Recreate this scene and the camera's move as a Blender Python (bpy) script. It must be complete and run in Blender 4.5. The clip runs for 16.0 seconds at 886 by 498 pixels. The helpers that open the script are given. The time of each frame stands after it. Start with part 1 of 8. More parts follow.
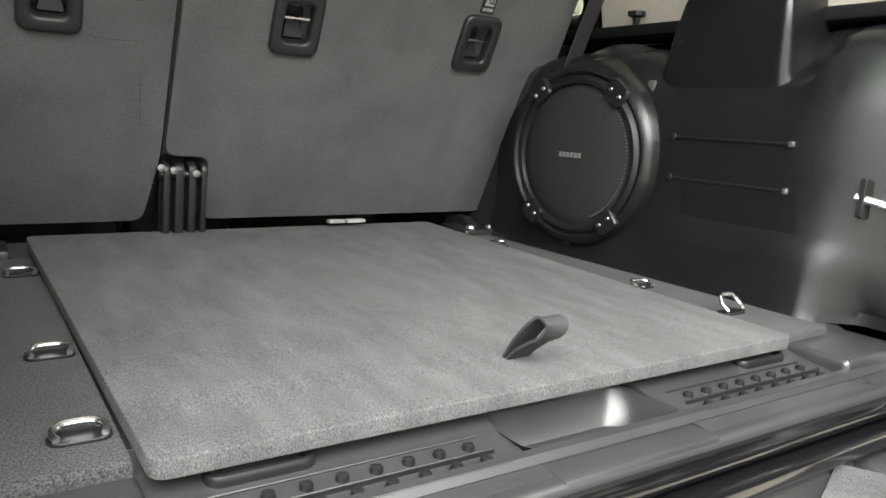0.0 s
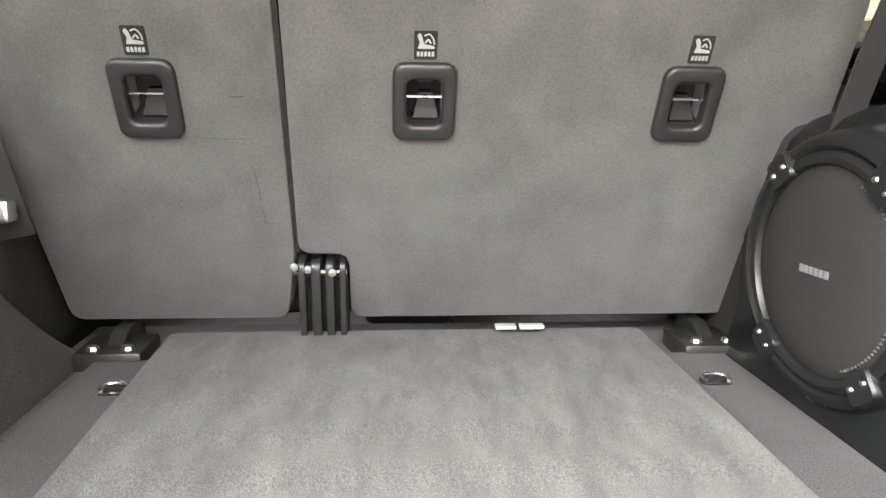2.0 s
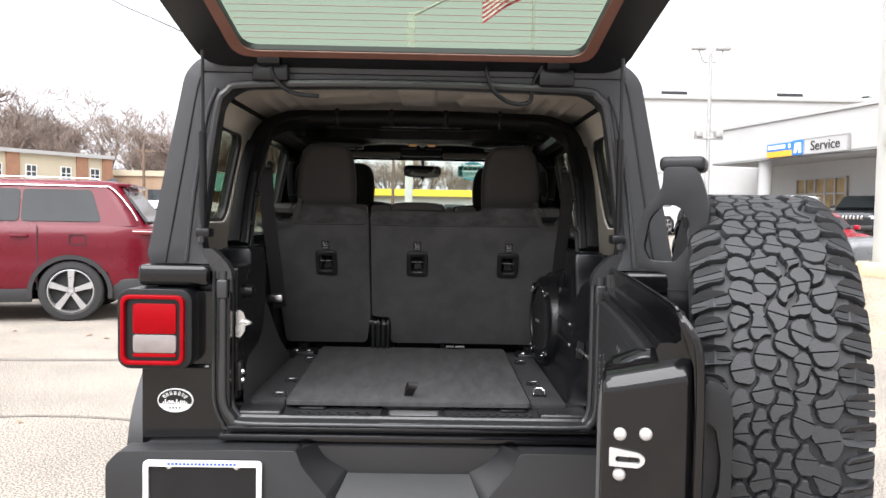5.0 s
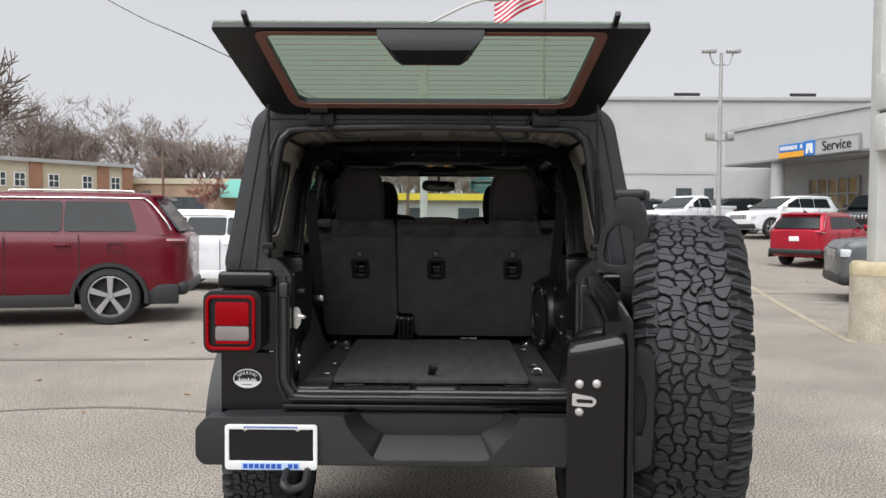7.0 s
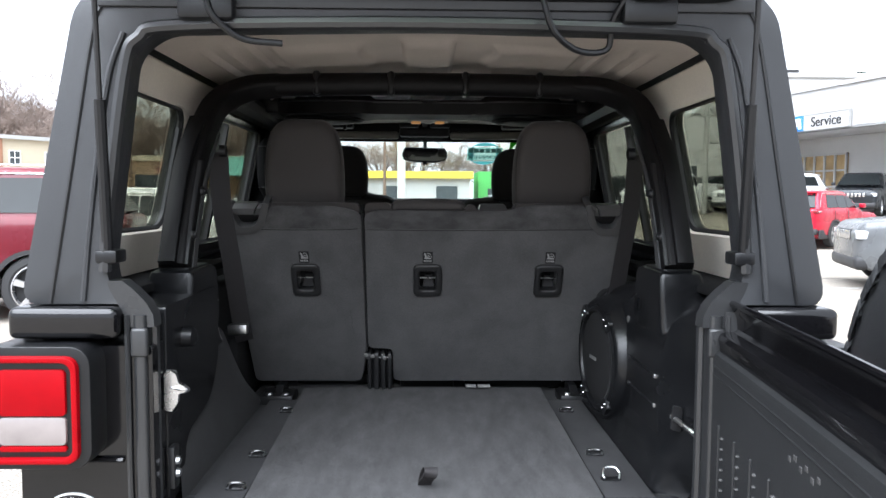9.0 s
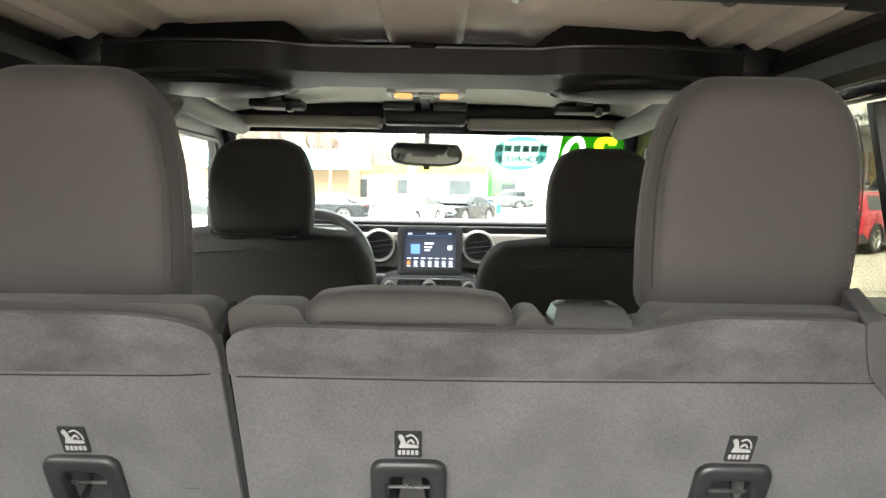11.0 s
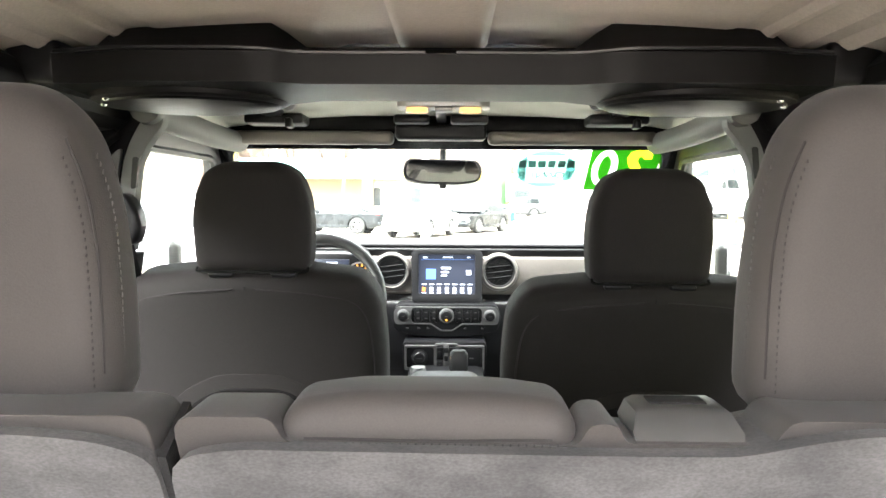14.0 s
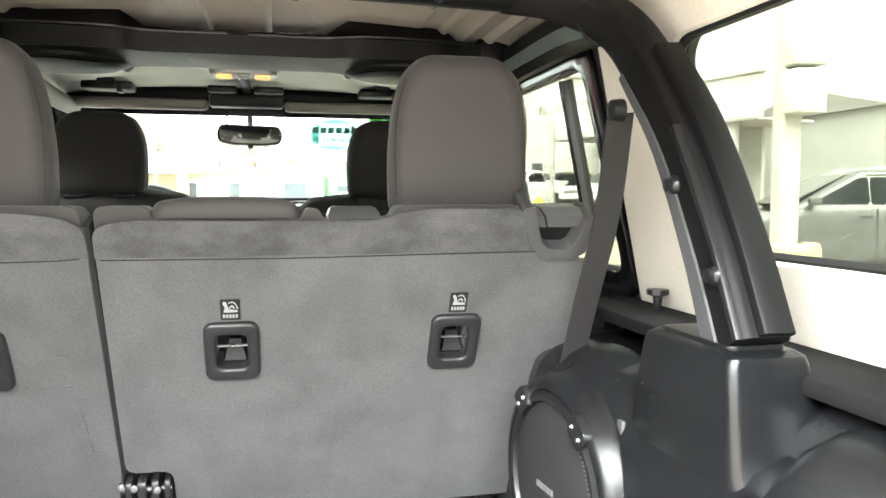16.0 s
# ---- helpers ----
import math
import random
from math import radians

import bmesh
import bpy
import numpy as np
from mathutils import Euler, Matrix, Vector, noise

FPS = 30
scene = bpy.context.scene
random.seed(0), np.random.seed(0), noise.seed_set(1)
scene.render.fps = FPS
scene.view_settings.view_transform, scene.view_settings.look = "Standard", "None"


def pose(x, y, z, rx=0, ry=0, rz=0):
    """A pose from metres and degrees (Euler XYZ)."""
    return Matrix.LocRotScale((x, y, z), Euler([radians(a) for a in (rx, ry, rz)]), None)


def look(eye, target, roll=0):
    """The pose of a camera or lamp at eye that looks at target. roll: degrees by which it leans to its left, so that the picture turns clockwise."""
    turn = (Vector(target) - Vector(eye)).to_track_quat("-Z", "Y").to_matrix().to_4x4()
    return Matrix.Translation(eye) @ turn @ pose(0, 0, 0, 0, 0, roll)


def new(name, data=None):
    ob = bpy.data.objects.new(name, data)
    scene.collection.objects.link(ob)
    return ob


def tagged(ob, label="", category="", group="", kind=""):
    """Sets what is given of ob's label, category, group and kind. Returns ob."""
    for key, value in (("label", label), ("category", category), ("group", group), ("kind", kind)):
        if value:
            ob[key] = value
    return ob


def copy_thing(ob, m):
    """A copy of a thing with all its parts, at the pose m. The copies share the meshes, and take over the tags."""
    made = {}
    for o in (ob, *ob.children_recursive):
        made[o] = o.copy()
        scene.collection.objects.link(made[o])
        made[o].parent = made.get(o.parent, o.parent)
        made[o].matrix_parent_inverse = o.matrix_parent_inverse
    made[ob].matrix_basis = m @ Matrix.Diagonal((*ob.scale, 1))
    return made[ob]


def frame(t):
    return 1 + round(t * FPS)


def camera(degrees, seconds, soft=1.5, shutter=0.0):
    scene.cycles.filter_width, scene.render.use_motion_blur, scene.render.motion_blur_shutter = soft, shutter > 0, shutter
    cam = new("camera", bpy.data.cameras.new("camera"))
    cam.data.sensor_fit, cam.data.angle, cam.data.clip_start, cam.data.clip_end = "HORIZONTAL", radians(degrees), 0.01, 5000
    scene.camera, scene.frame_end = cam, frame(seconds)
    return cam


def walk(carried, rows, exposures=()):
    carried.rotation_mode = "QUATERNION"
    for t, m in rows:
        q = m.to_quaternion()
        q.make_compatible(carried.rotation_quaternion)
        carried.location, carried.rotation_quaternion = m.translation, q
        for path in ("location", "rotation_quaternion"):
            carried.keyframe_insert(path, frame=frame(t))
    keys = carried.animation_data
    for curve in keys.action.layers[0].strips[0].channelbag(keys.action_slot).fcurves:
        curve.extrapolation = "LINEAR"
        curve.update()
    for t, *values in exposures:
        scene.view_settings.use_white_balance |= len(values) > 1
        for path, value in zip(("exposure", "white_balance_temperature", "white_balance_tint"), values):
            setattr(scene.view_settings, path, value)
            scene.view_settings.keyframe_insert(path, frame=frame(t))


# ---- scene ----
cam = camera(61.7, 16.0)
PATH = [
    (0, (-0.469, -0.127, 1.074), (0.617, 1.515, 0.723), 3.1),
    (0.5, (-0.304, -0.084, 1.114), (0.626, 1.646, 0.74), 2.5),
    (1, (-0.195, 0.003, 1.136), (0.483, 1.848, 0.767), 2.5),
    (1.5, (-0.111, 0.075, 1.171), (0.254, 2.005, 0.791), 1.8),
    (2, (-0.047, 0.054, 1.206), (0.099, 2.012, 0.825), 0.6),
    (2.5, (-0.024, -0.148, 1.227), (0.029, 1.828, 0.921), 0.4),
    (3, (-0.003, -0.365, 1.275), (0.031, 1.621, 1.039), 0.6),
    (3.5, (0.05, -0.666, 1.297), (0.085, 1.324, 1.102), 0.8),
    (4, (0.048, -1.042, 1.329), (0.097, 0.952, 1.173), 1.0),
    (4.5, (0.067, -1.432, 1.366), (0.115, 0.564, 1.249), 1.0),
    (5, (0.065, -1.848, 1.391), (0.089, 0.151, 1.307), 1.0),
    (5.2, (0.049, -2.008, 1.394), (0.072, -0.01, 1.324), 1.1),
    (6.2, (0.058, -2.49, 1.421), (0.056, -0.491, 1.349), 0.7),
    (7.3, (0.060, -2.316, 1.440), (0.042, -0.317, 1.359), 0.3),
    (7.5, (0.031, -2.243, 1.447), (0.034, -0.245, 1.357), 0.4),
    (8, (0.038, -1.925, 1.443), (0.058, 0.072, 1.329), 0.4),
    (8.5, (0.037, -1.53, 1.439), (0.069, 0.465, 1.308), 0.4),
    (9, (-0.004, -1.113, 1.446), (0.041, 0.882, 1.312), 0.3),
    (9.2, (0.002, -0.966, 1.456), (0.036, 1.028, 1.316), 0.3),
    (11.3, (0.0289, 0.3638, 1.5643), (0.0417, 2.4974, 1.4027), 0.9),
    (11.5, (0.0225, 0.4259, 1.5771), (0.0375, 2.5594, 1.4177), 0.8),
    (12, (0.0128, 0.5264, 1.5932), (0.0139, 2.66, 1.4369), 0.75),
    (12.5, (0.0075, 0.6013, 1.6178), (-0.0032, 2.7349, 1.4626), 0.65),
    (13, (0.0054, 0.6281, 1.6156), (-0.0171, 2.7627, 1.4573), 0.45),
    (13.5, (0.0096, 0.5714, 1.6124), (-0.0203, 2.706, 1.4669), 0.35),
    (14, (0.0161, 0.4537, 1.5824), (-0.0107, 2.5883, 1.4423), 0.3),
    (14.5, (0.0214, 0.3114, 1.5354), (0.0268, 2.446, 1.3963), 0.4),
    (15, (0.0161, 0.1487, 1.4829), (0.1049, 2.2823, 1.3471), 0.7),
    (15.5, (0.0128, -0.0214, 1.453), (0.2803, 2.0972, 1.3085), 0.7),
    (16, (0.0674, -0.1402, 1.4476), (0.5393, 1.9421, 1.2978), -0.0),
]
EXPOSURE = [(0, 3.1, 6500, 6), (1.0, 3.4, 6700, 7), (1.5, 3.7, 6800, 9), (2.0, 4.3, 6700, 8), (2.5, 4.7, 6700, 8), (3.0, 4.85, 6600, 11), (3.5, 4.6, 6350, 10), (4.0, 3.95, 6100, 10), (4.5, 3.0, 6050, 10), (5.0, 1.65, 6250, 13), (7.3, 0.6, 6200, 11), (8.0, 0.85, 6000, 12), (8.5, 1.4, 5450, 10), (9.0, 2.1, 5750, 10), (9.2, 2.3, 5800, 10), (11.3, 4.45, 6500, 8), (12.5, 5.2, 6150, 11), (13.3, 5.25, 6250, 12), (14, 4.85, 6350, 12), (15, 4.75, 6200, 6), (16, 4.5, 6300, 6)]
walk(cam, [(t, look(eye, target, roll)) for t, eye, target, roll in PATH], EXPOSURE)

# ---- light ----
world = bpy.data.worlds.new("overcast_sky")
scene.world = world
world.use_nodes = True
wn, wl = world.node_tree.nodes, world.node_tree.links
sky = wn.new("ShaderNodeTexSky")
sky.sky_type, sky.sun_disc, sky.sun_elevation, sky.sun_rotation = "NISHITA", False, radians(60), radians(225)
grey = wn.new("ShaderNodeHueSaturation")
grey.inputs["Saturation"].default_value = 0.06
cloud = wn.new("ShaderNodeMix")
cloud.data_type = "RGBA"
cloud.inputs["Factor"].default_value = 0.85
cloud.inputs["B"].default_value = (7.15, 7.12, 7.08, 1)
wl.new(sky.outputs["Color"], grey.inputs["Color"])
wl.new(grey.outputs["Color"], cloud.inputs["A"])
wl.new(cloud.outputs["Result"], wn["Background"].inputs["Color"])
wn["Background"].inputs["Strength"].default_value = 0.068
sun = new("sun", bpy.data.lights.new("sun", "SUN"))
sun.data.energy, sun.data.angle, sun.data.color = 3.2, radians(80), (1.0, 0.985, 0.96)
sun.matrix_basis = look((-3.0, -5.0, 10), (0, 0, 0))


# ---- materials ----
def surf(name, col, rough=0.6, metal=0.0, var=0.12, vscale=6.0, grain=0.0, bump=0.0, gscale=300.0, coat=0.0, sheen=0.0, spec=0.5, alt=None, stretch=(1, 1, 1), hard=0.0, rot=0.0, fold=0.0):
    """A surface with slow variation (var, vscale) and fine relief (grain, bump, gscale)."""
    m = bpy.data.materials.new(name)
    m.use_nodes = True
    n, l = m.node_tree.nodes, m.node_tree.links
    p = n["Principled BSDF"]
    p.inputs["Roughness"].default_value, p.inputs["Metallic"].default_value = rough, metal
    p.inputs["Coat Weight"].default_value, p.inputs["Coat Roughness"].default_value = coat, 0.06
    p.inputs["Sheen Weight"].default_value, p.inputs["Specular IOR Level"].default_value = sheen, spec
    tc = n.new("ShaderNodeTexCoord")
    mp = n.new("ShaderNodeMapping")
    mp.inputs["Scale"].default_value, mp.inputs["Rotation"].default_value = stretch, (0, 0, rot)
    l.new(tc.outputs["Object"], mp.inputs["Vector"])
    a = n.new("ShaderNodeTexNoise")
    a.inputs["Scale"].default_value, a.inputs["Detail"].default_value = vscale, 5
    b = n.new("ShaderNodeTexNoise")
    b.inputs["Scale"].default_value, b.inputs["Detail"].default_value = gscale, 3
    for t in (a, b):
        l.new(mp.outputs["Vector"], t.inputs["Vector"])
    r = n.new("ShaderNodeMapRange")
    r.inputs["From Min"].default_value, r.inputs["From Max"].default_value = 0.3, 0.7
    r.inputs["To Min"].default_value, r.inputs["To Max"].default_value = 1 - var, 1 + var
    l.new(a.outputs["Fac"], r.inputs["Value"])
    g = n.new("ShaderNodeMapRange")
    g.inputs["From Min"].default_value, g.inputs["From Max"].default_value = 0.3 + hard, 0.7 - hard
    g.inputs["To Min"].default_value, g.inputs["To Max"].default_value = 1 - grain, 1 + grain
    l.new(b.outputs["Fac"], g.inputs["Value"])
    k = n.new("ShaderNodeMath")
    k.operation = "MULTIPLY"
    l.new(r.outputs["Result"], k.inputs[0])
    l.new(g.outputs["Result"], k.inputs[1])
    v = n.new("ShaderNodeVectorMath")
    v.operation = "SCALE"
    v.inputs[0].default_value = col
    if alt:
        x = n.new("ShaderNodeMix")
        x.data_type = "RGBA"
        x.inputs["A"].default_value, x.inputs["B"].default_value = (*col, 1), (*alt, 1)
        c = n.new("ShaderNodeTexNoise")
        c.inputs["Scale"].default_value, c.inputs["Detail"].default_value = vscale * 2.3, 6
        w = n.new("ShaderNodeMapRange")
        w.inputs["From Min"].default_value, w.inputs["From Max"].default_value = 0.4, 0.65
        l.new(mp.outputs["Vector"], c.inputs["Vector"])
        l.new(c.outputs["Fac"], w.inputs["Value"])
        l.new(w.outputs["Result"], x.inputs["Factor"])
        l.new(x.outputs["Result"], v.inputs[0])
    l.new(k.outputs["Value"], v.inputs["Scale"])
    l.new(v.outputs["Vector"], p.inputs["Base Color"])
    q = n.new("ShaderNodeMapRange")
    q.inputs["To Min"].default_value, q.inputs["To Max"].default_value = max(0.02, rough - 0.08), min(1, rough + 0.08)
    l.new(a.outputs["Fac"], q.inputs["Value"])
    l.new(q.outputs["Result"], p.inputs["Roughness"])
    if bump:
        u = n.new("ShaderNodeBump")
        u.inputs["Strength"].default_value, u.inputs["Distance"].default_value = bump, 0.004
        l.new(b.outputs["Fac"], u.inputs["Height"])
        l.new(u.outputs["Normal"], p.inputs["Normal"])
        if fold:
            w2 = n.new("ShaderNodeTexNoise")
            w2.inputs["Scale"].default_value, w2.inputs["Detail"].default_value, w2.inputs["Distortion"].default_value = vscale * 0.9, 3, 0.6
            u2 = n.new("ShaderNodeBump")
            u2.inputs["Strength"].default_value, u2.inputs["Distance"].default_value = fold, 0.02
            l.new(mp.outputs["Vector"], w2.inputs["Vector"])
            l.new(w2.outputs["Fac"], u2.inputs["Height"])
            l.new(u2.outputs["Normal"], u.inputs["Normal"])
    return m


def glass(name, tint, gloss=0.04):
    """A thin pane: tinted see-through with a reflecting skin."""
    m = bpy.data.materials.new(name)
    m.use_nodes = True
    n, l = m.node_tree.nodes, m.node_tree.links
    n.remove(n["Principled BSDF"])
    t, g, f, x = (n.new(s) for s in ("ShaderNodeBsdfTransparent", "ShaderNodeBsdfGlossy", "ShaderNodeLayerWeight", "ShaderNodeMixShader"))
    t.inputs["Color"].default_value = (*tint, 1)
    g.inputs["Roughness"].default_value = gloss
    f.inputs["Blend"].default_value = 0.5
    k = n.new("ShaderNodeMath")
    k.operation = "POWER"
    k.inputs[1].default_value = 4.0
    q = n.new("ShaderNodeMath")
    q.operation = "MULTIPLY_ADD"
    q.inputs[1].default_value, q.inputs[2].default_value = 0.55, 0.035
    l.new(f.outputs["Facing"], k.inputs[0])
    l.new(k.outputs["Value"], q.inputs[0])
    l.new(q.outputs["Value"], x.inputs[0])
    l.new(t.outputs["BSDF"], x.inputs[1])
    l.new(g.outputs["BSDF"], x.inputs[2])
    l.new(x.outputs["Shader"], n["Material Output"].inputs["Surface"])
    return m


def film(name, col):
    """Printed film on glass: lit from in front and shining through from behind."""
    m = bpy.data.materials.new(name)
    m.use_nodes = True
    n, l = m.node_tree.nodes, m.node_tree.links
    n.remove(n["Principled BSDF"])
    d, t, x = (n.new(s) for s in ("ShaderNodeBsdfDiffuse", "ShaderNodeBsdfTranslucent", "ShaderNodeMixShader"))
    d.inputs["Color"].default_value = t.inputs["Color"].default_value = (*col, 1)
    x.inputs[0].default_value = 0.6
    l.new(d.outputs["BSDF"], x.inputs[1])
    l.new(t.outputs["BSDF"], x.inputs[2])
    l.new(x.outputs["Shader"], n["Material Output"].inputs["Surface"])
    return m


def glow(name, col, strength):
    m = bpy.data.materials.new(name)
    m.use_nodes = True
    p = m.node_tree.nodes["Principled BSDF"]
    p.inputs["Base Color"].default_value = (*col, 1)
    p.inputs["Emission Color"].default_value, p.inputs["Emission Strength"].default_value = (*col, 1), strength
    return m


CARPET = surf("carpet_black", (0.062, 0.0612, 0.0618), 0.95, var=0.20, vscale=10, grain=0.55, bump=0.15, gscale=520, alt=(0.052, 0.0514, 0.052), stretch=(2.2, 0.7, 1), rot=0.75, sheen=0.04, spec=0.12)
CREASE = surf("carpet_crease", (0.040, 0.0397, 0.0402), 0.95, var=0.2, vscale=30)
CARPET_SIDE = surf("side_carpet_black", (0.034, 0.0338, 0.0350), 0.95, var=0.18, vscale=8, grain=0.7, bump=0.18, gscale=560, sheen=0.04, spec=0.12)
SEATBACK = surf("seatback_carpet", (0.084, 0.0832, 0.0835), 0.92, var=0.11, vscale=6, grain=0.15, bump=0.09, gscale=430, alt=(0.069, 0.0685, 0.0694), sheen=0.12, spec=0.12, stretch=(0.9, 1, 0.6), fold=0.2)
SEATBACK_TOP = surf("brushed_seatback_flap", (0.078, 0.077, 0.0774), 0.95, var=0.22, vscale=9, grain=0.17, bump=0.10, gscale=430, alt=(0.050, 0.0495, 0.0502), sheen=0.1, spec=0.1, stretch=(0.8, 1, 1.2), fold=0.2)
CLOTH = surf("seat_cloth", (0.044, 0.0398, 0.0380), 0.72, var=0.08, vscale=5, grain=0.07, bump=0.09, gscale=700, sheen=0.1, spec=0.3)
# Seat cloth darkened: shade on the front seats' backs is in the colour.
CLOTH_FRONT_SHADED = surf("shaded_front_seat_cloth", (0.0190, 0.0172, 0.0165), 0.75, sheen=0.05, var=0.10, vscale=5, grain=0.15, bump=0.25, gscale=700, spec=0.2)
BARP = surf("bar_plastic", (0.0060, 0.0058, 0.0062), 0.45, var=0.10, vscale=8, grain=0.10, bump=0.12, gscale=700, spec=0.14)
TRIM_P = surf("side_trim_plastic", (0.0062, 0.0065, 0.0073), 0.25, var=0.12, vscale=8, grain=0.10, bump=0.10, gscale=700, spec=0.42)
JAMB = surf("satin_jamb", (0.020, 0.0205, 0.0215), 0.32, var=0.08, vscale=8, spec=0.6)
JAMB_TOP = surf("satin_jamb_bracket", (0.030, 0.0305, 0.0315), 0.3, 0.1, var=0.08, vscale=14)
CLOTH_DARK = surf("seat_panel_cloth", (0.016, 0.016, 0.0165), 0.9, var=0.10, vscale=5, grain=0.2, bump=0.25, gscale=700, spec=0.2)
THREAD = surf("thread_grey", (0.017, 0.0155, 0.015), 0.8, var=0.1)
THREAD_PALE = surf("pale_thread", (0.045, 0.041, 0.040), 0.7, var=0.1)
PILLAR_P = surf("pillar_cover_plastic", (0.0042, 0.0043, 0.0046), 0.6, var=0.1, vscale=8, grain=0.1, bump=0.12, gscale=700, spec=0.10)
GUIDE_P = surf("satin_grey_plastic", (0.085, 0.085, 0.084), 0.3, 0.3, var=0.08, vscale=20)
LEG_STRIP = surf("pale_leg_strip", (0.050, 0.051, 0.052), 0.5, var=0.08, vscale=9, grain=0.05, bump=0.05, gscale=600)
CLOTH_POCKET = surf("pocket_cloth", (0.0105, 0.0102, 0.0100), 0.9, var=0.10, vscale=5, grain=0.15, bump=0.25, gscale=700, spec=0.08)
POCKET_P = surf("felt_black", (0.0065, 0.0065, 0.0068), 0.9, var=0.10, vscale=5, grain=0.2, bump=0.25, gscale=700, spec=0.15)
PLASTIC = surf("black_plastic", (0.008, 0.0082, 0.0090), 0.33, var=0.12, vscale=10, grain=0.06, bump=0.08, gscale=900, spec=0.35)
PLASTIC_DULL = surf("textured_black_plastic", (0.0095, 0.0098, 0.0108), 0.42, var=0.10, vscale=8, grain=0.10, bump=0.18, gscale=700, spec=0.35)
GATE_P = surf("gate_panel_plastic", (0.019, 0.0195, 0.0205), 0.42, var=0.08, vscale=10, grain=0.08, bump=0.12, gscale=800, spec=0.35)
BOLT_P = surf("pale_zinc", (0.42, 0.40, 0.39), 0.35, 0.2, var=0.06, vscale=30)
BUMPER = surf("bumper_plastic", (0.016, 0.0165, 0.018), 0.46, var=0.10, vscale=5, grain=0.08, bump=0.2, gscale=600)
PAINT = surf("black_paint", (0.0035, 0.0034, 0.0040), 0.11, var=0.04, vscale=4, coat=0.0, spec=0.5)
HARDTOP = surf("hardtop_grain", (0.024, 0.0252, 0.0275), 0.40, var=0.06, vscale=5, grain=0.12, bump=0.25, gscale=700)
LINER = surf("hardtop_inside", (0.56, 0.498, 0.445), 0.42, var=0.10, vscale=6, grain=0.07, bump=0.18, gscale=260)
LINER_SIDE = surf("hardtop_side_lining", (0.74, 0.69, 0.605), 0.5, var=0.06, vscale=6, grain=0.06, bump=0.16, gscale=260)
FRAME_GLOSS = surf("door_frame_gloss", (0.006, 0.006, 0.0065), 0.2, var=0.06)
VISOR = surf("visor_cloth", (0.66, 0.67, 0.62), 0.8, var=0.05, grain=0.08, bump=0.1)
TRIM_GREY = surf("pillar_trim", (0.14, 0.145, 0.138), 0.6, var=0.06, grain=0.06, bump=0.1, gscale=600)
STEEL = surf("bright_steel", (0.62, 0.62, 0.62), 0.28, 1.0, var=0.08, vscale=20)
DARKSTEEL = surf("black_steel", (0.02, 0.02, 0.021), 0.35, 0.3, var=0.1)
WHITE = surf("white_plastic", (0.75, 0.75, 0.74), 0.5, var=0.05)
RUBBER = surf("tyre_rubber", (0.018, 0.0188, 0.0205), 0.62, var=0.18, vscale=9, grain=0.2, bump=0.25, gscale=350)
SEAL = surf("rubber_seal", (0.009, 0.009, 0.0095), 0.45, var=0.1)
BELT = surf("belt_webbing", (0.0155, 0.0138, 0.0146), 0.75, var=0.05, grain=0.2, bump=0.3, gscale=900)
BELT_D = surf("front_belt_webbing", (0.010, 0.010, 0.0105), 0.8, var=0.05, grain=0.2, bump=0.3, gscale=900, spec=0.2)
SILVER = surf("silver_trim", (0.30, 0.30, 0.295), 0.4, 0.7, var=0.05)
METAL_D = surf("dark_satin_metal", (0.17, 0.17, 0.168), 0.38, 0.6, var=0.05)
VENT_RING = surf("vent_ring_grey", (0.20, 0.19, 0.175), 0.35, 0.5, var=0.05)
TAG_WHITE = surf("woven_white", (0.24, 0.24, 0.235), 0.8, var=0.1, vscale=60)
DASH_GREY = surf("dash_panel_grey", (0.155, 0.143, 0.128), 0.45, 0.3, var=0.05, grain=0.05)
LEATHER = surf("armrest_vinyl", (0.030, 0.030, 0.030), 0.36, var=0.08, vscale=12, grain=0.1, bump=0.2, gscale=500)
RED_LENS = surf("red_lens", (0.25, 0.0004, 0.0035), 0.3, var=0.08, vscale=14, spec=0.12)
RED_DARK = surf("dark_red_lens", (0.03, 0.002, 0.003), 0.12, var=0.05, coat=0.8)
CLEAR_LENS = surf("clear_lens", (0.21, 0.182, 0.173), 0.15, var=0.12, vscale=20, coat=0.8)
SIDE_GLASS = glass("tinted_side_glass", (0.44, 0.45, 0.39))
CLEAR_GLASS = glass("clear_glass", (0.88, 0.92, 0.89))
LIFT_GLASS = glass("green_lift_glass", (0.60, 0.67, 0.58))
MIRROR = surf("mirror_silver", (0.85, 0.86, 0.86), 0.03, 1.0, var=0.01)
RUST = surf("brown_primer_edge", (0.16, 0.07, 0.05), 0.5, var=0.1, vscale=10)
SILLP = surf("sill_plastic", (0.022, 0.022, 0.023), 0.30, var=0.12, vscale=12, grain=0.06, bump=0.12, gscale=500, spec=0.6)
CAP_P = surf("release_cap_plastic", (0.062, 0.061, 0.061), 0.4, var=0.08, vscale=20)
SHELF_P = surf("tether_shelf_plastic", (0.010, 0.010, 0.0105), 0.5, var=0.1, vscale=20, spec=0.22)
FRAME_P = surf("tether_plastic", (0.016, 0.016, 0.0165), 0.36, var=0.1, vscale=20)
LAMP = glow("warm_lamp", (1.0, 0.50, 0.17), 0.055)


# ---- building blocks ----
ORIGIN = {}


def thing(name, at, label, category, group="", kind=""):
    ob = new(name)
    ob.location = at
    ORIGIN[ob.name] = Vector(at)
    ob.empty_display_size = 0.05
    return tagged(ob, label, category, group, kind)


def shade(me, angle=35):
    for p in me.polygons:
        p.use_smooth = True
    me.set_sharp_from_angle(angle=radians(angle))


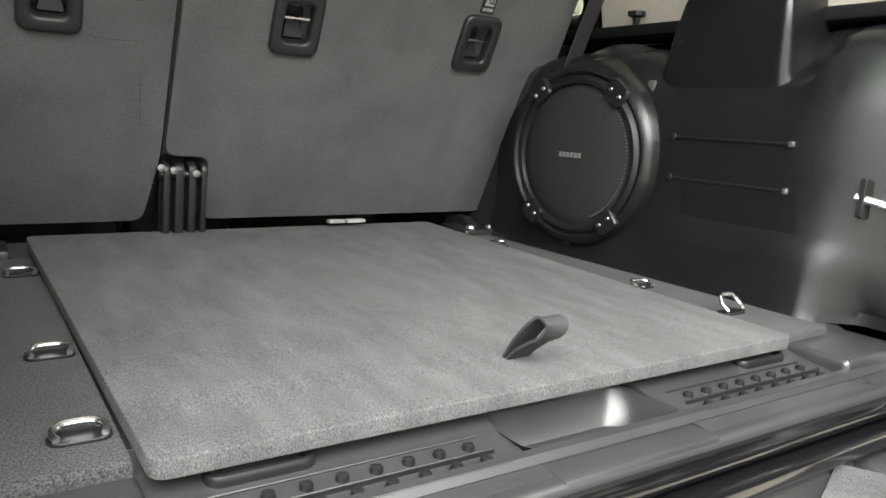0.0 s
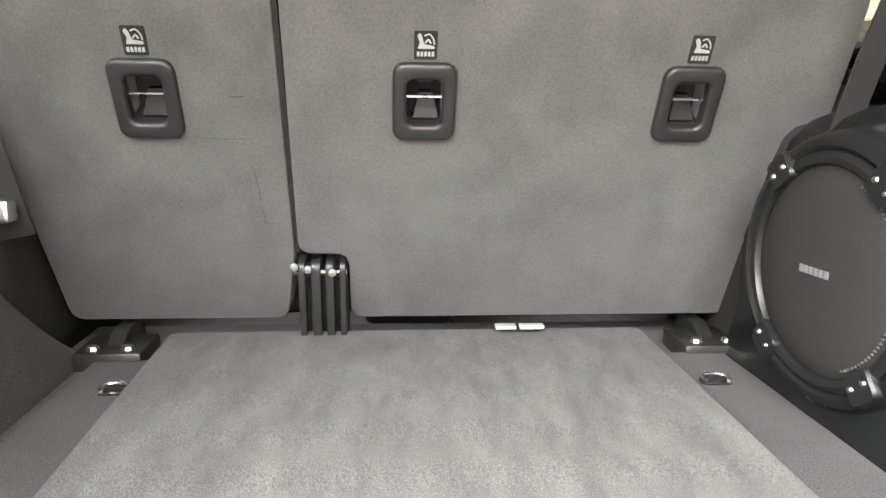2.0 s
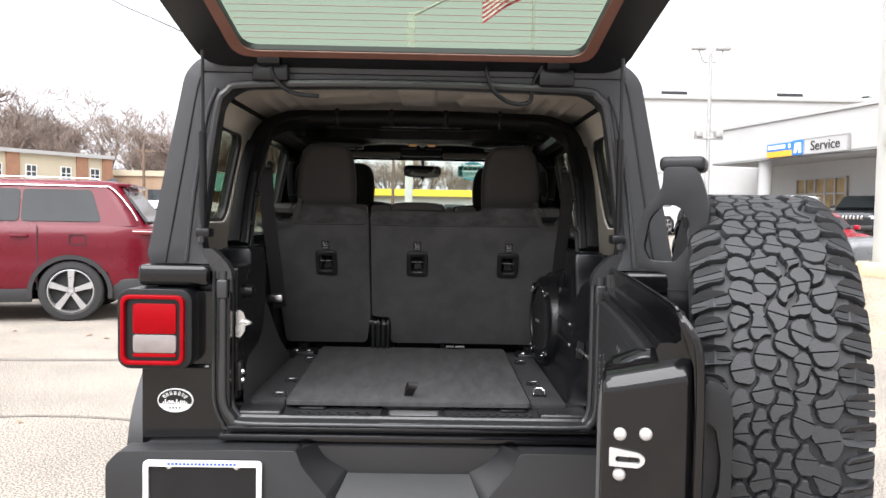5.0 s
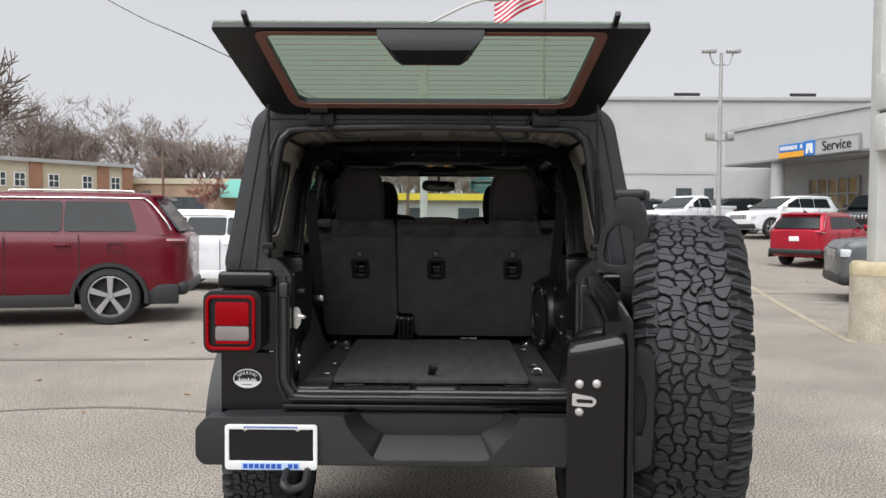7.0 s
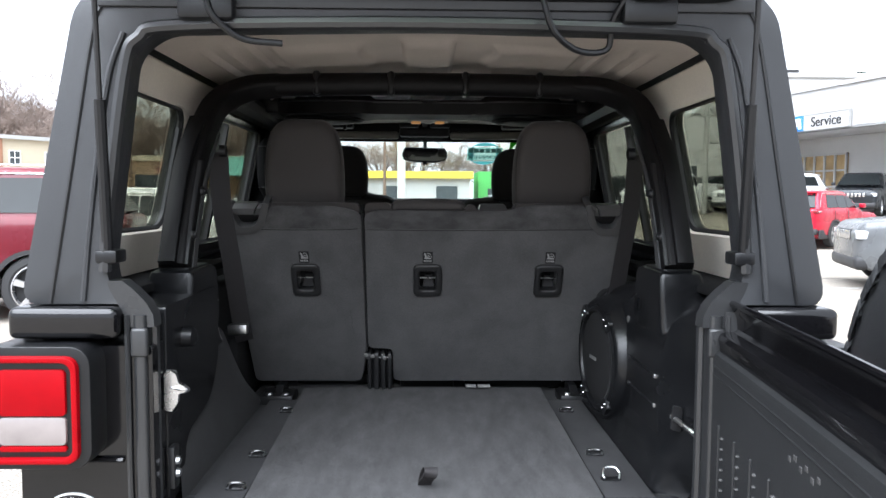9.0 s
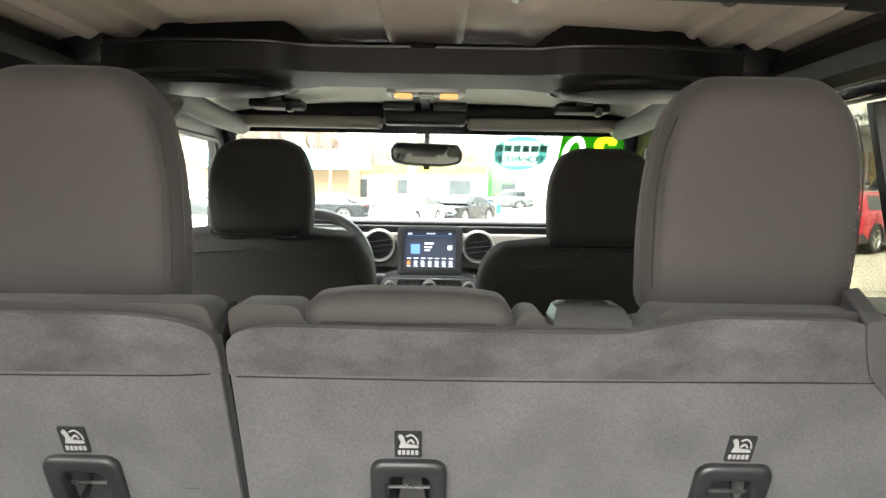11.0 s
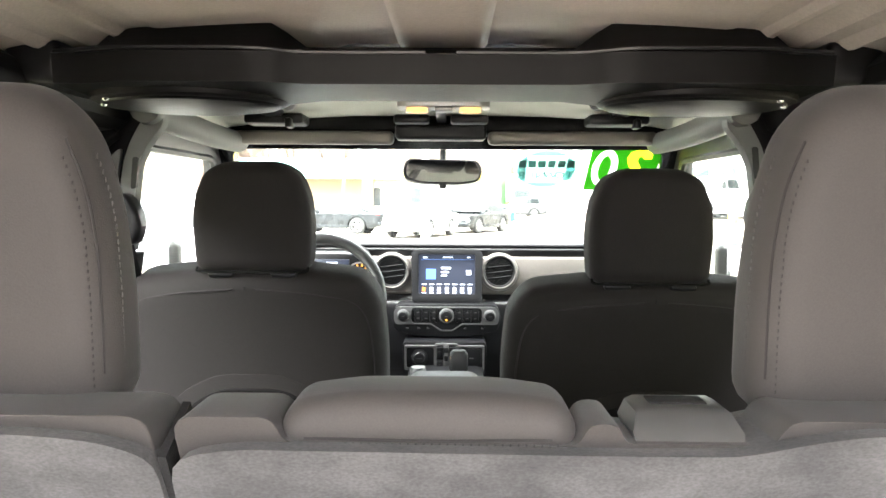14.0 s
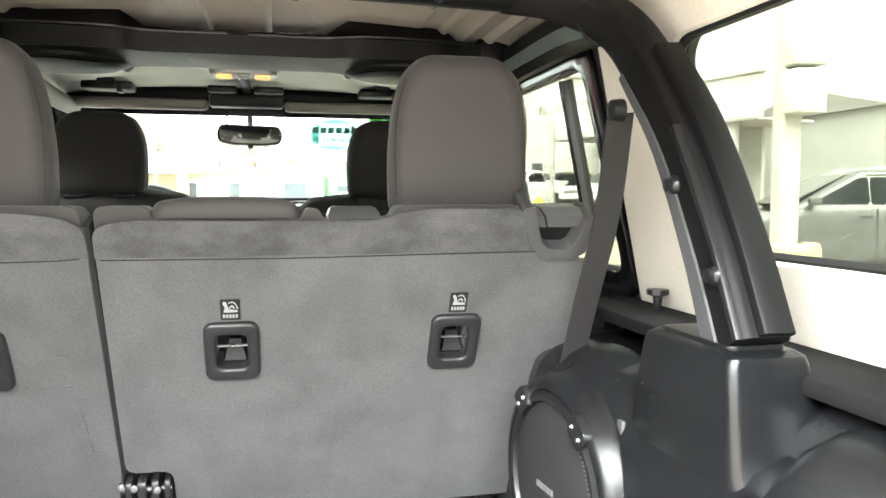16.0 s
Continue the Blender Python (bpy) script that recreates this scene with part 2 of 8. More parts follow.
def part(name, bm, material, parent=None, label="", m=None):
    """Links bm, given in the world's metres (or placed there by m), as one mesh under a thing or a part."""
    if m is not None:
        bmesh.ops.transform(bm, matrix=m, verts=bm.verts)
    bmesh.ops.recalc_face_normals(bm, faces=bm.faces)
    o = ORIGIN.get(parent.name, Vector()) if parent else Vector()
    if o.length:
        bmesh.ops.translate(bm, vec=-o, verts=bm.verts)
    me = bpy.data.meshes.new(name)
    bm.to_mesh(me)
    bm.free()
    shade(me)
    for x in material if isinstance(material, (list, tuple)) else (material,):
        me.materials.append(x)
    ob = new(name, me)
    if parent:
        ob.parent = parent
    ORIGIN[ob.name] = o
    return tagged(ob, label)


def solid(name, bm, material, label, category, group="", kind="", m=None):
    """A thing that is one mesh."""
    return tagged(part(name, bm, material, None, label, m), label, category, group, kind)


def add(bm, other):
    me = bpy.data.meshes.new("tmp")
    other.to_mesh(me)
    other.free()
    bm.from_mesh(me)
    bpy.data.meshes.remove(me)
    return bm


def bevel(bm, w, seg=2, angle=30):
    e = [x for x in bm.edges if len(x.link_faces) == 2 and x.calc_face_angle(0) > radians(angle)]
    if e and w:
        bmesh.ops.bevel(bm, geom=e, offset=w, segments=seg, affect="EDGES", profile=0.5, clamp_overlap=True)
    return bm


def box(x0, x1, y0, y1, z0, z1, r=0.0, seg=2, bm=None, m=None):
    b = bmesh.new()
    bmesh.ops.create_cube(b, size=1)
    bmesh.ops.transform(b, matrix=Matrix.Translation(((x0 + x1) / 2, (y0 + y1) / 2, (z0 + z1) / 2)) @ Matrix.Diagonal((x1 - x0, y1 - y0, z1 - z0, 1)), verts=b.verts)
    bevel(b, r, seg)
    if m is not None:
        bmesh.ops.transform(b, matrix=m, verts=b.verts)
    return add(bm, b) if bm is not None else b


def rrect(x0, x1, y0, y1, r, n=5):
    """Corner points of a rounded rectangle, anticlockwise."""
    out = []
    for cx, cy, a in ((x1 - r, y1 - r, 0), (x0 + r, y1 - r, 90), (x0 + r, y0 + r, 180), (x1 - r, y0 + r, 270)):
        for i in range(n + 1):
            t = radians(a + 90 * i / n)
            out.append((cx + r * math.cos(t), cy + r * math.sin(t)))
    return out


def rounded(pts, r, n=4):
    """A polygon with its corners rounded."""
    out = []
    for i, p in enumerate(pts):
        p = Vector(p)
        a, b = Vector(pts[i - 1]) - p, Vector(pts[(i + 1) % len(pts)]) - p
        k = min(r if not isinstance(r, (list, tuple)) else r[i], a.length * 0.45, b.length * 0.45)
        s, e = p + a.normalized() * k, p + b.normalized() * k
        for j in range(n + 1):
            t = j / n
            out.append(tuple(s * (1 - t) ** 2 + p * 2 * t * (1 - t) + e * t * t))
    return out


AXES3 = {"x": lambda u, v, w: (w, u, v), "y": lambda u, v, w: (u, w, v), "z": lambda u, v, w: (u, v, w)}


def plate(outer, holes, axis, a, b, r=0.0, seg=1, bm=None, m=None):
    """A flat outline with holes, from a to b along an axis: x takes (y, z), y takes (x, z), z takes (x, y)."""
    t = bmesh.new()
    f = AXES3[axis]
    edges = []
    for loop in (outer, *holes):
        vs = [t.verts.new(f(u, v, a)) for u, v in loop]
        edges += [t.edges.new((vs[i - 1], vs[i])) for i in range(len(vs))]
    bmesh.ops.triangle_fill(t, use_beauty=True, edges=edges, use_dissolve=False)
    g = bmesh.ops.extrude_face_region(t, geom=t.faces[:])
    bmesh.ops.translate(t, vec=f(0, 0, b - a), verts=[e for e in g["geom"] if isinstance(e, bmesh.types.BMVert)])
    bmesh.ops.recalc_face_normals(t, faces=t.faces)
    if r:
        bevel(t, r, seg, 50)
    if m is not None:
        bmesh.ops.transform(t, matrix=m, verts=t.verts)
    return add(bm, t) if bm is not None else t


def loft(rings, caps=True, closed=True, bm=None):
    t = bm if bm is not None else bmesh.new()
    rows = [[t.verts.new(p) for p in ring] for ring in rings]
    n = len(rows[0])
    for a, b in zip(rows, rows[1:]):
        for i in range(n if closed else n - 1):
            t.faces.new((a[i], a[(i + 1) % n], b[(i + 1) % n], b[i]))
    if caps and closed:
        t.faces.new(rows[0][::-1])
        t.faces.new(rows[-1])
    return t


def smooth_path(pts, n=6):
    p = [Vector(q) for q in pts]
    p = [p[0] * 2 - p[1], *p, p[-1] * 2 - p[-2]]
    out = []
    for i in range(1, len(p) - 2):
        for j in range(n):
            t = j / n
            a, b, c, d = p[i - 1], p[i], p[i + 1], p[i + 2]
            out.append(0.5 * (2 * b + (c - a) * t + (2 * a - 5 * b + 4 * c - d) * t * t + (3 * b - a - 3 * c + d) * t ** 3))
    return out + [p[-2]]


def boxtube(pts, sec, ref, n=6, taper=None, bm=None):
    """A bar of a given section (a, b points) along points; a starts along ref and is carried without twist."""
    path = smooth_path(pts, n)
    ref = Vector(ref)
    rings = []
    for i, p in enumerate(path):
        d = (path[min(i + 1, len(path) - 1)] - path[max(i - 1, 0)]).normalized()
        ref = (ref - d * ref.dot(d)).normalized()
        u = d.cross(ref)
        k = 1.0 if taper is None else taper[0] + (taper[1] - taper[0]) * i / (len(path) - 1)
        rings.append([p + ref * a * k + u * b * k for a, b in sec])
    return loft(rings, bm=bm)


def pillow(outline, w0, w1, r, m, axis="z", n=6, bm=None):
    """A cushion: an outline with thickness w0 to w1 whose rims are fully rounded."""
    f = AXES3[axis]
    us, vs = [p[0] for p in outline], [p[1] for p in outline]
    cu, cv, hu, hv = (max(us) + min(us)) / 2, (max(vs) + min(vs)) / 2, (max(us) - min(us)) / 2, (max(vs) - min(vs)) / 2
    rings = []
    for side in (0, 1):
        for i in range(n + 1):
            a = radians(90 * i / n) if side else radians(90 - 90 * i / n)
            inset, w = r * (1 - math.cos(a)), (w1 - r + r * math.sin(a)) if side else (w0 + r - r * math.sin(a))
            rings.append([m @ Vector(f(cu + (u - cu) * (1 - inset / hu), cv + (v - cv) * (1 - inset / hv), w)) for u, v in outline])
    return loft(rings, bm=bm)


def tube(pts, r, sides=10, n=6, bm=None, flat=None, smooth=True):
    """A pipe along points; flat=(w, h, side) makes it a strap whose width runs along side."""
    path = smooth_path(pts, n) if smooth else [Vector(p) for p in pts]
    rings = []
    ref = None
    for i, p in enumerate(path):
        d = (path[min(i + 1, len(path) - 1)] - path[max(i - 1, 0)]).normalized()
        if flat:
            s = Vector(flat[2])
            s = (s - d * s.dot(d)).normalized()
            u = d.cross(s)
            rings.append([p + s * flat[0] / 2 * a + u * flat[1] / 2 * b for a, b in ((-1, -1), (1, -1), (1, 1), (-1, 1))])
            continue
        if ref is None:
            ref = d.orthogonal().normalized()
        ref = (ref - d * ref.dot(d)).normalized()
        u = d.cross(ref)
        rad = r[min(int(i * len(r) / len(path)), len(r) - 1)] if isinstance(r, (list, tuple)) else r
        rings.append([p + ref * rad * math.cos(2 * math.pi * k / sides) + u * rad * math.sin(2 * math.pi * k / sides) for k in range(sides)])
    return loft(rings, bm=bm)


def turned(profile, m=None, sides=32, bm=None):
    """A lathe about z: profile of (radius, z)."""
    t = bmesh.new()
    rings = [[(max(q, 1e-4) * math.cos(2 * math.pi * k / sides), max(q, 1e-4) * math.sin(2 * math.pi * k / sides), z) for k in range(sides)] for q, z in profile]
    loft(rings, caps=False, bm=t)
    if m is not None:
        bmesh.ops.transform(t, matrix=m, verts=t.verts)
    return add(bm, t) if bm is not None else t


def axes(o, x, y, z):
    """A frame from its origin and three directions."""
    m = Matrix.Identity(4)
    for i, v in enumerate((x, y, z)):
        m.col[i][:3] = Vector(v)
    m.translation = o
    return m


def mirrored(bm):
    """A copy of bm across x = 0."""
    c = bm.copy()
    bmesh.ops.transform(c, matrix=Matrix.Diagonal((-1, 1, 1, 1)), verts=c.verts)
    bmesh.ops.reverse_faces(c, faces=c.faces)
    return c


def letters(text, size, m, material, parent, name="lettering", depth=0.002, align="CENTER"):
    """Raised letters in Blender's own font, as a mesh."""
    cu = bpy.data.curves.new(name, "FONT")
    cu.body, cu.size, cu.extrude, cu.align_x, cu.align_y = text, size, depth, align, "CENTER"
    ob = bpy.data.objects.new("tmp_text", cu)
    me = bpy.data.meshes.new_from_object(ob)
    bpy.data.objects.remove(ob)
    b = bmesh.new()
    b.from_mesh(me)
    bpy.data.meshes.remove(me)
    return part(name, b, material, parent, "", m)


# ---- the vehicle's shell ----
suv = thing("off_road_suv", (0, 1.9, 0), "black four-door off-road vehicle with tailgate and rear glass open", "car")
OPEN_L, OPEN_R, SILL, JAMB_L = -0.515, 0.545, 0.785, -0.536

# rear panel of the tub, open towards the top
U = [(-0.765, 0.72), (0.765, 0.72), (0.765, 1.17), (OPEN_R, 1.17), (OPEN_R, SILL), (OPEN_L, SILL), (OPEN_L, 1.17), (-0.765, 1.17)]
rear_panel = part("rear_panel", plate(rounded(U, (0.02, 0.02, 0.01, 0.01, 0.05, 0.05, 0.01, 0.01)), [], "y", 0.27, 0.33, 0.006), PAINT, suv, "glossy black painted rear corner panels")
for s, e in ((-1, -0.568), (1, 0.604)):
    part("belt_cap", box(min(s * 0.768, e), max(s * 0.768, e), 0.240, 0.40, 1.186, 1.245, 0.014, 4), PAINT, rear_panel, "glossy black cap under the hardtop")
part("panel_crease", loft([[(x, y, z) for y, z in ((0.272, 0.962), (0.263, 0.958), (0.261, 0.953), (0.266, 0.9485), (0.272, 0.948))] for x in (-0.772, -0.60, -0.572)]), PAINT, rear_panel, "lip across the corner panel")
U_PATH = [(JAMB_L, 1.228), (JAMB_L, 1.05), (JAMB_L, 0.90), (JAMB_L + 0.004, 0.845), (JAMB_L + 0.026, 0.805), (JAMB_L + 0.066, 0.787), (-0.2, 0.786), (0.2, 0.786), (OPEN_R - 0.06, 0.787), (OPEN_R - 0.022, 0.800), (OPEN_R - 0.004, 0.835), (OPEN_R, 0.90), (OPEN_R, 1.05), (OPEN_R, 1.228)]
part("door_jamb", boxtube([(x, 0.285, z) for x, z in U_PATH], rrect(-0.025, 0.025, -0.012, 0.012, 0.008, 3), (0, 1, 0)), JAMB, rear_panel, "satin dark jamb round the tailgate opening")
for s, x in ((-1, JAMB_L), (1, OPEN_R)):
    b = loft([[(s * (abs(x) + dx + q * hw), y, z) for q, y in ((-1, 0.268), (1, 0.268), (1, 0.305), (-1, 0.305))] for dx, hw, z in ((0.0, 0.026, 1.205), (0.003, 0.027, 1.228), (0.016, 0.027, 1.252), (0.034, 0.022, 1.276), (0.046, 0.014, 1.292))])
    part("jamb_top", bevel(b, 0.005, 2, 20), JAMB_TOP, rear_panel, "bent bracket at the head of the jamb")
    part("jamb_pad", box(x - 0.016, x + 0.016, 0.256, 0.270, 1.150, 1.205, 0.006, 3), JAMB_TOP, rear_panel)
part("jamb_seal", tube([(x * 0.975, 0.302, max(z, 0.80) if abs(x) < 0.5 else z) for x, z in U_PATH], 0.010, 8), JAMB, rear_panel)
part("jamb_lip", tube([(x + (0.024 if x > 0.4 else -0.024 if x < -0.4 else 0), 0.266, z - (0.014 if z < 0.82 else 0)) for x, z in U_PATH], 0.005, 6), JAMB, rear_panel)
part("lower_lip", box(OPEN_L - 0.02, OPEN_R + 0.02, 0.225, 0.275, 0.752, 0.772, 0.006), PAINT, rear_panel)
part("lower_lip", box(OPEN_L, OPEN_R, 0.24, 0.275, 0.778, 0.790, 0.004), PAINT, rear_panel)

# sides of the body, with doors, wheel arches and the bonnet's flanks
AXLES = (0.97, 3.78)


def arch(y, r, n=10):
    return [(y + r * math.cos(radians(180 - 180 * i / n)), 0.62 + (r - 0.14) * math.sin(radians(180 * i / n))) for i in range(n + 1)]


side = [(0.28, 0.62), *arch(AXLES[0], 0.47), (1.6, 0.55), (3.1, 0.55), *arch(AXLES[1], 0.47), (4.32, 0.66), (4.34, 1.10), (3.10, 1.18), (3.05, 1.243), (0.28, 1.243)]
for s in (-1, 1):
    b = plate(side, [], "x", 0.715, 0.765, 0.008)
    part("body_side", b if s > 0 else mirrored(b), PAINT, suv)
    for axle in AXLES:
        pts = [(0.80, axle + 0.52 * math.cos(radians(a)), 0.60 + 0.40 * math.sin(radians(a))) for a in range(0, 181, 15)]
        b = tube(pts, 0.0, flat=(0.16, 0.03, (1, 0, 0)))
        part("fender_flare", b if s > 0 else mirrored(b), BUMPER, suv, "dull black plastic fender flare")
    for y0, y1 in ((1.14, 1.86), (1.88, 2.92)):
        b = box(0.76, 0.775, y0, y1, 0.60, 1.18, 0.01)
        part("door_skin", b if s > 0 else mirrored(b), PAINT, suv)
part("bonnet", loft([[(-0.64, 3.04, 1.10), (-0.62, 3.04, 1.20), (-0.3, 3.04, 1.235), (0.3, 3.04, 1.235), (0.62, 3.04, 1.20), (0.64, 3.04, 1.10)],
                     [(-0.60, 3.7, 1.08), (-0.58, 3.7, 1.17), (-0.3, 3.7, 1.205), (0.3, 3.7, 1.205), (0.58, 3.7, 1.17), (0.60, 3.7, 1.08)],
                     [(-0.55, 4.36, 1.04), (-0.53, 4.36, 1.11), (-0.3, 4.36, 1.14), (0.3, 4.36, 1.14), (0.53, 4.36, 1.11), (0.55, 4.36, 1.04)]]), PAINT, suv)
for s in (-1, 1):
    b = loft([[(x, y, z) for x, z in ((w, h - 0.16), (w, h), (0.70, h - 0.005), (0.765, h - 0.035), (0.765, h - 0.16))] for y, w, h in ((3.02, 0.60, 1.19), (3.7, 0.56, 1.15), (4.34, 0.50, 1.09))])
    part("front_fender", b if s > 0 else mirrored(b), PAINT, suv)
part("grille", box(-0.6, 0.6, 4.30, 4.40, 0.68, 1.10, 0.03, 3), PAINT, suv)
part("front_bumper", box(-0.8, 0.8, 4.36, 4.56, 0.55, 0.74, 0.04, 3), BUMPER, suv)
part("floor_pan", box(-0.72, 0.72, 0.34, 3.1, 0.60, 0.66, 0.01), DARKSTEEL, suv)
part("firewall", box(-0.70, 0.70, 3.06, 3.10, 0.62, 1.19, 0.01), POCKET_P, suv)


# hardtop: rear frame, leaning sides with windows, roof shell, light lining inside
outer = [(-0.757, 1.247), (-0.645, 1.79), (-0.60, 1.835), (-0.3, 1.855), (0, 1.862), (0.3, 1.855), (0.60, 1.835), (0.645, 1.79), (0.757, 1.247)]
inner = [(0.575, 1.247), (0.60, 1.31), (0.545, 1.71), (0.49, 1.752), (0, 1.762), (-0.49, 1.752), (-0.545, 1.71), (-0.60, 1.31), (-0.575, 1.247)]
hardtop = part("hardtop", plate(rounded(outer, 0.04) + rounded(inner, 0.05), [], "y", 0.27, 0.33, 0.01, 2), HARDTOP, suv, "grained black removable hardtop with cream lining")
tilt = Vector((-0.112, 0, 0.543)).normalized()
SIDE = axes((0.757, 0, 1.247), (0, 1, 0), tilt, Vector((0, 1, 0)).cross(tilt))
quarter = rrect(0.43, 0.86, 0.128, 0.445, 0.05)
rear_win = rounded([(1.125, 0.065), (1.70, 0.065), (1.70, 0.462), (1.155, 0.462)], 0.04)
front_win = rounded([(1.96, 0.0), (2.74, 0.0), (2.48, 0.46), (1.96, 0.46)], 0.04)
side_out = [(0.30, 0), (2.92, 0), (2.90, 0.02), (2.50, 0.555), (0.30, 0.555)]
for s in (-1, 1):
    for nm, w0, w1, mt in (("hardtop_side", -0.03, 0.0, HARDTOP), ("hardtop_lining", -0.042, -0.032, LINER_SIDE)):
        o = side_out if nm == "hardtop_side" else [(0.335, 0), (1.082, 0), (1.082, 0.53), (0.335, 0.53)]
        h = (quarter, rear_win, front_win) if nm == "hardtop_side" else (quarter,)
        b = plate(o, h, "z", w0, w1, 0.004, m=SIDE)
        part(nm, b if s > 0 else mirrored(b), mt, hardtop, "" if mt is HARDTOP else "cream grained inner face of the hardtop")
    for nm, loop in (("quarter_window", quarter), ("rear_door_window", rear_win), ("front_door_window", front_win)):
        b = plate(loop, [], "z", -0.018, -0.013, m=SIDE)
        g = part(nm, b if s > 0 else mirrored(b), SIDE_GLASS if nm != "front_door_window" else CLEAR_GLASS, suv, "tinted side glass" if nm != "front_door_window" else "clear side glass")
        g.visible_shadow = False
        c = Vector((sum(p[0] for p in loop) / len(loop), sum(p[1] for p in loop) / len(loop)))
        big = [(c.x + (u - c.x) * 1.0, c.y + (v - c.y) * 1.0) for u, v in loop]
        b = bmesh.new()
        tube([SIDE @ Vector((u, v, -0.028)) for u, v in (*big, big[0])], 0.009, 6, bm=b, smooth=False)
        part("window_seal", b if s > 0 else mirrored(b), SEAL, g)
    b = plate(rounded([(1.084, 0.02), (1.745, 0.02), (1.745, 0.505), (1.118, 0.505)], 0.05), [rounded([(1.128, 0.068), (1.697, 0.068), (1.697, 0.459), (1.158, 0.459)], 0.04)], "z", -0.046, -0.0305, 0.005, 2, m=SIDE)
    part("door_frame", b if s > 0 else mirrored(b), FRAME_GLOSS, suv, "glossy black rear door frame")
    b = plate(rrect(1.290, 1.308, 0.03, 0.45, 0.004), [], "z", -0.03, -0.005, m=SIDE)
    part("division_bar", b if s > 0 else mirrored(b), SEAL, suv)
    b = loft([[(s * 0.645, y, 1.79), (s * 0.60, y, 1.835), (s * 0.3, y, 1.855), (0, y, 1.862), (0, y, 1.845), (s * 0.3, y, 1.838), (s * 0.58, y, 1.82), (s * 0.62, y, 1.78)] for y in (0.31, 1.0, 1.5, 2.1, 2.45)])
    part("roof_shell", b, HARDTOP, hardtop)

# roof lining with pressed ribs
b = bmesh.new()
ys = [0.33 + i * (1.60 - 0.33) / 60 for i in range(61)]


def step(v, a, c):
    t = max(0.0, min(1.0, (v - a) / (c - a)))
    return t * t * (3 - 2 * t)


def roof_z(x, y):
    ax = abs(x)
    z = 1.820 - 0.05 * (ax / 0.60) ** 3 - 0.035 * max(0.0, (0.55 - y) / 0.22) ** 2
    wave = 0.012 * math.sin(y * 26)
    z -= 0.014 * step(0.068 - ax, 0, 0.012) * step(y, 0.62, 0.70)
    z -= 0.011 * step(ax, 0.150 + wave, 0.166 + wave) * step(0.385 - ax, 0, 0.016) * step(y, 0.70, 0.76) * (1 - 0.6 * step(y, 1.36, 1.40))
    for c0 in (0.425, 0.475, 0.525):
        z -= 0.009 * step(0.014 - abs(ax - c0), 0, 0.010) * step(y, 0.60, 0.70)
    return z


xs = [-0.60 + i * 1.2 / 160 for i in range(161)]
loft([[(x, y, roof_z(x, y)) for x in xs] for y in ys], closed=False, bm=b)
part("roof_lining", b, LINER, hardtop, "cream grained roof lining with pressed ribs")
b = bmesh.new()
loft([[(x, y, 1.80 - 0.04 * (abs(x) / 0.60) ** 3) for x in xs[::16]] for y in (1.60, 1.9, 2.2, 2.45)], closed=False, bm=b)
part("front_roof_lining", b, VISOR, hardtop, "pale front roof panel lining")

# windscreen, its frame and pillars
WS = axes((0, 2.47, 1.765), (1, 0, 0), Vector((0, -0.50, 0.37)).normalized(), Vector((1, 0, 0)).cross(Vector((0, -0.50, 0.37)).normalized()))
frame_out = rounded([(-0.70, -0.66), (0.70, -0.66), (0.64, 0.02), (-0.64, 0.02)], 0.04)
frame_in = rounded([(-0.645, -0.62), (0.645, -0.62), (0.595, -0.05), (-0.595, -0.05)], 0.05)
part("windscreen_frame", plate(frame_out, [frame_in], "z", -0.03, 0.02, 0.006, m=WS), PAINT, suv)
g = part("windscreen", plate(frame_in, [], "z", -0.006, 0.0, m=WS), CLEAR_GLASS, suv, "clear windscreen with a paper price sheet and stickers")
g.visible_shadow = False

# rear bumper with its stepped middle
rings = []
for x in [-0.825, -0.815, -0.79, -0.74, -0.4, 0.4, 0.74, 0.79, 0.815, 0.825]:
    e = max(0, (abs(x) - 0.70) / 0.125) ** 2 * 0.07
    rings.append([(x, 0.30, 0.745 - e), (x, 0.250, 0.745 - e), (x, 0.239, 0.735 - e), (x, 0.239, 0.59 + e * 0.4), (x, 0.25, 0.572 + e * 0.4), (x, 0.30, 0.572 + e * 0.4)])
bumper = part("rear_bumper", loft(rings), BUMPER, suv, "dull black moulded rear bumper with stepped middle")
step_out = [(-0.305, 0.748), (-0.288, 0.700), (-0.208, 0.604), (-0.185, 0.592), (0.190, 0.592), (0.213, 0.604), (0.293, 0.700), (0.310, 0.748)]
step_in = [(-0.262, 0.748), (-0.232, 0.705), (-0.172, 0.668), (-0.150, 0.662), (0.155, 0.662), (0.177, 0.668), (0.237, 0.705), (0.267, 0.748)]
face = rounded([(-0.825, 0.60), (-0.80, 0.572), (0.80, 0.572), (0.825, 0.60), (0.825, 0.70), (0.79, 0.738), (0.45, 0.745), *[(x, min(z, 0.745)) for x, z in step_out[::-1]], (-0.45, 0.745), (-0.79, 0.738), (-0.825, 0.70)], 0.012, 3)
part("bumper_face", plate(face, [], "y", 0.165, 0.245, 0.016, 4), BUMPER, bumper)
lip = smooth_path([(x, 0.168, z) for x, z in step_out], 4)
inner = smooth_path([(x, 0.2375, z) for x, z in step_in], 4)
part("bumper_step", loft([lip, [a.lerp(c, 0.5) + Vector((0, -0.006, 0)) for a, c in zip(lip, inner)], inner], closed=False), PLASTIC_DULL, bumper, "smooth dark facet of the bumper step")

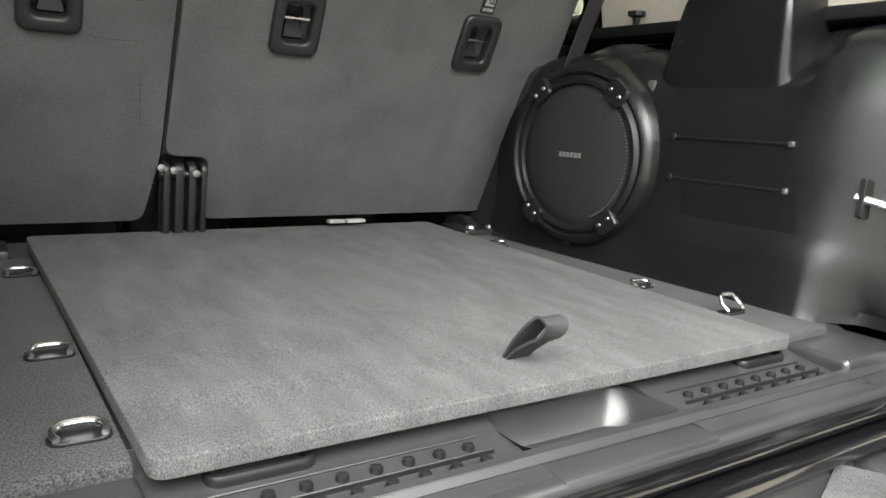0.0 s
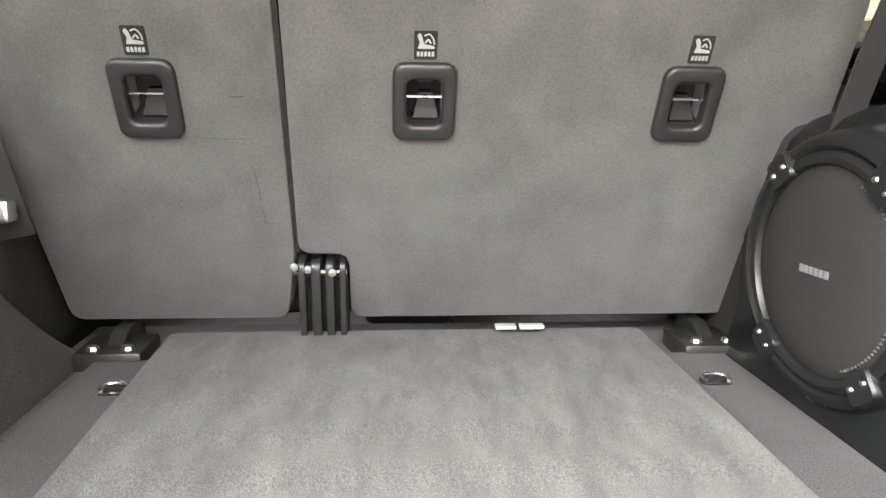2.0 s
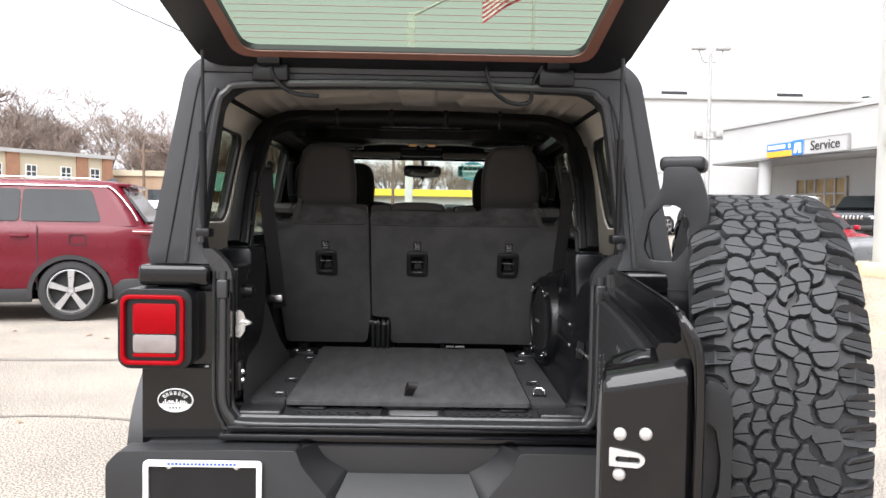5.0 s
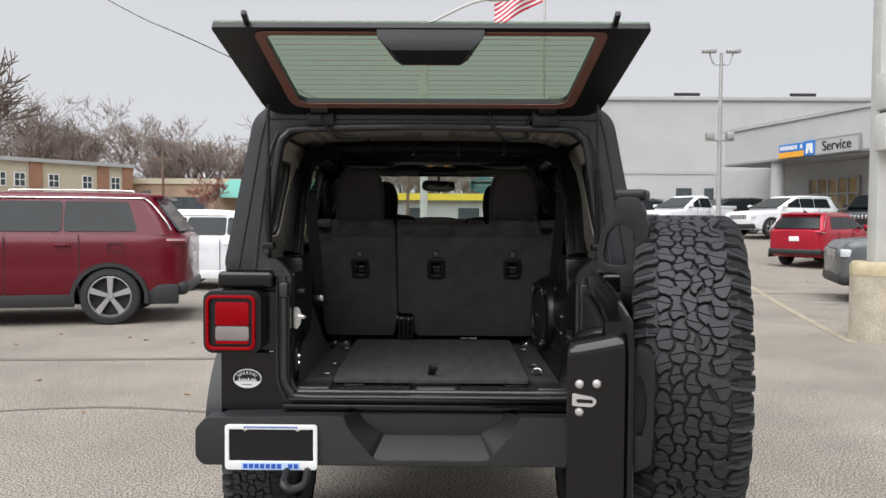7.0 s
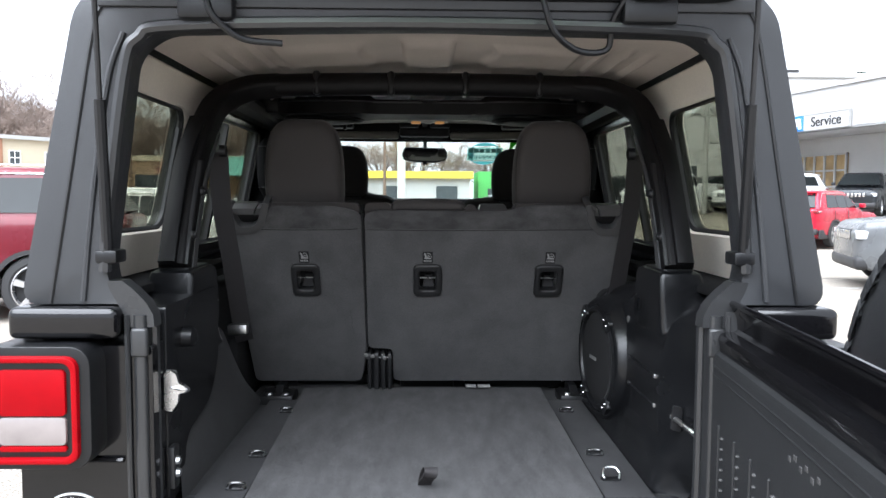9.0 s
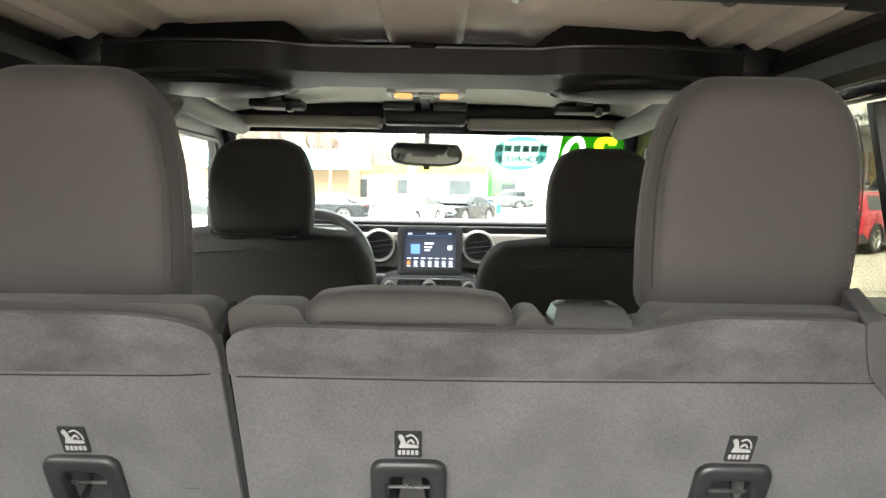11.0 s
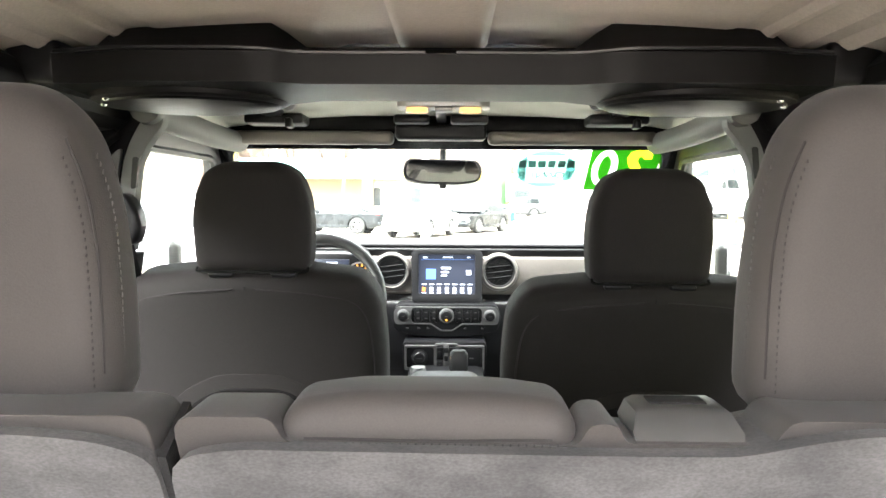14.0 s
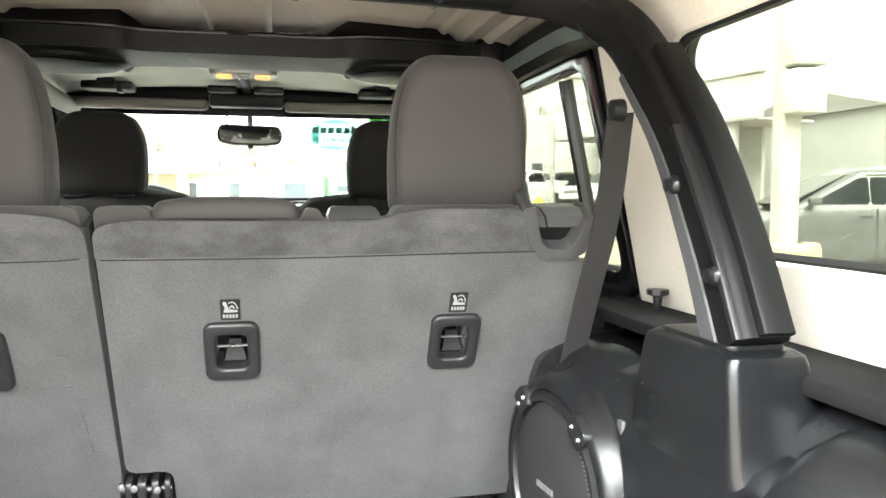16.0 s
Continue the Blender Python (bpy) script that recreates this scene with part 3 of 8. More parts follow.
# tail lights
for s in (-1, 1):
    b = plate(rrect(-0.808, -0.603, 0.958, 1.180, 0.035), [], "y", 0.205, 0.30, 0.02, 3)
    lamp = part("tail_light", b if s < 0 else mirrored(b), PLASTIC, suv, "red tail light with clear reversing lens in a black housing")
    for nm, o, h, y0, mt in (("lens_ring", rrect(-0.797, -0.622, 0.970, 1.164, 0.022), [rrect(-0.786, -0.633, 0.981, 1.153, 0.018)], 0.193, RED_LENS),
                             ("lens_gap", rrect(-0.788, -0.631, 0.979, 1.155, 0.018), [rrect(-0.764, -0.646, 0.994, 1.142, 0.010)], 0.212, RED_DARK),
                             ("red_lens", rrect(-0.763, -0.645, 1.057, 1.140, 0.008), [], 0.198, RED_LENS),
                             ("clear_lens", rrect(-0.763, -0.645, 1.004, 1.054, 0.008), [], 0.198, CLEAR_LENS),
                             ("lower_lens", rrect(-0.763, -0.645, 0.992, 1.002, 0.004), [], 0.199, RED_LENS)):
        b = plate(o, h, "y", y0, 0.23, 0.003, 2)
        part(nm, b if s < 0 else mirrored(b), mt, lamp)

# dealer's oval badge and plate holder
def oval(a, c, lo=-1.0):
    return [(a * math.cos(t / 28 * math.tau), max(c * math.sin(t / 28 * math.tau), lo)) for t in range(28)]


BD = Matrix.Translation((-0.669, 0, 0.855)) @ Matrix.Diagonal((1.16, 1, 1.12, 1))
badge = part("oval_badge", plate(oval(0.044, 0.031), [], "y", 0.265, 0.272, 0.001, m=BD), WHITE, suv, "small white oval badge with black printing")
part("badge_field", plate(oval(0.0412, 0.0284, -0.0085), [], "y", 0.2636, 0.2652, m=BD), PLASTIC, badge)
b = bmesh.new()
for k in range(7):
    a = radians(148 - 19.5 * k)
    for d in (-0.0018, 0.0018):
        box(-0.0007 + d, 0.0007 + d, 0, 0.002, -0.0045, 0.0045, bm=b, m=BD @ Matrix.Translation((0.031 * math.cos(a), 0.2622, 0.0005 + 0.0195 * math.sin(a))) @ Matrix.Rotation(radians(90) - a, 4, "Y"))
    box(-0.0024, 0.0024, 0, 0.002, -0.0050, -0.0036, bm=b, m=BD @ Matrix.Translation((0.031 * math.cos(a), 0.2622, 0.0005 + 0.0195 * math.sin(a))) @ Matrix.Rotation(radians(90) - a, 4, "Y"))
for k in range(13):
    box(-0.030 + k * 0.0047, -0.0272 + k * 0.0047, 0.2622, 0.2642, -0.0072, -0.003 + 0.0035 * (k % 2) + 0.003 * (k % 3 == 1), bm=b, m=BD)
box(-0.034, 0.034, 0.2622, 0.2642, -0.0092, -0.0080, bm=b, m=BD)
part("badge_print_pale", b, WHITE, badge)
b = bmesh.new()
for k in range(4):
    box(-0.015 + k * 0.008, -0.0105 + k * 0.008, 0.2632, 0.2655, -0.0205, -0.0170, bm=b, m=BD)
part("badge_print", b, PLASTIC, badge)
PH = Matrix.Translation((0.0, 0.108, 0.012))
holder = part("plate_holder", plate(rrect(-0.712, -0.400, 0.556, 0.700, 0.01), [], "y", 0.050, 0.078, 0.003, m=PH), PLASTIC, suv, "empty black plate holder")
part("plate_frame", plate(rrect(-0.717, -0.395, 0.548, 0.706, 0.012), [rrect(-0.703, -0.409, 0.578, 0.690, 0.004)], "y", 0.042, 0.052, 0.003, 2, m=PH), WHITE, holder, "white dealer plate frame with blue printing")
BLUE = surf("print_blue", (0.02, 0.08, 0.42), 0.5, var=0.03)
PALE_BLUE = surf("print_pale_blue", (0.45, 0.60, 0.80), 0.5, var=0.03)
part("frame_band", plate(rrect(-0.660, -0.455, 0.549, 0.574, 0.003), [], "y", 0.040, 0.0418, m=PH), PALE_BLUE, holder)
for k in range(10):
    if k != 7:
        part("print_bar", box(-0.652 + k * 0.0195, -0.637 + k * 0.0195, 0.0385, 0.0405, 0.554, 0.570, m=PH), BLUE, holder)
for k in range(18):
    part("print_bar", box(-0.650 + k * 0.0105, -0.643 + k * 0.0105, 0.0405, 0.0425, 0.695, 0.701, m=PH), BLUE, holder)
for x in (-0.648, -0.464):
    part("plate_screw", turned([(0.0, 0), (0.008, 0), (0.008, 0.004), (0.0, 0.005)], PH @ axes((x, 0.050, 0.690), (1, 0, 0), (0, 0, 1), (0, -1, 0)), 12), STEEL, holder)
part("tow_hook", tube([(-0.50, 0.16, 0.56), (-0.50, 0.10, 0.53), (-0.47, 0.09, 0.515), (-0.43, 0.10, 0.53), (-0.43, 0.16, 0.56)], 0.014, 8), DARKSTEEL, suv)


# road wheels
def wheel(parent, c, axis, r=0.41, w=0.27, name="wheel", rim_r=0.235, pieces=False):
    z = Vector(axis).normalized()
    y = Vector((0, 0, 1))
    x = y.cross(z)
    M = axes(c, x, y, z)
    tyre = part(name, turned([(rim_r, -w * 0.42), (rim_r + 0.03, -w * 0.47), (r - 0.08, -w * 0.5), (r - 0.03, -w * 0.46), (r - 0.013, -w * 0.38), (r - 0.013, w * 0.38), (r - 0.03, w * 0.46), (r - 0.08, w * 0.5), (rim_r + 0.03, w * 0.47), (rim_r, w * 0.42)], M, 56), RUBBER, parent, "chunky all-terrain tyre")
    rim = turned([(0.02, 0.02), (0.07, 0.03), (0.075, 0.01), (rim_r - 0.03, -0.01), (rim_r - 0.012, 0.06), (rim_r + 0.006, 0.09), (rim_r + 0.006, -0.09), (0.1, -0.09), (0.02, -0.02)], M, 40)
    part("rim", rim, DARKSTEEL, tyre)
    # interlocking tread blocks: hooked cells over the crown, long siped lugs on the shoulders
    rng = random.Random(5)
    girth, rows = math.tau * r, 54
    pitch = girth / rows
    seeds = []
    for row in range(rows):
        for col in range(5):
            seeds.append(((row + 0.5 * (col % 2) + rng.uniform(-0.30, 0.30)) * pitch, (-0.216 + 0.108 * col + rng.uniform(-0.036, 0.036)) * w))
    cells = []
    for sx, sy in seeds:
        poly = [(sx - pitch * 1.2, -0.28 * w), (sx + pitch * 1.2, -0.28 * w), (sx + pitch * 1.2, 0.28 * w), (sx - pitch * 1.2, 0.28 * w)]
        for ox, oy in seeds:
            dx = (ox - sx + girth / 2) % girth - girth / 2
            dy = oy - sy
            if (dx or dy) and abs(dx) < 2.2 * pitch:
                k2 = 1.7
                nx, ny, lim = dx, dy * k2 * k2, (dx * dx + dy * dy * k2 * k2) / 2
                nxt = []
                for i in range(len(poly)):
                    (ax, ay), (bx, by) = poly[i - 1], poly[i]
                    da, db = (ax - sx) * nx + (ay - sy) * ny - lim, (bx - sx) * nx + (by - sy) * ny - lim
                    if (da < 0) != (db < 0):
                        t = da / (da - db)
                        nxt.append((ax + (bx - ax) * t, ay + (by - ay) * t))
                    if db < 0:
                        nxt.append((bx, by))
                poly = nxt
        cx, cy = sum(p[0] for p in poly) / len(poly), sum(p[1] for p in poly) / len(poly)
        out = []
        for i, p in enumerate(poly):
            a, c = Vector(poly[i - 1]), Vector(p)
            e = c - a
            bend = Vector((-e.y, e.x)) * (0.24 if i % 2 else -0.20) if e.length > pitch * 0.30 else Vector((0, 0))
            out += [a + e * 0.5 + bend, c]
        out = rounded([(cx + (q.x - cx) * 0.86, cy + (q.y - cy) * 0.86) for q in out], 0.005, 1)
        cells.append((out, [rng.uniform(-0.35, 0.35)]))
    for row in range(rows):
        for s2 in (-1, 1):
            x0 = (row + (0.25 if s2 > 0 else 0.6)) * pitch
            v0, v1 = (0.275, 0.505) if row % 2 else (0.305, 0.49)
            lug = [(x0 - pitch * 0.40, s2 * v1 * w), (x0 - pitch * 0.36, s2 * 0.40 * w), (x0 - pitch * 0.30, s2 * (v0 + 0.02) * w), (x0 - pitch * 0.06, s2 * v0 * w), (x0 + pitch * 0.28, s2 * (v0 + 0.035) * w), (x0 + pitch * 0.36, s2 * 0.40 * w), (x0 + pitch * 0.41, s2 * v1 * w)]
            cells.append((rounded(lug, 0.004, 1), [rng.uniform(-0.12, 0.12), rng.uniform(-0.12, 0.12)]))

    def cut(poly, px, py, nu, nv, gap):
        out = []
        for i in range(len(poly)):
            a, c = poly[i - 1], poly[i]
            da, dc = ((q[0] - px) * nu + (q[1] - py) * nv - gap for q in (a, c))
            if (da < 0) != (dc < 0):
                t = da / (da - dc)
                out.append((a[0] + (c[0] - a[0]) * t, a[1] + (c[1] - a[1]) * t))
            if dc >= 0:
                out.append(c)
        return out

    whole = bmesh.new()
    for poly, sipes in cells:
        cx, cy = sum(p[0] for p in poly) / len(poly), sum(p[1] for p in poly) / len(poly)
        near = pieces and math.cos(cx / r) > -0.35
        b = bmesh.new() if near else whole
        lumps = [poly]
        for k, ang in enumerate(sipes):
            px = cx + (0 if len(sipes) == 1 else (k - 0.5) * pitch * 0.27)
            nu, nv = math.cos(ang), math.sin(ang)
            lumps = [h for q in lumps for h in (cut(q, px, cy, nu, nv, 0.0008), cut(q, px, cy, -nu, -nv, 0.0008)) if len(h) > 2]
        for q in lumps:
            qx, qy = sum(p[0] for p in q) / len(q), sum(p[1] for p in q) / len(q)
            loops = ([], [], [])
            for u, v in q:
                for lst, depth, inset in ((loops[0], 0.0, 0.0012), (loops[1], 0.0014, 0.0), (loops[2], 0.015, -0.0012)):
                    d = Vector((qx - u, qy - v))
                    d = d.normalized() * min(inset, d.length * 0.4) if d.length > 1e-6 else d
                    u2, v2 = u + d.x, v + d.y
                    rr = r - 0.075 * max(0.0, abs(v2 / w) - 0.36) - 1.6 * max(0.0, abs(v2 / w) - 0.44) ** 1.5 - depth
                    lst.append(b.verts.new(M @ Vector((rr * math.sin(u2 / r), rr * math.cos(u2 / r), v2))))
            b.faces.new(loops[0])
            for lo_, hi_ in ((loops[0], loops[1]), (loops[1], loops[2])):
                for i in range(len(q)):
                    b.faces.new((lo_[i - 1], lo_[i], hi_[i], hi_[i - 1]))
        if near:
            part("tread_block", b, RUBBER, tyre)
    tagged(part("tread", whole, RUBBER, tyre), kind="stuff")
    return tyre


for s in (-1, 1):
    for y in AXLES:
        wheel(suv, (s * 0.73, y, 0.405), (s, 0, 0))
part("rear_axle", tube([(-0.6, AXLES[0], 0.40), (0, AXLES[0], 0.40), (0.6, AXLES[0], 0.40)], 0.05, 10), DARKSTEEL, suv)

# ---- tailgate, swung open on its right-hand hinges ----
gd = Vector((-0.265, -1.04, 0)).normalized()
gn = Vector((0, 0, 1)).cross(gd)
GATE = axes((0.590, 0.268, 0), gd, gn, (0, 0, 1))
def bowed(u, w, z):
    """A place on the gate, whose outer skin bows away from the straight line through its hinges."""
    return GATE @ Vector((u, w - 0.018 + 0.155 * u - 0.037 * u * u, z))


SPAN = [0.0, 0.02, 0.15, 0.3, 0.45, 0.6, 0.75, 0.88, 0.955]
gate_sec = [(-0.022, 0.775), (-0.022, 1.172), (-0.026, 1.186), (-0.022, 1.196), (-0.010, 1.199), (0.004, 1.198), (0.012, 1.204), (0.010, 1.225), (0.002, 1.243), (0.001, 1.250), (0.008, 1.2535), (0.016, 1.248), (0.020, 1.235), (0.030, 1.20), (0.034, 1.10), (0.034, 0.745), (-0.012, 0.755)]
gate = part("tailgate", loft([[bowed(u, w, z) for w, z in gate_sec] for u in SPAN]), PAINT, suv, "glossy black side-hinged tailgate standing open")
rim_path = [bowed(u, 0.004, 1.251) for u in (-0.015, 0.1, 0.3, 0.5, 0.7, 0.9)] + [GATE @ Vector(p) for p in ((0.965, 0.100, 1.250), (0.992, 0.106, 1.242), (1.004, 0.120, 1.222), (1.008, 0.131, 1.194), (1.008, 0.135, 1.12), (1.006, 0.135, 0.95), (1.0, 0.134, 0.755))]
part("gate_rim", tube(rim_path, 0.0065, 10), PAINT, gate, "rounded glossy rim of the outer gate skin")
part("end_skin", loft([[GATE @ Vector((u, w, z)) for z, w in ((0.748, 0.128), (1.10, 0.128), (1.17, 0.124), (1.21, 0.112), (1.238, 0.100), (1.238, 0.112), (1.21, 0.124), (1.17, 0.136), (1.10, 0.1395), (0.748, 0.1395))] for u in (0.94, 0.985, 1.004)]), PAINT, gate)
inner = part("gate_inner_panel", loft([[bowed(u, w, z) for w, z in ((-0.020, 0.79), (-0.030, 0.794), (-0.032, 0.80), (-0.032, 1.150), (-0.030, 1.158), (-0.020, 1.164))] for u in [0.012, *SPAN[1:8], 0.93]]), GATE_P, gate, "black plastic inner gate panel with vent beads")
part("panel_crease", tube([bowed(u, -0.0315, 1.118) for u in SPAN[1:8]], 0.0022, 6), GATE_P, inner)
part("panel_crease", tube([bowed(u, -0.0315, 1.135) for u in SPAN[1:8]], 0.0022, 6), GATE_P, inner)


def on_panel(u):
    """A frame on the bowed panel at u: along it, outwards from the load space, up."""
    a = 0.155 - 0.074 * u
    return GATE @ axes((u, -0.050 + 0.155 * u - 0.037 * u * u, 0), Vector((1, a, 0)).normalized(), Vector((-a, 1, 0)).normalized(), (0, 0, 1))


for u in (0.085, 0.175, 0.260, 0.345, 0.425, 0.505, 0.580):
    PM = on_panel(u)
    part("panel_rib", box(-0.020, -0.012, -0.004, 0.002, 0.81, 1.035, 0.002, 1, None, PM), GATE_P, inner)
    for j in range(10):
        part("vent_bead", box(0, 0.009, -0.005, 0.002, 0.842 + j * 0.0190, 0.847 + j * 0.0190, 0.002, 1, None, PM), CAP_P, inner)
for k in range(6):
    part("moulded_mark", box(0, 0.010, -0.0012, 0.002, 1.088 + 0.008 * (k % 2), 1.096 + 0.008 * (k % 2), 0.0006, 1, None, on_panel(0.400 + k * 0.020)), CAP_P, inner)
part("cover_side", box(0.880, 0.9245, -0.008, 0.110, 0.756, 1.118, 0.010, 3, None, GATE), GATE_P, gate)
part("edge_strip", boxtube([GATE @ Vector(p) for p in ((0.886, -0.010, 1.116), (0.889, -0.014, 1.05), (0.890, -0.014, 0.93), (0.890, -0.014, 0.80))], rrect(-0.010, 0.010, -0.006, 0.006, 0.005, 3), gd), GUIDE_P, gate, "satin edge strip beside the latch cover")
part("hinge_pad", loft([[bowed(u, w, z) for u, w in ((-0.024, -0.012), (0.010, -0.010), (0.010, 0.012), (-0.024, 0.012))] for z in (1.195, 1.205, 1.236)]), JAMB, gate)


def cap_ring(u, rise, inset, z0=0.752):
    """One cross-section of the latch cover, its top rising towards the outer skin."""
    top = [(-0.012 + inset, 1.132), (-0.006 + inset, 1.142), (0.020, 1.148), (0.070, 1.160), (0.110, 1.170), (0.122 - inset, 1.168), (0.126 - inset, 1.160)]
    return [GATE @ Vector((u, w, z)) for w, z in [(0.126 - inset, z0), (-0.012 + inset, z0)] + [(w, z + rise - inset) for w, z in top]]


part("latch_cover", loft([cap_ring(0.925, 0.000, 0.002), cap_ring(0.9265, 0.006, 0.0), cap_ring(0.932, 0.0095, 0.0), cap_ring(0.950, 0.008, 0.0), cap_ring(0.972, 0.002, 0.0), cap_ring(0.982, -0.004, 0.0), cap_ring(0.988, -0.010, 0.003), cap_ring(0.990, -0.012, 0.007)]), PAINT, gate, "glossy black cap over the latch end")
part("latch_pod", loft([[GATE @ Vector((u, w, z)) for w, z in ((-0.010 + i, 1.10), (-0.010 + i, 1.142 + d), (0.0 + i, 1.156 + d), (0.040, 1.172 + d), (0.072 - i, 1.176 + d), (0.084 - i, 1.168 + d), (0.088, 1.10))] for u, i, d in ((0.868, 0.012, -0.012), (0.876, 0.003, 0.000), (0.890, 0.0, 0.004), (0.908, 0.004, 0.002), (0.922, 0.012, -0.008))]), PAINT, gate, "rounded pod behind the latch cover")
END = GATE @ axes((0.990, 0, 0), (0, 1, 0), (0, 0, 1), (1, 0, 0))
for u, v in ((0.018, 1.056), (0.057, 1.059), (0.018, 0.992)):
    part("gate_bolt", turned([(0.0, -0.004), (0.0100, -0.004), (0.0100, 0.001), (0.0086, 0.004), (0.0055, 0.006), (0.0, 0.0065)], END @ Matrix.Translation((u, v, 0.003)), 18), BOLT_P, gate, "pale washer-head bolt")
part("gate_latch", plate(rounded([(0.002, 1.006), (0.047, 1.006), (0.056, 1.014), (0.057, 1.022), (0.048, 1.028), (0.010, 1.033), (0.002, 1.034)], 0.004), [rrect(0.012, 0.049, 1.013, 1.023, 0.004)], "z", 0.0, 0.010, 0.002, m=END), BOLT_P, gate, "bright steel latch claw")
part("latch_jaw", box(0.014, 0.034, 1.011, 1.026, -0.002, 0.004, 0.002, 1, None, END), DARKSTEEL, gate)
handle = part("gate_handle", plate(rounded([(0.141, 0.86), (0.178, 0.88), (0.184, 0.95), (0.184, 1.10), (0.180, 1.128), (0.166, 1.146), (0.146, 1.150), (0.141, 1.14)], 0.008), [rounded([(0.1455, 0.945), (0.157, 0.945), (0.167, 0.985), (0.168, 1.03), (0.160, 1.075), (0.1455, 1.088)], 0.006)], "z", -0.035, 0.004, 0.008, 3, m=END), PLASTIC_DULL, gate, "black outer gate handle")
part("handle_back", box(0.141, 0.176, 0.93, 1.10, -0.034, -0.026, 0.003, 1, None, END), SEAL, handle)
for z in (0.86, 1.10):
    part("gate_hinge", box(-0.05, 0.12, 0.016, 0.046, z - 0.02, z + 0.02, 0.006, m=GATE), PAINT, gate)
rod = part("check_strap", tube([(0.505, 0.385, 1.000), (0.520, 0.345, 0.990), (0.545, 0.300, 0.972), (0.560, 0.262, 0.962), (0.572, 0.225, 0.958)], 0.0055, 10), STEEL, gate, "bright steel check rod")
part("strap_eye", turned([(0.006, -0.006), (0.012, -0.006), (0.013, 0.0), (0.012, 0.006), (0.006, 0.006)], Matrix.Translation((0.572, 0.222, 0.958)), 16), STEEL, rod)
part("strap_bracket", plate(rounded([(0.548, 0.252), (0.584, 0.240), (0.588, 0.205), (0.560, 0.198), (0.552, 0.225)], 0.006), [], "z", 0.944, 0.950, 0.002), STEEL, rod)
part("strap_bracket", plate(rounded([(0.500, 0.975), (0.520, 0.970), (0.524, 1.020), (0.504, 1.026)], 0.005), [], "y", 0.372, 0.380, 0.002), DARKSTEEL, rod)

# spare wheel and its high brake-light arm
spare = wheel(suv, GATE @ Vector((0.52, 0.27, 1.03)), gn, 0.42, 0.275, "spare_wheel", pieces=True)
part("spare_carrier", turned([(0.0, -0.06), (0.15, -0.06), (0.15, 0.0), (0.10, 0.012), (0.10, 0.09), (0.0, 0.09)], axes(GATE @ Vector((0.52, 0.125, 1.03)), gd, (0, 0, 1), gd.cross(Vector((0, 0, 1)))), 24), PLASTIC_DULL, suv)
ARM = axes((0.513, -0.431, 0), (0.906, -0.423, 0), (0.423, 0.906, 0), (0, 0, 1))
arm_out = rounded([(0.006, 1.245), (0.044, 1.245), (0.049, 1.300), (0.068, 1.350), (0.076, 1.415), (0.062, 1.466), (0.048, 1.495), (-0.010, 1.495), (-0.012, 1.456), (-0.048, 1.408), (-0.061, 1.350), (-0.055, 1.304), (0.002, 1.291)], 0.010)
arm_in = rounded([(-0.032, 1.315), (0.014, 1.314), (0.036, 1.342), (0.041, 1.388), (0.024, 1.418), (-0.008, 1.426), (-0.034, 1.398), (-0.044, 1.340)], 0.010)
arm = part("brake_light_arm", plate(arm_out, [arm_in], "y", -0.010, 0.014, 0.007, 3, m=ARM), PLASTIC_DULL, suv, "dull black arm carrying the high brake light")
part("brake_light", box(-0.020, 0.064, -0.004, 0.070, 1.487, 1.516, 0.010, 3, m=ARM), PLASTIC_DULL, arm)
part("arm_stem", boxtube([ARM @ Vector((0.024, 0.002, 1.265)), ARM @ Vector((0.026, 0.014, 1.22)), GATE @ Vector((0.60, 0.155, 1.12)), GATE @ Vector((0.60, 0.150, 1.02))], rrect(-0.022, 0.022, -0.016, 0.016, 0.008, 2), (0.906, -0.423, 0)), PLASTIC_DULL, arm)

# ---- lifted rear glass ----
hy, hz = 0.27, 1.825
ld = Vector((0, -0.40, 0.20)).normalized()
LG = axes((0, hy, hz), (1, 0, 0), ld, ld.cross(Vector((1, 0, 0))))
lo = rounded([(-0.585, 0.0), (0.585, 0.0), (0.665, 0.455), (-0.665, 0.455)], (0.07, 0.07, 0.015, 0.015))
li = rounded([(-0.46, 0.075), (0.46, 0.075), (0.51, 0.425), (-0.51, 0.425)], (0.04, 0.04, 0.03, 0.03))
lift = part("lift_glass", plate(lo, [], "z", 0.0, 0.005, m=LG), LIFT_GLASS, suv, "green tinted rear glass lifted open, with heater wires")
lift.visible_shadow = False
part("glass_border", plate(lo, [li], "z", -0.022, -0.002, 0.004, m=LG), PLASTIC, lift, "black printed border of the rear glass")
lr = rounded([(-0.49, 0.05), (0.49, 0.05), (0.54, 0.44), (-0.54, 0.44)], (0.05, 0.05, 0.03, 0.03))
b = plate(lr, [li], "z", -0.0265, -0.0235, m=LG)
part("border_primer", b, RUST, lift, "brown primer edge")
for i in range(12):
    v = 0.10 + i * 0.0255
    w = 0.455 + 0.05 * (v - 0.075) / 0.35
    part("heater_wire", box(-w, w, v, v + 0.0012, -0.0035, -0.0022, m=LG), RUST, lift)
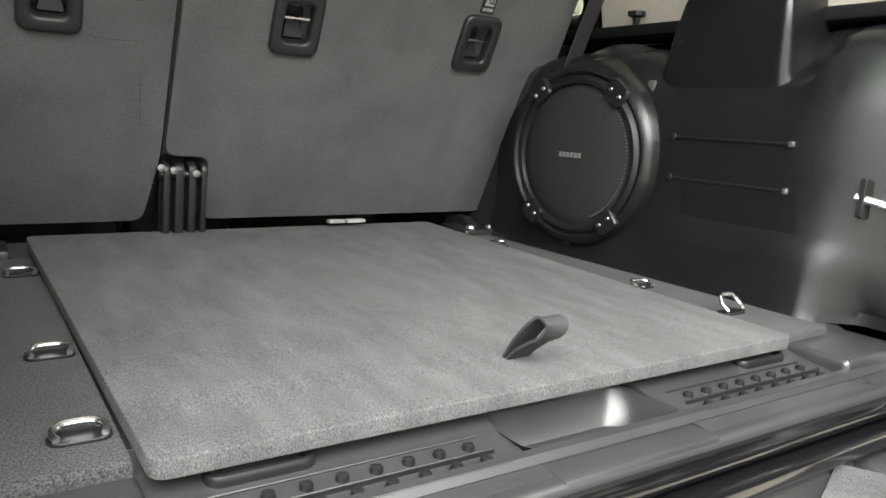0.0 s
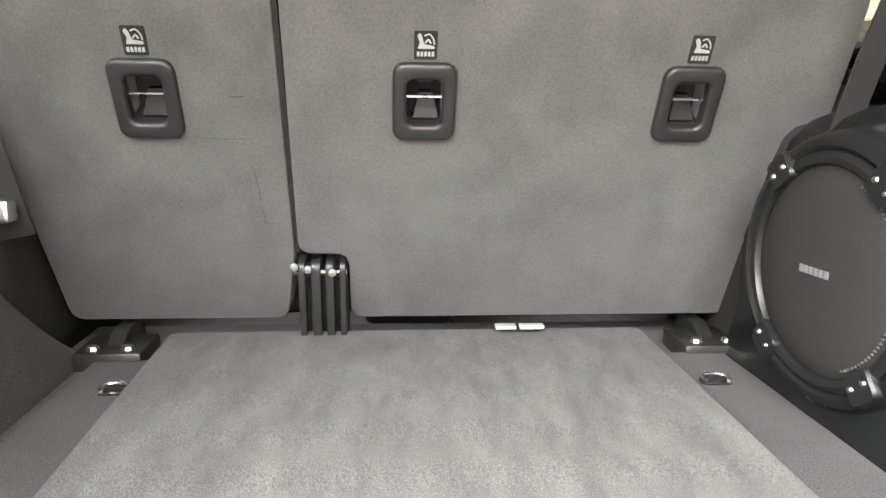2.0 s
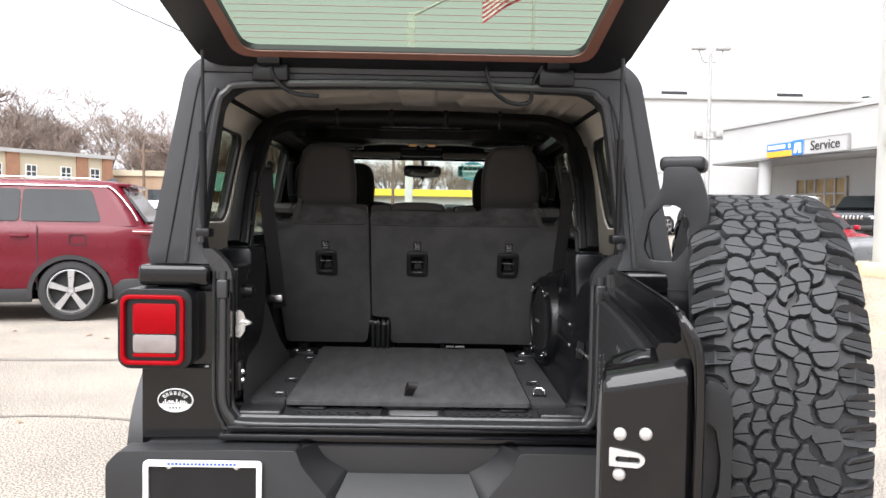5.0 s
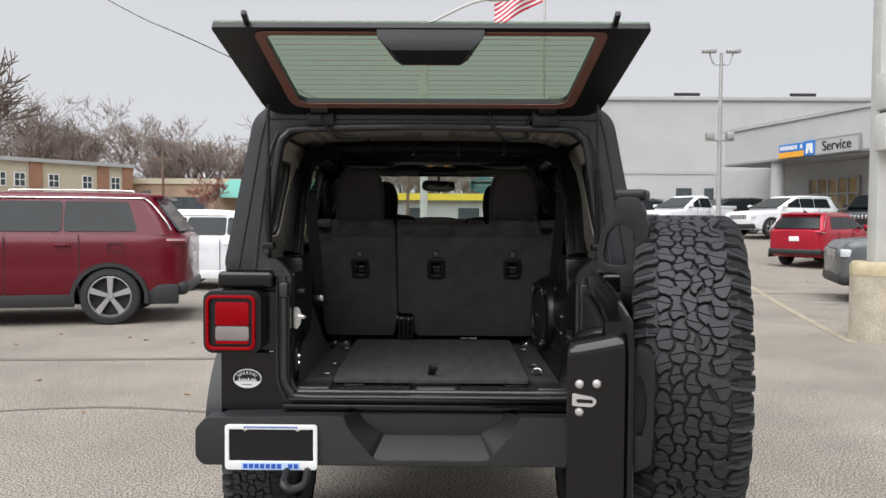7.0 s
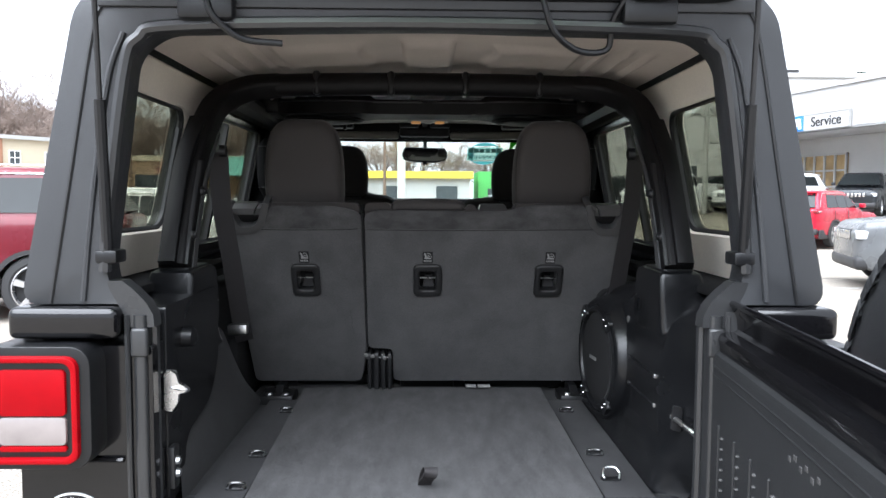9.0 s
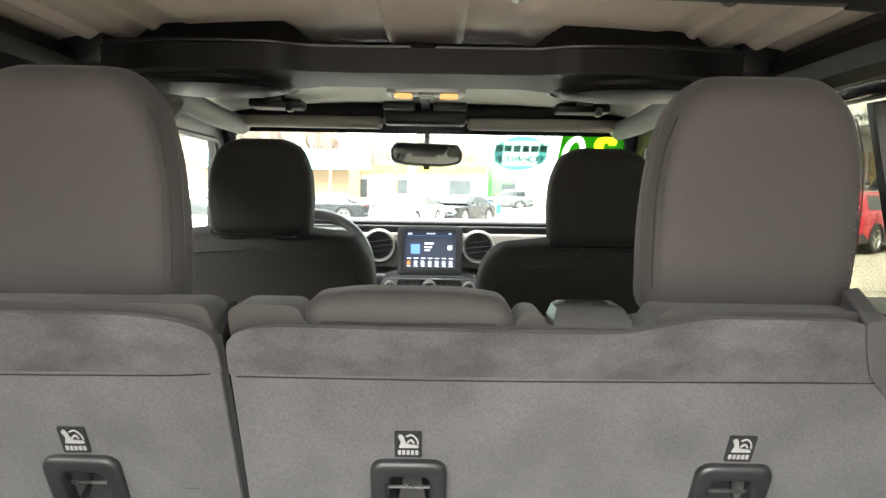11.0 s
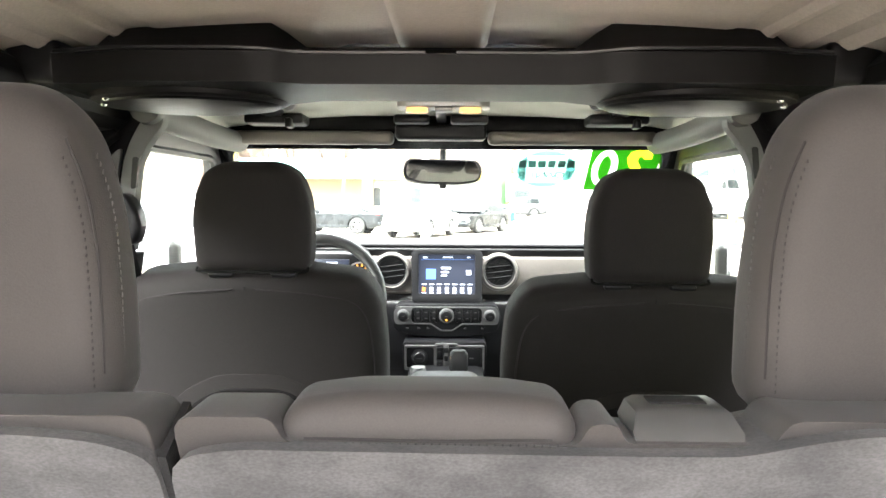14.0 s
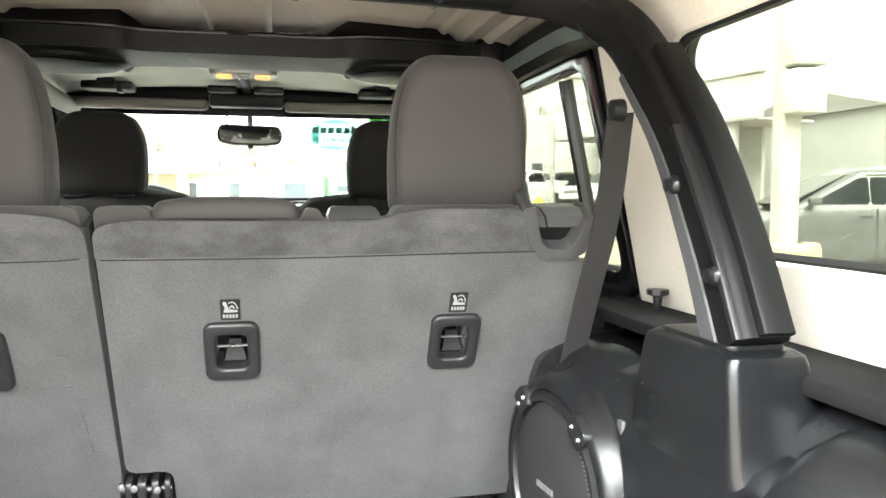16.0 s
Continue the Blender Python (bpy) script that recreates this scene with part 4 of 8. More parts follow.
part("wiper_motor_cover", loft([[LG @ Vector(p) for p in q] for q in (
    [(-0.165, 0.452, -0.004), (0.165, 0.452, -0.004), (0.125, 0.335, -0.004), (-0.125, 0.335, -0.004)],
    [(-0.160, 0.448, -0.05), (0.160, 0.448, -0.05), (0.115, 0.34, -0.05), (-0.115, 0.34, -0.05)],
    [(-0.12, 0.43, -0.085), (0.12, 0.43, -0.085), (0.09, 0.36, -0.085), (-0.09, 0.36, -0.085)])]), PLASTIC_DULL, lift, "dull black wiper motor cover")
part("wiper_arm", box(0.10, 0.42, 0.40, 0.415, 0.008, 0.02, 0.003, m=LG), PLASTIC, lift)
for s in (-1, 1):
    part("glass_guide", box(s * 0.555 - 0.008, s * 0.555 + 0.008, 0.44, 0.50, -0.012, 0.006, 0.003, m=LG), PLASTIC, lift)
    hinge = part("glass_hinge", box(s * 0.40 - 0.05, s * 0.40 + 0.05, 0.238, 0.27, 1.765, 1.812, 0.008, m=None), PLASTIC, lift)
    part("hinge_knuckle", tube([(s * 0.40 - 0.03, 0.235, 1.825), (s * 0.40, 0.235, 1.825), (s * 0.40 + 0.03, 0.235, 1.825)], 0.022, 10), PLASTIC, hinge)
    top, low = LG @ Vector((s * 0.568, 0.085, -0.035)), Vector((s * 0.590, 0.262, 1.345))
    strut = part("gas_strut", tube([low, low.lerp(top, 0.5), low.lerp(top, 0.56)], 0.010, 10, smooth=False), PLASTIC, suv, "slim black gas strut")
    part("strut_rod", tube([low.lerp(top, 0.55), top], 0.005, 8, smooth=False), DARKSTEEL, strut)
    part("strut_foot", box(s * 0.590 - 0.02, s * 0.590 + 0.02, 0.25, 0.30, 1.325, 1.35, 0.005), PLASTIC, strut)
part("washer_hose", tube([(0.20, 0.245, 1.835), (0.205, 0.225, 1.79), (0.225, 0.235, 1.745), (0.275, 0.27, 1.72), (0.33, 0.28, 1.725), (0.335, 0.26, 1.77), (0.36, 0.24, 1.82)], 0.006, 8), PLASTIC, lift, "thin black hose hanging from the glass")
part("heater_lead", tube([(-0.40, 0.24, 1.82), (-0.385, 0.235, 1.77), (-0.34, 0.26, 1.735), (-0.27, 0.28, 1.73)], 0.006, 8), PLASTIC, lift)
b = bmesh.new()
box(-0.60, 0.60, 0.262, 0.275, 1.79, 1.835, 0.005, 2, b)
part("rear_header", b, HARDTOP, hardtop)
for s in (-1, 1):
    part("pillar_seam", tube([(s * 0.700, 0.2695, 1.25), (s * 0.655, 0.2695, 1.50), (s * 0.612, 0.2695, 1.74), (s * 0.590, 0.2695, 1.80)], 0.0035, 6), SEAL, hardtop)
    part("pillar_rib", tube([(s * 0.640, 0.2685, 1.255), (s * 0.618, 0.2685, 1.45), (s * 0.585, 0.2685, 1.66), (s * 0.555, 0.2685, 1.745)], 0.006, 8), HARDTOP, hardtop)
part("header_seal", tube([(-0.596, 0.262, 1.31), (-0.585, 0.262, 1.45), (-0.552, 0.262, 1.68), (-0.525, 0.262, 1.735), (-0.45, 0.262, 1.757), (0, 0.262, 1.766), (0.45, 0.262, 1.757), (0.525, 0.262, 1.735), (0.552, 0.262, 1.68), (0.585, 0.262, 1.45), (0.596, 0.262, 1.31)], 0.012, 8), JAMB, hardtop)

# ---- load floor ----
load_floor = solid("load_floor", box(-0.56, 0.56, 0.40, 1.36, 0.795, 0.815, 0.004), CARPET_SIDE, "dark carpeted load floor of the vehicle", "floor", kind="structure")
mat = thing("cargo_mat", (0, 0.75, 0.825), "raised dark grey carpet cargo board with pull strap", "cargo mat")
mo = rounded([(-0.372, 0.357), (0.362, 0.357), (0.357, 1.19), (-0.385, 1.19)], 0.015)
lean = axes((0, 0, 0.8215), (1, 0, 0), (0, 1, 0.020), (0, 0, 1))
part("mat_board", plate(mo, [], "z", -0.006, 0.009, 0.006, 4, m=lean), CARPET, mat)
part("pull_strap", tube([(-0.006, 0.428, 0.839), (-0.004, 0.418, 0.850), (0.0, 0.405, 0.861), (0.004, 0.392, 0.870), (0.008, 0.388, 0.882), (0.006, 0.400, 0.887), (0.0, 0.412, 0.874), (-0.004, 0.424, 0.856), (-0.006, 0.433, 0.839)], 0, flat=(0.028, 0.003, (1, 0, 0))), BELT, mat, "black webbing pull loop")
for s, x0, x1, ys3 in ((-1, -0.48, -0.378, (1.0, 0.63, 0.43)), (1, 0.368, 0.475, (1.0, 0.635, 0.475))):
    strip = solid("floor_strip", box(x0, x1, 0.378, 1.13, 0.814, 0.832, 0.004), CARPET_SIDE, "dark carpet strip beside the cargo board", "floor strip", "floor strips")
    for k, y in enumerate(ys3):
        ring = thing("tie_down_ring", (s * 0.405, y, 0.836), "bright steel tie-down ring set in the carpet strip", "tie-down ring", "tie-down rings")
        part("ring_plate", plate(rrect(s * 0.405 - 0.022, s * 0.405 + 0.022, y - 0.011, y + 0.011, 0.010), [], "z", 0.8315, 0.8345, 0.001), PLASTIC, ring)
        up = 0.018 if (s > 0 and k == 2) else 0.004
        c = s * 0.405
        part("ring", tube([(c - 0.016, y - 0.007, 0.8365), (c - 0.018, y + 0.003, 0.8365 + up * 0.5), (c - 0.010, y + 0.011, 0.8365 + up), (c + 0.010, y + 0.011, 0.8365 + up), (c + 0.018, y + 0.003, 0.8365 + up * 0.5), (c + 0.016, y - 0.007, 0.8365)], 0.0028, 8), STEEL, ring)

# ---- sill plate ----
sill = thing("sill_plate", (0, 0.33, 0.80), "black moulded plastic scuff plate with a grab recess", "sill plate")
def slab(x0, x1, m0, m1):
    """A strip of the sill's moulded section from x0 to x1."""
    sec = [(0.262, 0.786), (0.268, 0.796), (0.285, 0.800), (0.345, 0.806), (0.375, 0.812), (0.400, 0.826), (0.410, 0.826), (0.410, 0.786)]
    return loft([[(x, y, z) for y, z in sec] for x in (x0, x1)])


body = slab(-0.50, -0.085, 0, 0)
add(body, slab(0.105, 0.53, 0, 0))
add(body, box(-0.0853, 0.1053, 0.262, 0.300, 0.786, 0.800, 0.004))
add(body, box(-0.0853, 0.1053, 0.388, 0.410, 0.786, 0.826, 0.003))
part("sill_body", body, SILLP, sill)
well = loft([[(x + 0.010, y + 0.344, z) for x, y in rrect(-w, w, -d, d, 0.025, 6)] for w, d, z in ((0.097, 0.046, 0.8075), (0.094, 0.044, 0.804), (0.088, 0.038, 0.782), (0.080, 0.030, 0.772), (0.02, 0.01, 0.770))], caps=False)
part("grab_recess", well, SILLP, sill, "rounded grab recess in the sill")
for x0, x1 in ((-0.345, -0.110), (0.130, 0.365)):
    for y in (0.296, 0.322, 0.348):
        part("tread_rib", box(x0, x1, y, y + 0.0022, 0.799, 0.8085, 0.0008, 1), PLASTIC, sill)
    for i in range(8):
        for j in range(2):
            part("tread_stud", turned([(0.0, 0.799), (0.0062, 0.799), (0.0048, 0.8095), (0, 0.8105)], Matrix.Translation((x0 + 0.018 + i * 0.0285, 0.310 + j * 0.0255, 0)), 10), PLASTIC, sill)
    xm = x0 + 0.14 if x0 > 0 else x0 + 0.01
    part("slot_ring", plate(rrect(xm, xm + 0.085, 0.356, 0.384, 0.012), [rrect(xm + 0.008, xm + 0.077, 0.362, 0.378, 0.007)], "z", 0.806, 0.8175, 0.003, 2), PLASTIC, sill)
    part("clip_tab", box(x1 - 0.24 if x0 > 0 else x1 - 0.06, x1 - 0.20 if x0 > 0 else x1 - 0.02, 0.372, 0.396, 0.812, 0.824, 0.004, 2), PLASTIC, sill)
for x0, x1 in ((-0.50, -0.375), (0.385, 0.53)):
    part("corner_cover", box(x0, x1, 0.30, 0.42, 0.795, 0.820, 0.008, 3), SILLP, sill)

# ---- rear bench ----
E2, EN = Vector((0, -0.4472, 0.8944)), Vector((0, -0.8944, -0.4472))
SEAT = axes((0, 1.2125, 0.870), (1, 0, 0), E2, EN)
SHEAR = axes((0, 1.2125, 0.870), (1, 0, 0), E2, (0, -1, 0))


def rear_seat(name, outline, label, hr_x, latches, notch, s):
    seat = thing(name, (sum(p[0] for p in outline) / len(outline), 1.2, 0.82), label, "car seat", "rear seats")
    pockets = [rrect(lx - 0.024, lx + 0.024, 0.347, 0.415, 0.008, 3) for lx in latches]
    back = part("seatback", plate(rounded(outline, 0.022), pockets, "z", -0.09, 0.0, 0.012, 3, m=SHEAR), SEATBACK, seat, "charcoal carpeted seatback")
    x0, x1 = min(p[0] for p in outline), max(p[0] for p in outline)
    x0, x1 = (x0 + 0.006, x1 - 0.105) if s > 0 else (x0 + 0.105, x1 - 0.006)
    o = [(x0, 0.46), (x1, 0.46), (x1, 0.632)]
    if notch:
        o += [(0.245, 0.632), (0.238, 0.610), (0.136, 0.610), (0.130, 0.628), (0.110, 0.628), (0.104, 0.608), (-0.100, 0.608), (-0.106, 0.632)]
    o += [(x0, 0.632)]
    part("cushion_cover", bevel(plate(rounded(o, 0.018), [], "z", -0.080, -0.016, m=SHEAR), 0.022, 5, 50), CLOTH, seat, "brown-grey cloth upholstery")
    top = [(x, v + 0.0015) for x, v in outline if v > 0.56]
    flap = [(max(p[0] for p in top) + 0.0015, 0.5505)] + sorted(top, key=lambda p: -p[0]) + [(min(p[0] for p in top) - 0.0015, 0.5505)]
    part("seatback_flap", plate(rounded(flap, (0.002,) + (0.02,) * len(top) + (0.002,), 3), [], "z", -0.088, 0.0014, 0.011, 3, m=SHEAR), SEATBACK_TOP, seat, "darker brushed fold along the top")
    part("fold_seam", tube([SEAT @ Vector((min(p[0] for p in outline) + (0.01 if s > 0 else 0.09), 0.547, 0.0)), SEAT @ Vector(((x0 + x1) / 2 - 0.08, 0.5455, 0.0)), SEAT @ Vector(((x0 + x1) / 2 + 0.08, 0.547, 0.0)), SEAT @ Vector((max(p[0] for p in outline) - (0.09 if s > 0 else 0.01), 0.550, 0.0))], 0.0010, 6), CLOTH_DARK, back)
    for hx in hr_x:
        H = axes((hx, 1.052, 1.432), (1, 0, 0), Vector((0, -0.12, 1)).normalized(), Vector((1, 0, 0)).cross(Vector((0, -0.12, 1)).normalized()))
        outline_h = [(-0.110, -0.016), (0.110, -0.016), (0.113, 0.08), (0.108, 0.15), (0.094, 0.208), (0.060, 0.240), (-0.060, 0.240), (-0.094, 0.208), (-0.108, 0.15), (-0.113, 0.08)]
        hr = part("headrest", pillow(rounded(outline_h, 0.026, 5), -0.032, 0.052, 0.032, H), CLOTH, seat, "brown-grey stitched headrest")

        def rim(v, a):
            """The point of the headrest's rim at height v, turned a degrees from its side to its back."""
            half = 0.110 + 0.003 * min(1, v / 0.08) - 0.020 * max(0, (v - 0.12) / 0.09) ** 2
            return half - 0.032 * (1 - math.cos(radians(a))), v, 0.052 - 0.032 + 0.032 * math.sin(radians(a))

        for q in (-1, 1):
            seam = [rim(v, 40) for v in (0.022, 0.07, 0.12, 0.165, 0.200)]
            part("headrest_seam", tube([H @ Vector((q * x, v, w)) for x, v, w in seam], 0.0010, 5), THREAD, hr)
            for k in range(30):
                x, v, w = rim(0.014 + 0.172 * k / 29, 54)
                part("stitch", box(-0.0004, 0.0004, -0.0006, 0.0006, -0.0013, 0.0013, m=Matrix.Translation(H @ Vector((q * x, v, w)))), THREAD, hr)
                x, v, w = rim(0.014 + 0.172 * k / 29, 2)
                part("stitch", box(-0.0004, 0.0004, -0.0004, 0.0004, -0.0016, 0.0016, m=Matrix.Translation(H @ Vector((q * x, v, w)))), THREAD_PALE, hr, "pale edge stitch")
            # Dark tube painting the contact shade below the headrest.
            part("base_shade_line", tube([H @ Vector((q * x, v, w)) for x, v, w in ((0.0, -0.0135, 0.040), (0.07, -0.0135, 0.040), (0.096, -0.012, 0.036), (0.106, -0.006, 0.026))], 0.0016, 5), CLOTH_DARK, hr)
            part("headrest_post", tube([(hx + q * 0.05, 1.06, 1.40), (hx + q * 0.05, 1.06, 1.45)], 0.007, 8, smooth=False), STEEL, seat)
    for lx in latches:
        frame_ring = part("tether_frame", plate(rrect(lx - 0.0415, lx + 0.0415, 0.326, 0.435, 0.016), [rrect(lx - 0.0232, lx + 0.0232, 0.3480, 0.4140, 0.010)], "z", -0.014, 0.009, 0.005, 3, m=SEAT), FRAME_P, seat, "black plastic child-seat tether surround")
        cup = loft([[SEAT @ Vector((lx + a, v, w)) for a, v in rrect(-0.0245, 0.0245, 0.3465, 0.4155, 0.008, 3)] for w in (-0.004, -0.040)], caps=False)
        cup.faces.new([v for v in cup.verts][-16:])
        part("tether_pocket", cup, CLOTH_DARK, seat)
        part("tether_bar", tube([SEAT @ Vector((lx - 0.0245, 0.385, -0.006)), SEAT @ Vector((lx + 0.0245, 0.385, -0.006))], 0.0020, 6, smooth=False), STEEL, seat)
        part("tether_shelf", loft([[SEAT @ Vector((lx + 0.003 + a, v, w)) for a, v, w in q] for q in ([(-0.009, 0.380, -0.039), (0.009, 0.380, -0.039), (0.009, 0.380, -0.030), (-0.009, 0.380, -0.030)], [(-0.017, 0.351, -0.030), (0.017, 0.351, -0.030), (0.017, 0.351, -0.012), (-0.017, 0.351, -0.012)])]), SHELF_P, seat)
        part("tether_hook", box(lx - 0.010, lx + 0.011, 0.397, 0.412, -0.039, -0.022, 0.002, 1, m=SEAT), FRAME_P, seat)
        tag = part("tether_tag", plate(rrect(lx - 0.0145, lx + 0.0145, 0.439, 0.476, 0.002), [], "z", 0.0, 0.0016, m=SEAT), CLOTH_DARK, seat, "small woven tag with a white child-seat sign")
        b = plate(rounded([(lx - 0.010, 0.4535), (lx + 0.011, 0.4535), (lx + 0.0105, 0.457), (lx - 0.002, 0.459), (lx - 0.005, 0.470), (lx - 0.008, 0.4735), (lx - 0.011, 0.470), (lx - 0.0075, 0.462)], 0.0015), [], "z", 0.0016, 0.0024, m=SEAT)
        tube([SEAT @ Vector((lx + a, v, 0.002)) for a, v in ((-0.002, 0.470), (0.004, 0.472), (0.009, 0.466), (0.0105, 0.459))], 0.0010, 5, bm=b)
        tube([SEAT @ Vector((lx + a, v, 0.002)) for a, v in ((-0.001, 0.461), (0.003, 0.465), (0.006, 0.4605))], 0.0012, 5, bm=b)
        for k in range(5):
            box(lx - 0.011 + k * 0.0046, lx - 0.0078 + k * 0.0046, 0.4435, 0.4495, 0.0016, 0.0024, bm=b, m=SEAT)
        part("tag_sign", b, TAG_WHITE, tag)
    b = plate(rounded([(0.434, 0.628), (0.442, 0.600), (0.456, 0.563), (0.481, 0.536), (0.532, 0.534), (0.552, 0.552), (0.557, 0.590), (0.556, 0.612), (0.540, 0.612), (0.536, 0.586), (0.526, 0.560), (0.518, 0.555), (0.490, 0.556), (0.475, 0.567), (0.464, 0.596), (0.452, 0.632)], 0.005), [], "z", -0.05, 0.005, 0.004, 3, m=SEAT)
    part("release_bezel", b if s > 0 else mirrored(b), CAP_P, seat, "grey plastic bezel of the seat release")
    b = box(0.450, 0.553, 0.545, 0.610, -0.085, -0.030, 0.004, 2, m=SHEAR)
    part("release_recess", b if s > 0 else mirrored(b), PLASTIC, seat)
    b = bevel(loft([[SHEAR @ Vector((x, v, w)) for x, w in ((x0, -0.125), (x1, -0.125), (x1, w1), (x0, w1))] for x0, x1, v, w1 in ((0.484, 0.535, 0.593, -0.006), (0.478, 0.539, 0.612, -0.008), (0.470, 0.536, 0.628, -0.022), (0.462, 0.528, 0.634, -0.050))]), 0.006, 3, 20)
    cap = part("release_lever", b if s > 0 else mirrored(b), CAP_P, seat, "dark grey plastic release cap")
    b = bevel(loft([[SHEAR @ Vector((x, v, w)) for x, w in ((x0, -0.125), (x1, -0.125), (x1, w1), (x0, w1))] for x0, x1, v, w1 in ((0.464, 0.481, 0.593, -0.008), (0.457, 0.475, 0.612, -0.010), (0.449, 0.467, 0.628, -0.024), (0.444, 0.459, 0.633, -0.050))]), 0.004, 2, 20)
    part("lever_pad", b if s > 0 else mirrored(b), CAP_P, cap)
    if s < 0:
        for k, pts in enumerate((((-0.305, 0.325), (-0.27, 0.3225), (-0.228, 0.3235)), ((-0.231, 0.280), (-0.228, 0.245), (-0.226, 0.222)), ((-0.2265, 0.212), (-0.225, 0.200), (-0.224, 0.186)), ((-0.25, 0.385), (-0.24, 0.384), (-0.231, 0.385)))):
            part("crease" if k == 0 else "scuff_mark", tube([SEAT @ Vector((x, v, -0.0002)) for x, v in pts], 0.0006 if k == 0 else 0.0008, 5), CREASE, back)
    else:
        for pts in (((-0.165, 0.36), (-0.13, 0.357), (-0.10, 0.358)), ((0.10, 0.238), (0.17, 0.235), (0.24, 0.239)), ((0.40, 0.30), (0.45, 0.29), (0.49, 0.272)), ((0.41, 0.27), (0.45, 0.262), (0.48, 0.248))):
            part("crease", tube([SEAT @ Vector((x, v, -0.0003)) for x, v in pts], 0.0005, 5), CREASE, back)
    # Added dark strip that stands for the shade in the gap between seatbacks.
    if s < 0:
        part("gap_shade_strip", box(-0.1855, -0.1795, 0.13, 0.597, -0.06, -0.004, m=SEAT), CLOTH_DARK, seat)
    return seat


rear_seat("bench_section", [(-0.540, 0.0), (-0.207, 0.0), (-0.188, 0.129), (-0.186, 0.598), (-0.222, 0.614), (-0.273, 0.620), (-0.44, 0.620), (-0.462, 0.562), (-0.478, 0.545), (-0.553, 0.540), (-0.556, 0.33)], "narrow charcoal rear seatback standing upright", (-0.352,), (-0.353,), False, -1)
rear_seat("bench_section", [(-0.107, 0.0), (0.512, 0.0), (0.560, 0.35), (0.553, 0.540), (0.478, 0.545), (0.462, 0.562), (0.44, 0.624), (0.289, 0.625), (0.248, 0.616), (0.212, 0.605), (0.096, 0.605), (-0.133, 0.608), (-0.176, 0.598), (-0.181, 0.129), (-0.107, 0.129)], "wide charcoal rear seatback standing upright", (0.356,), (0.0, 0.353), True, 1)

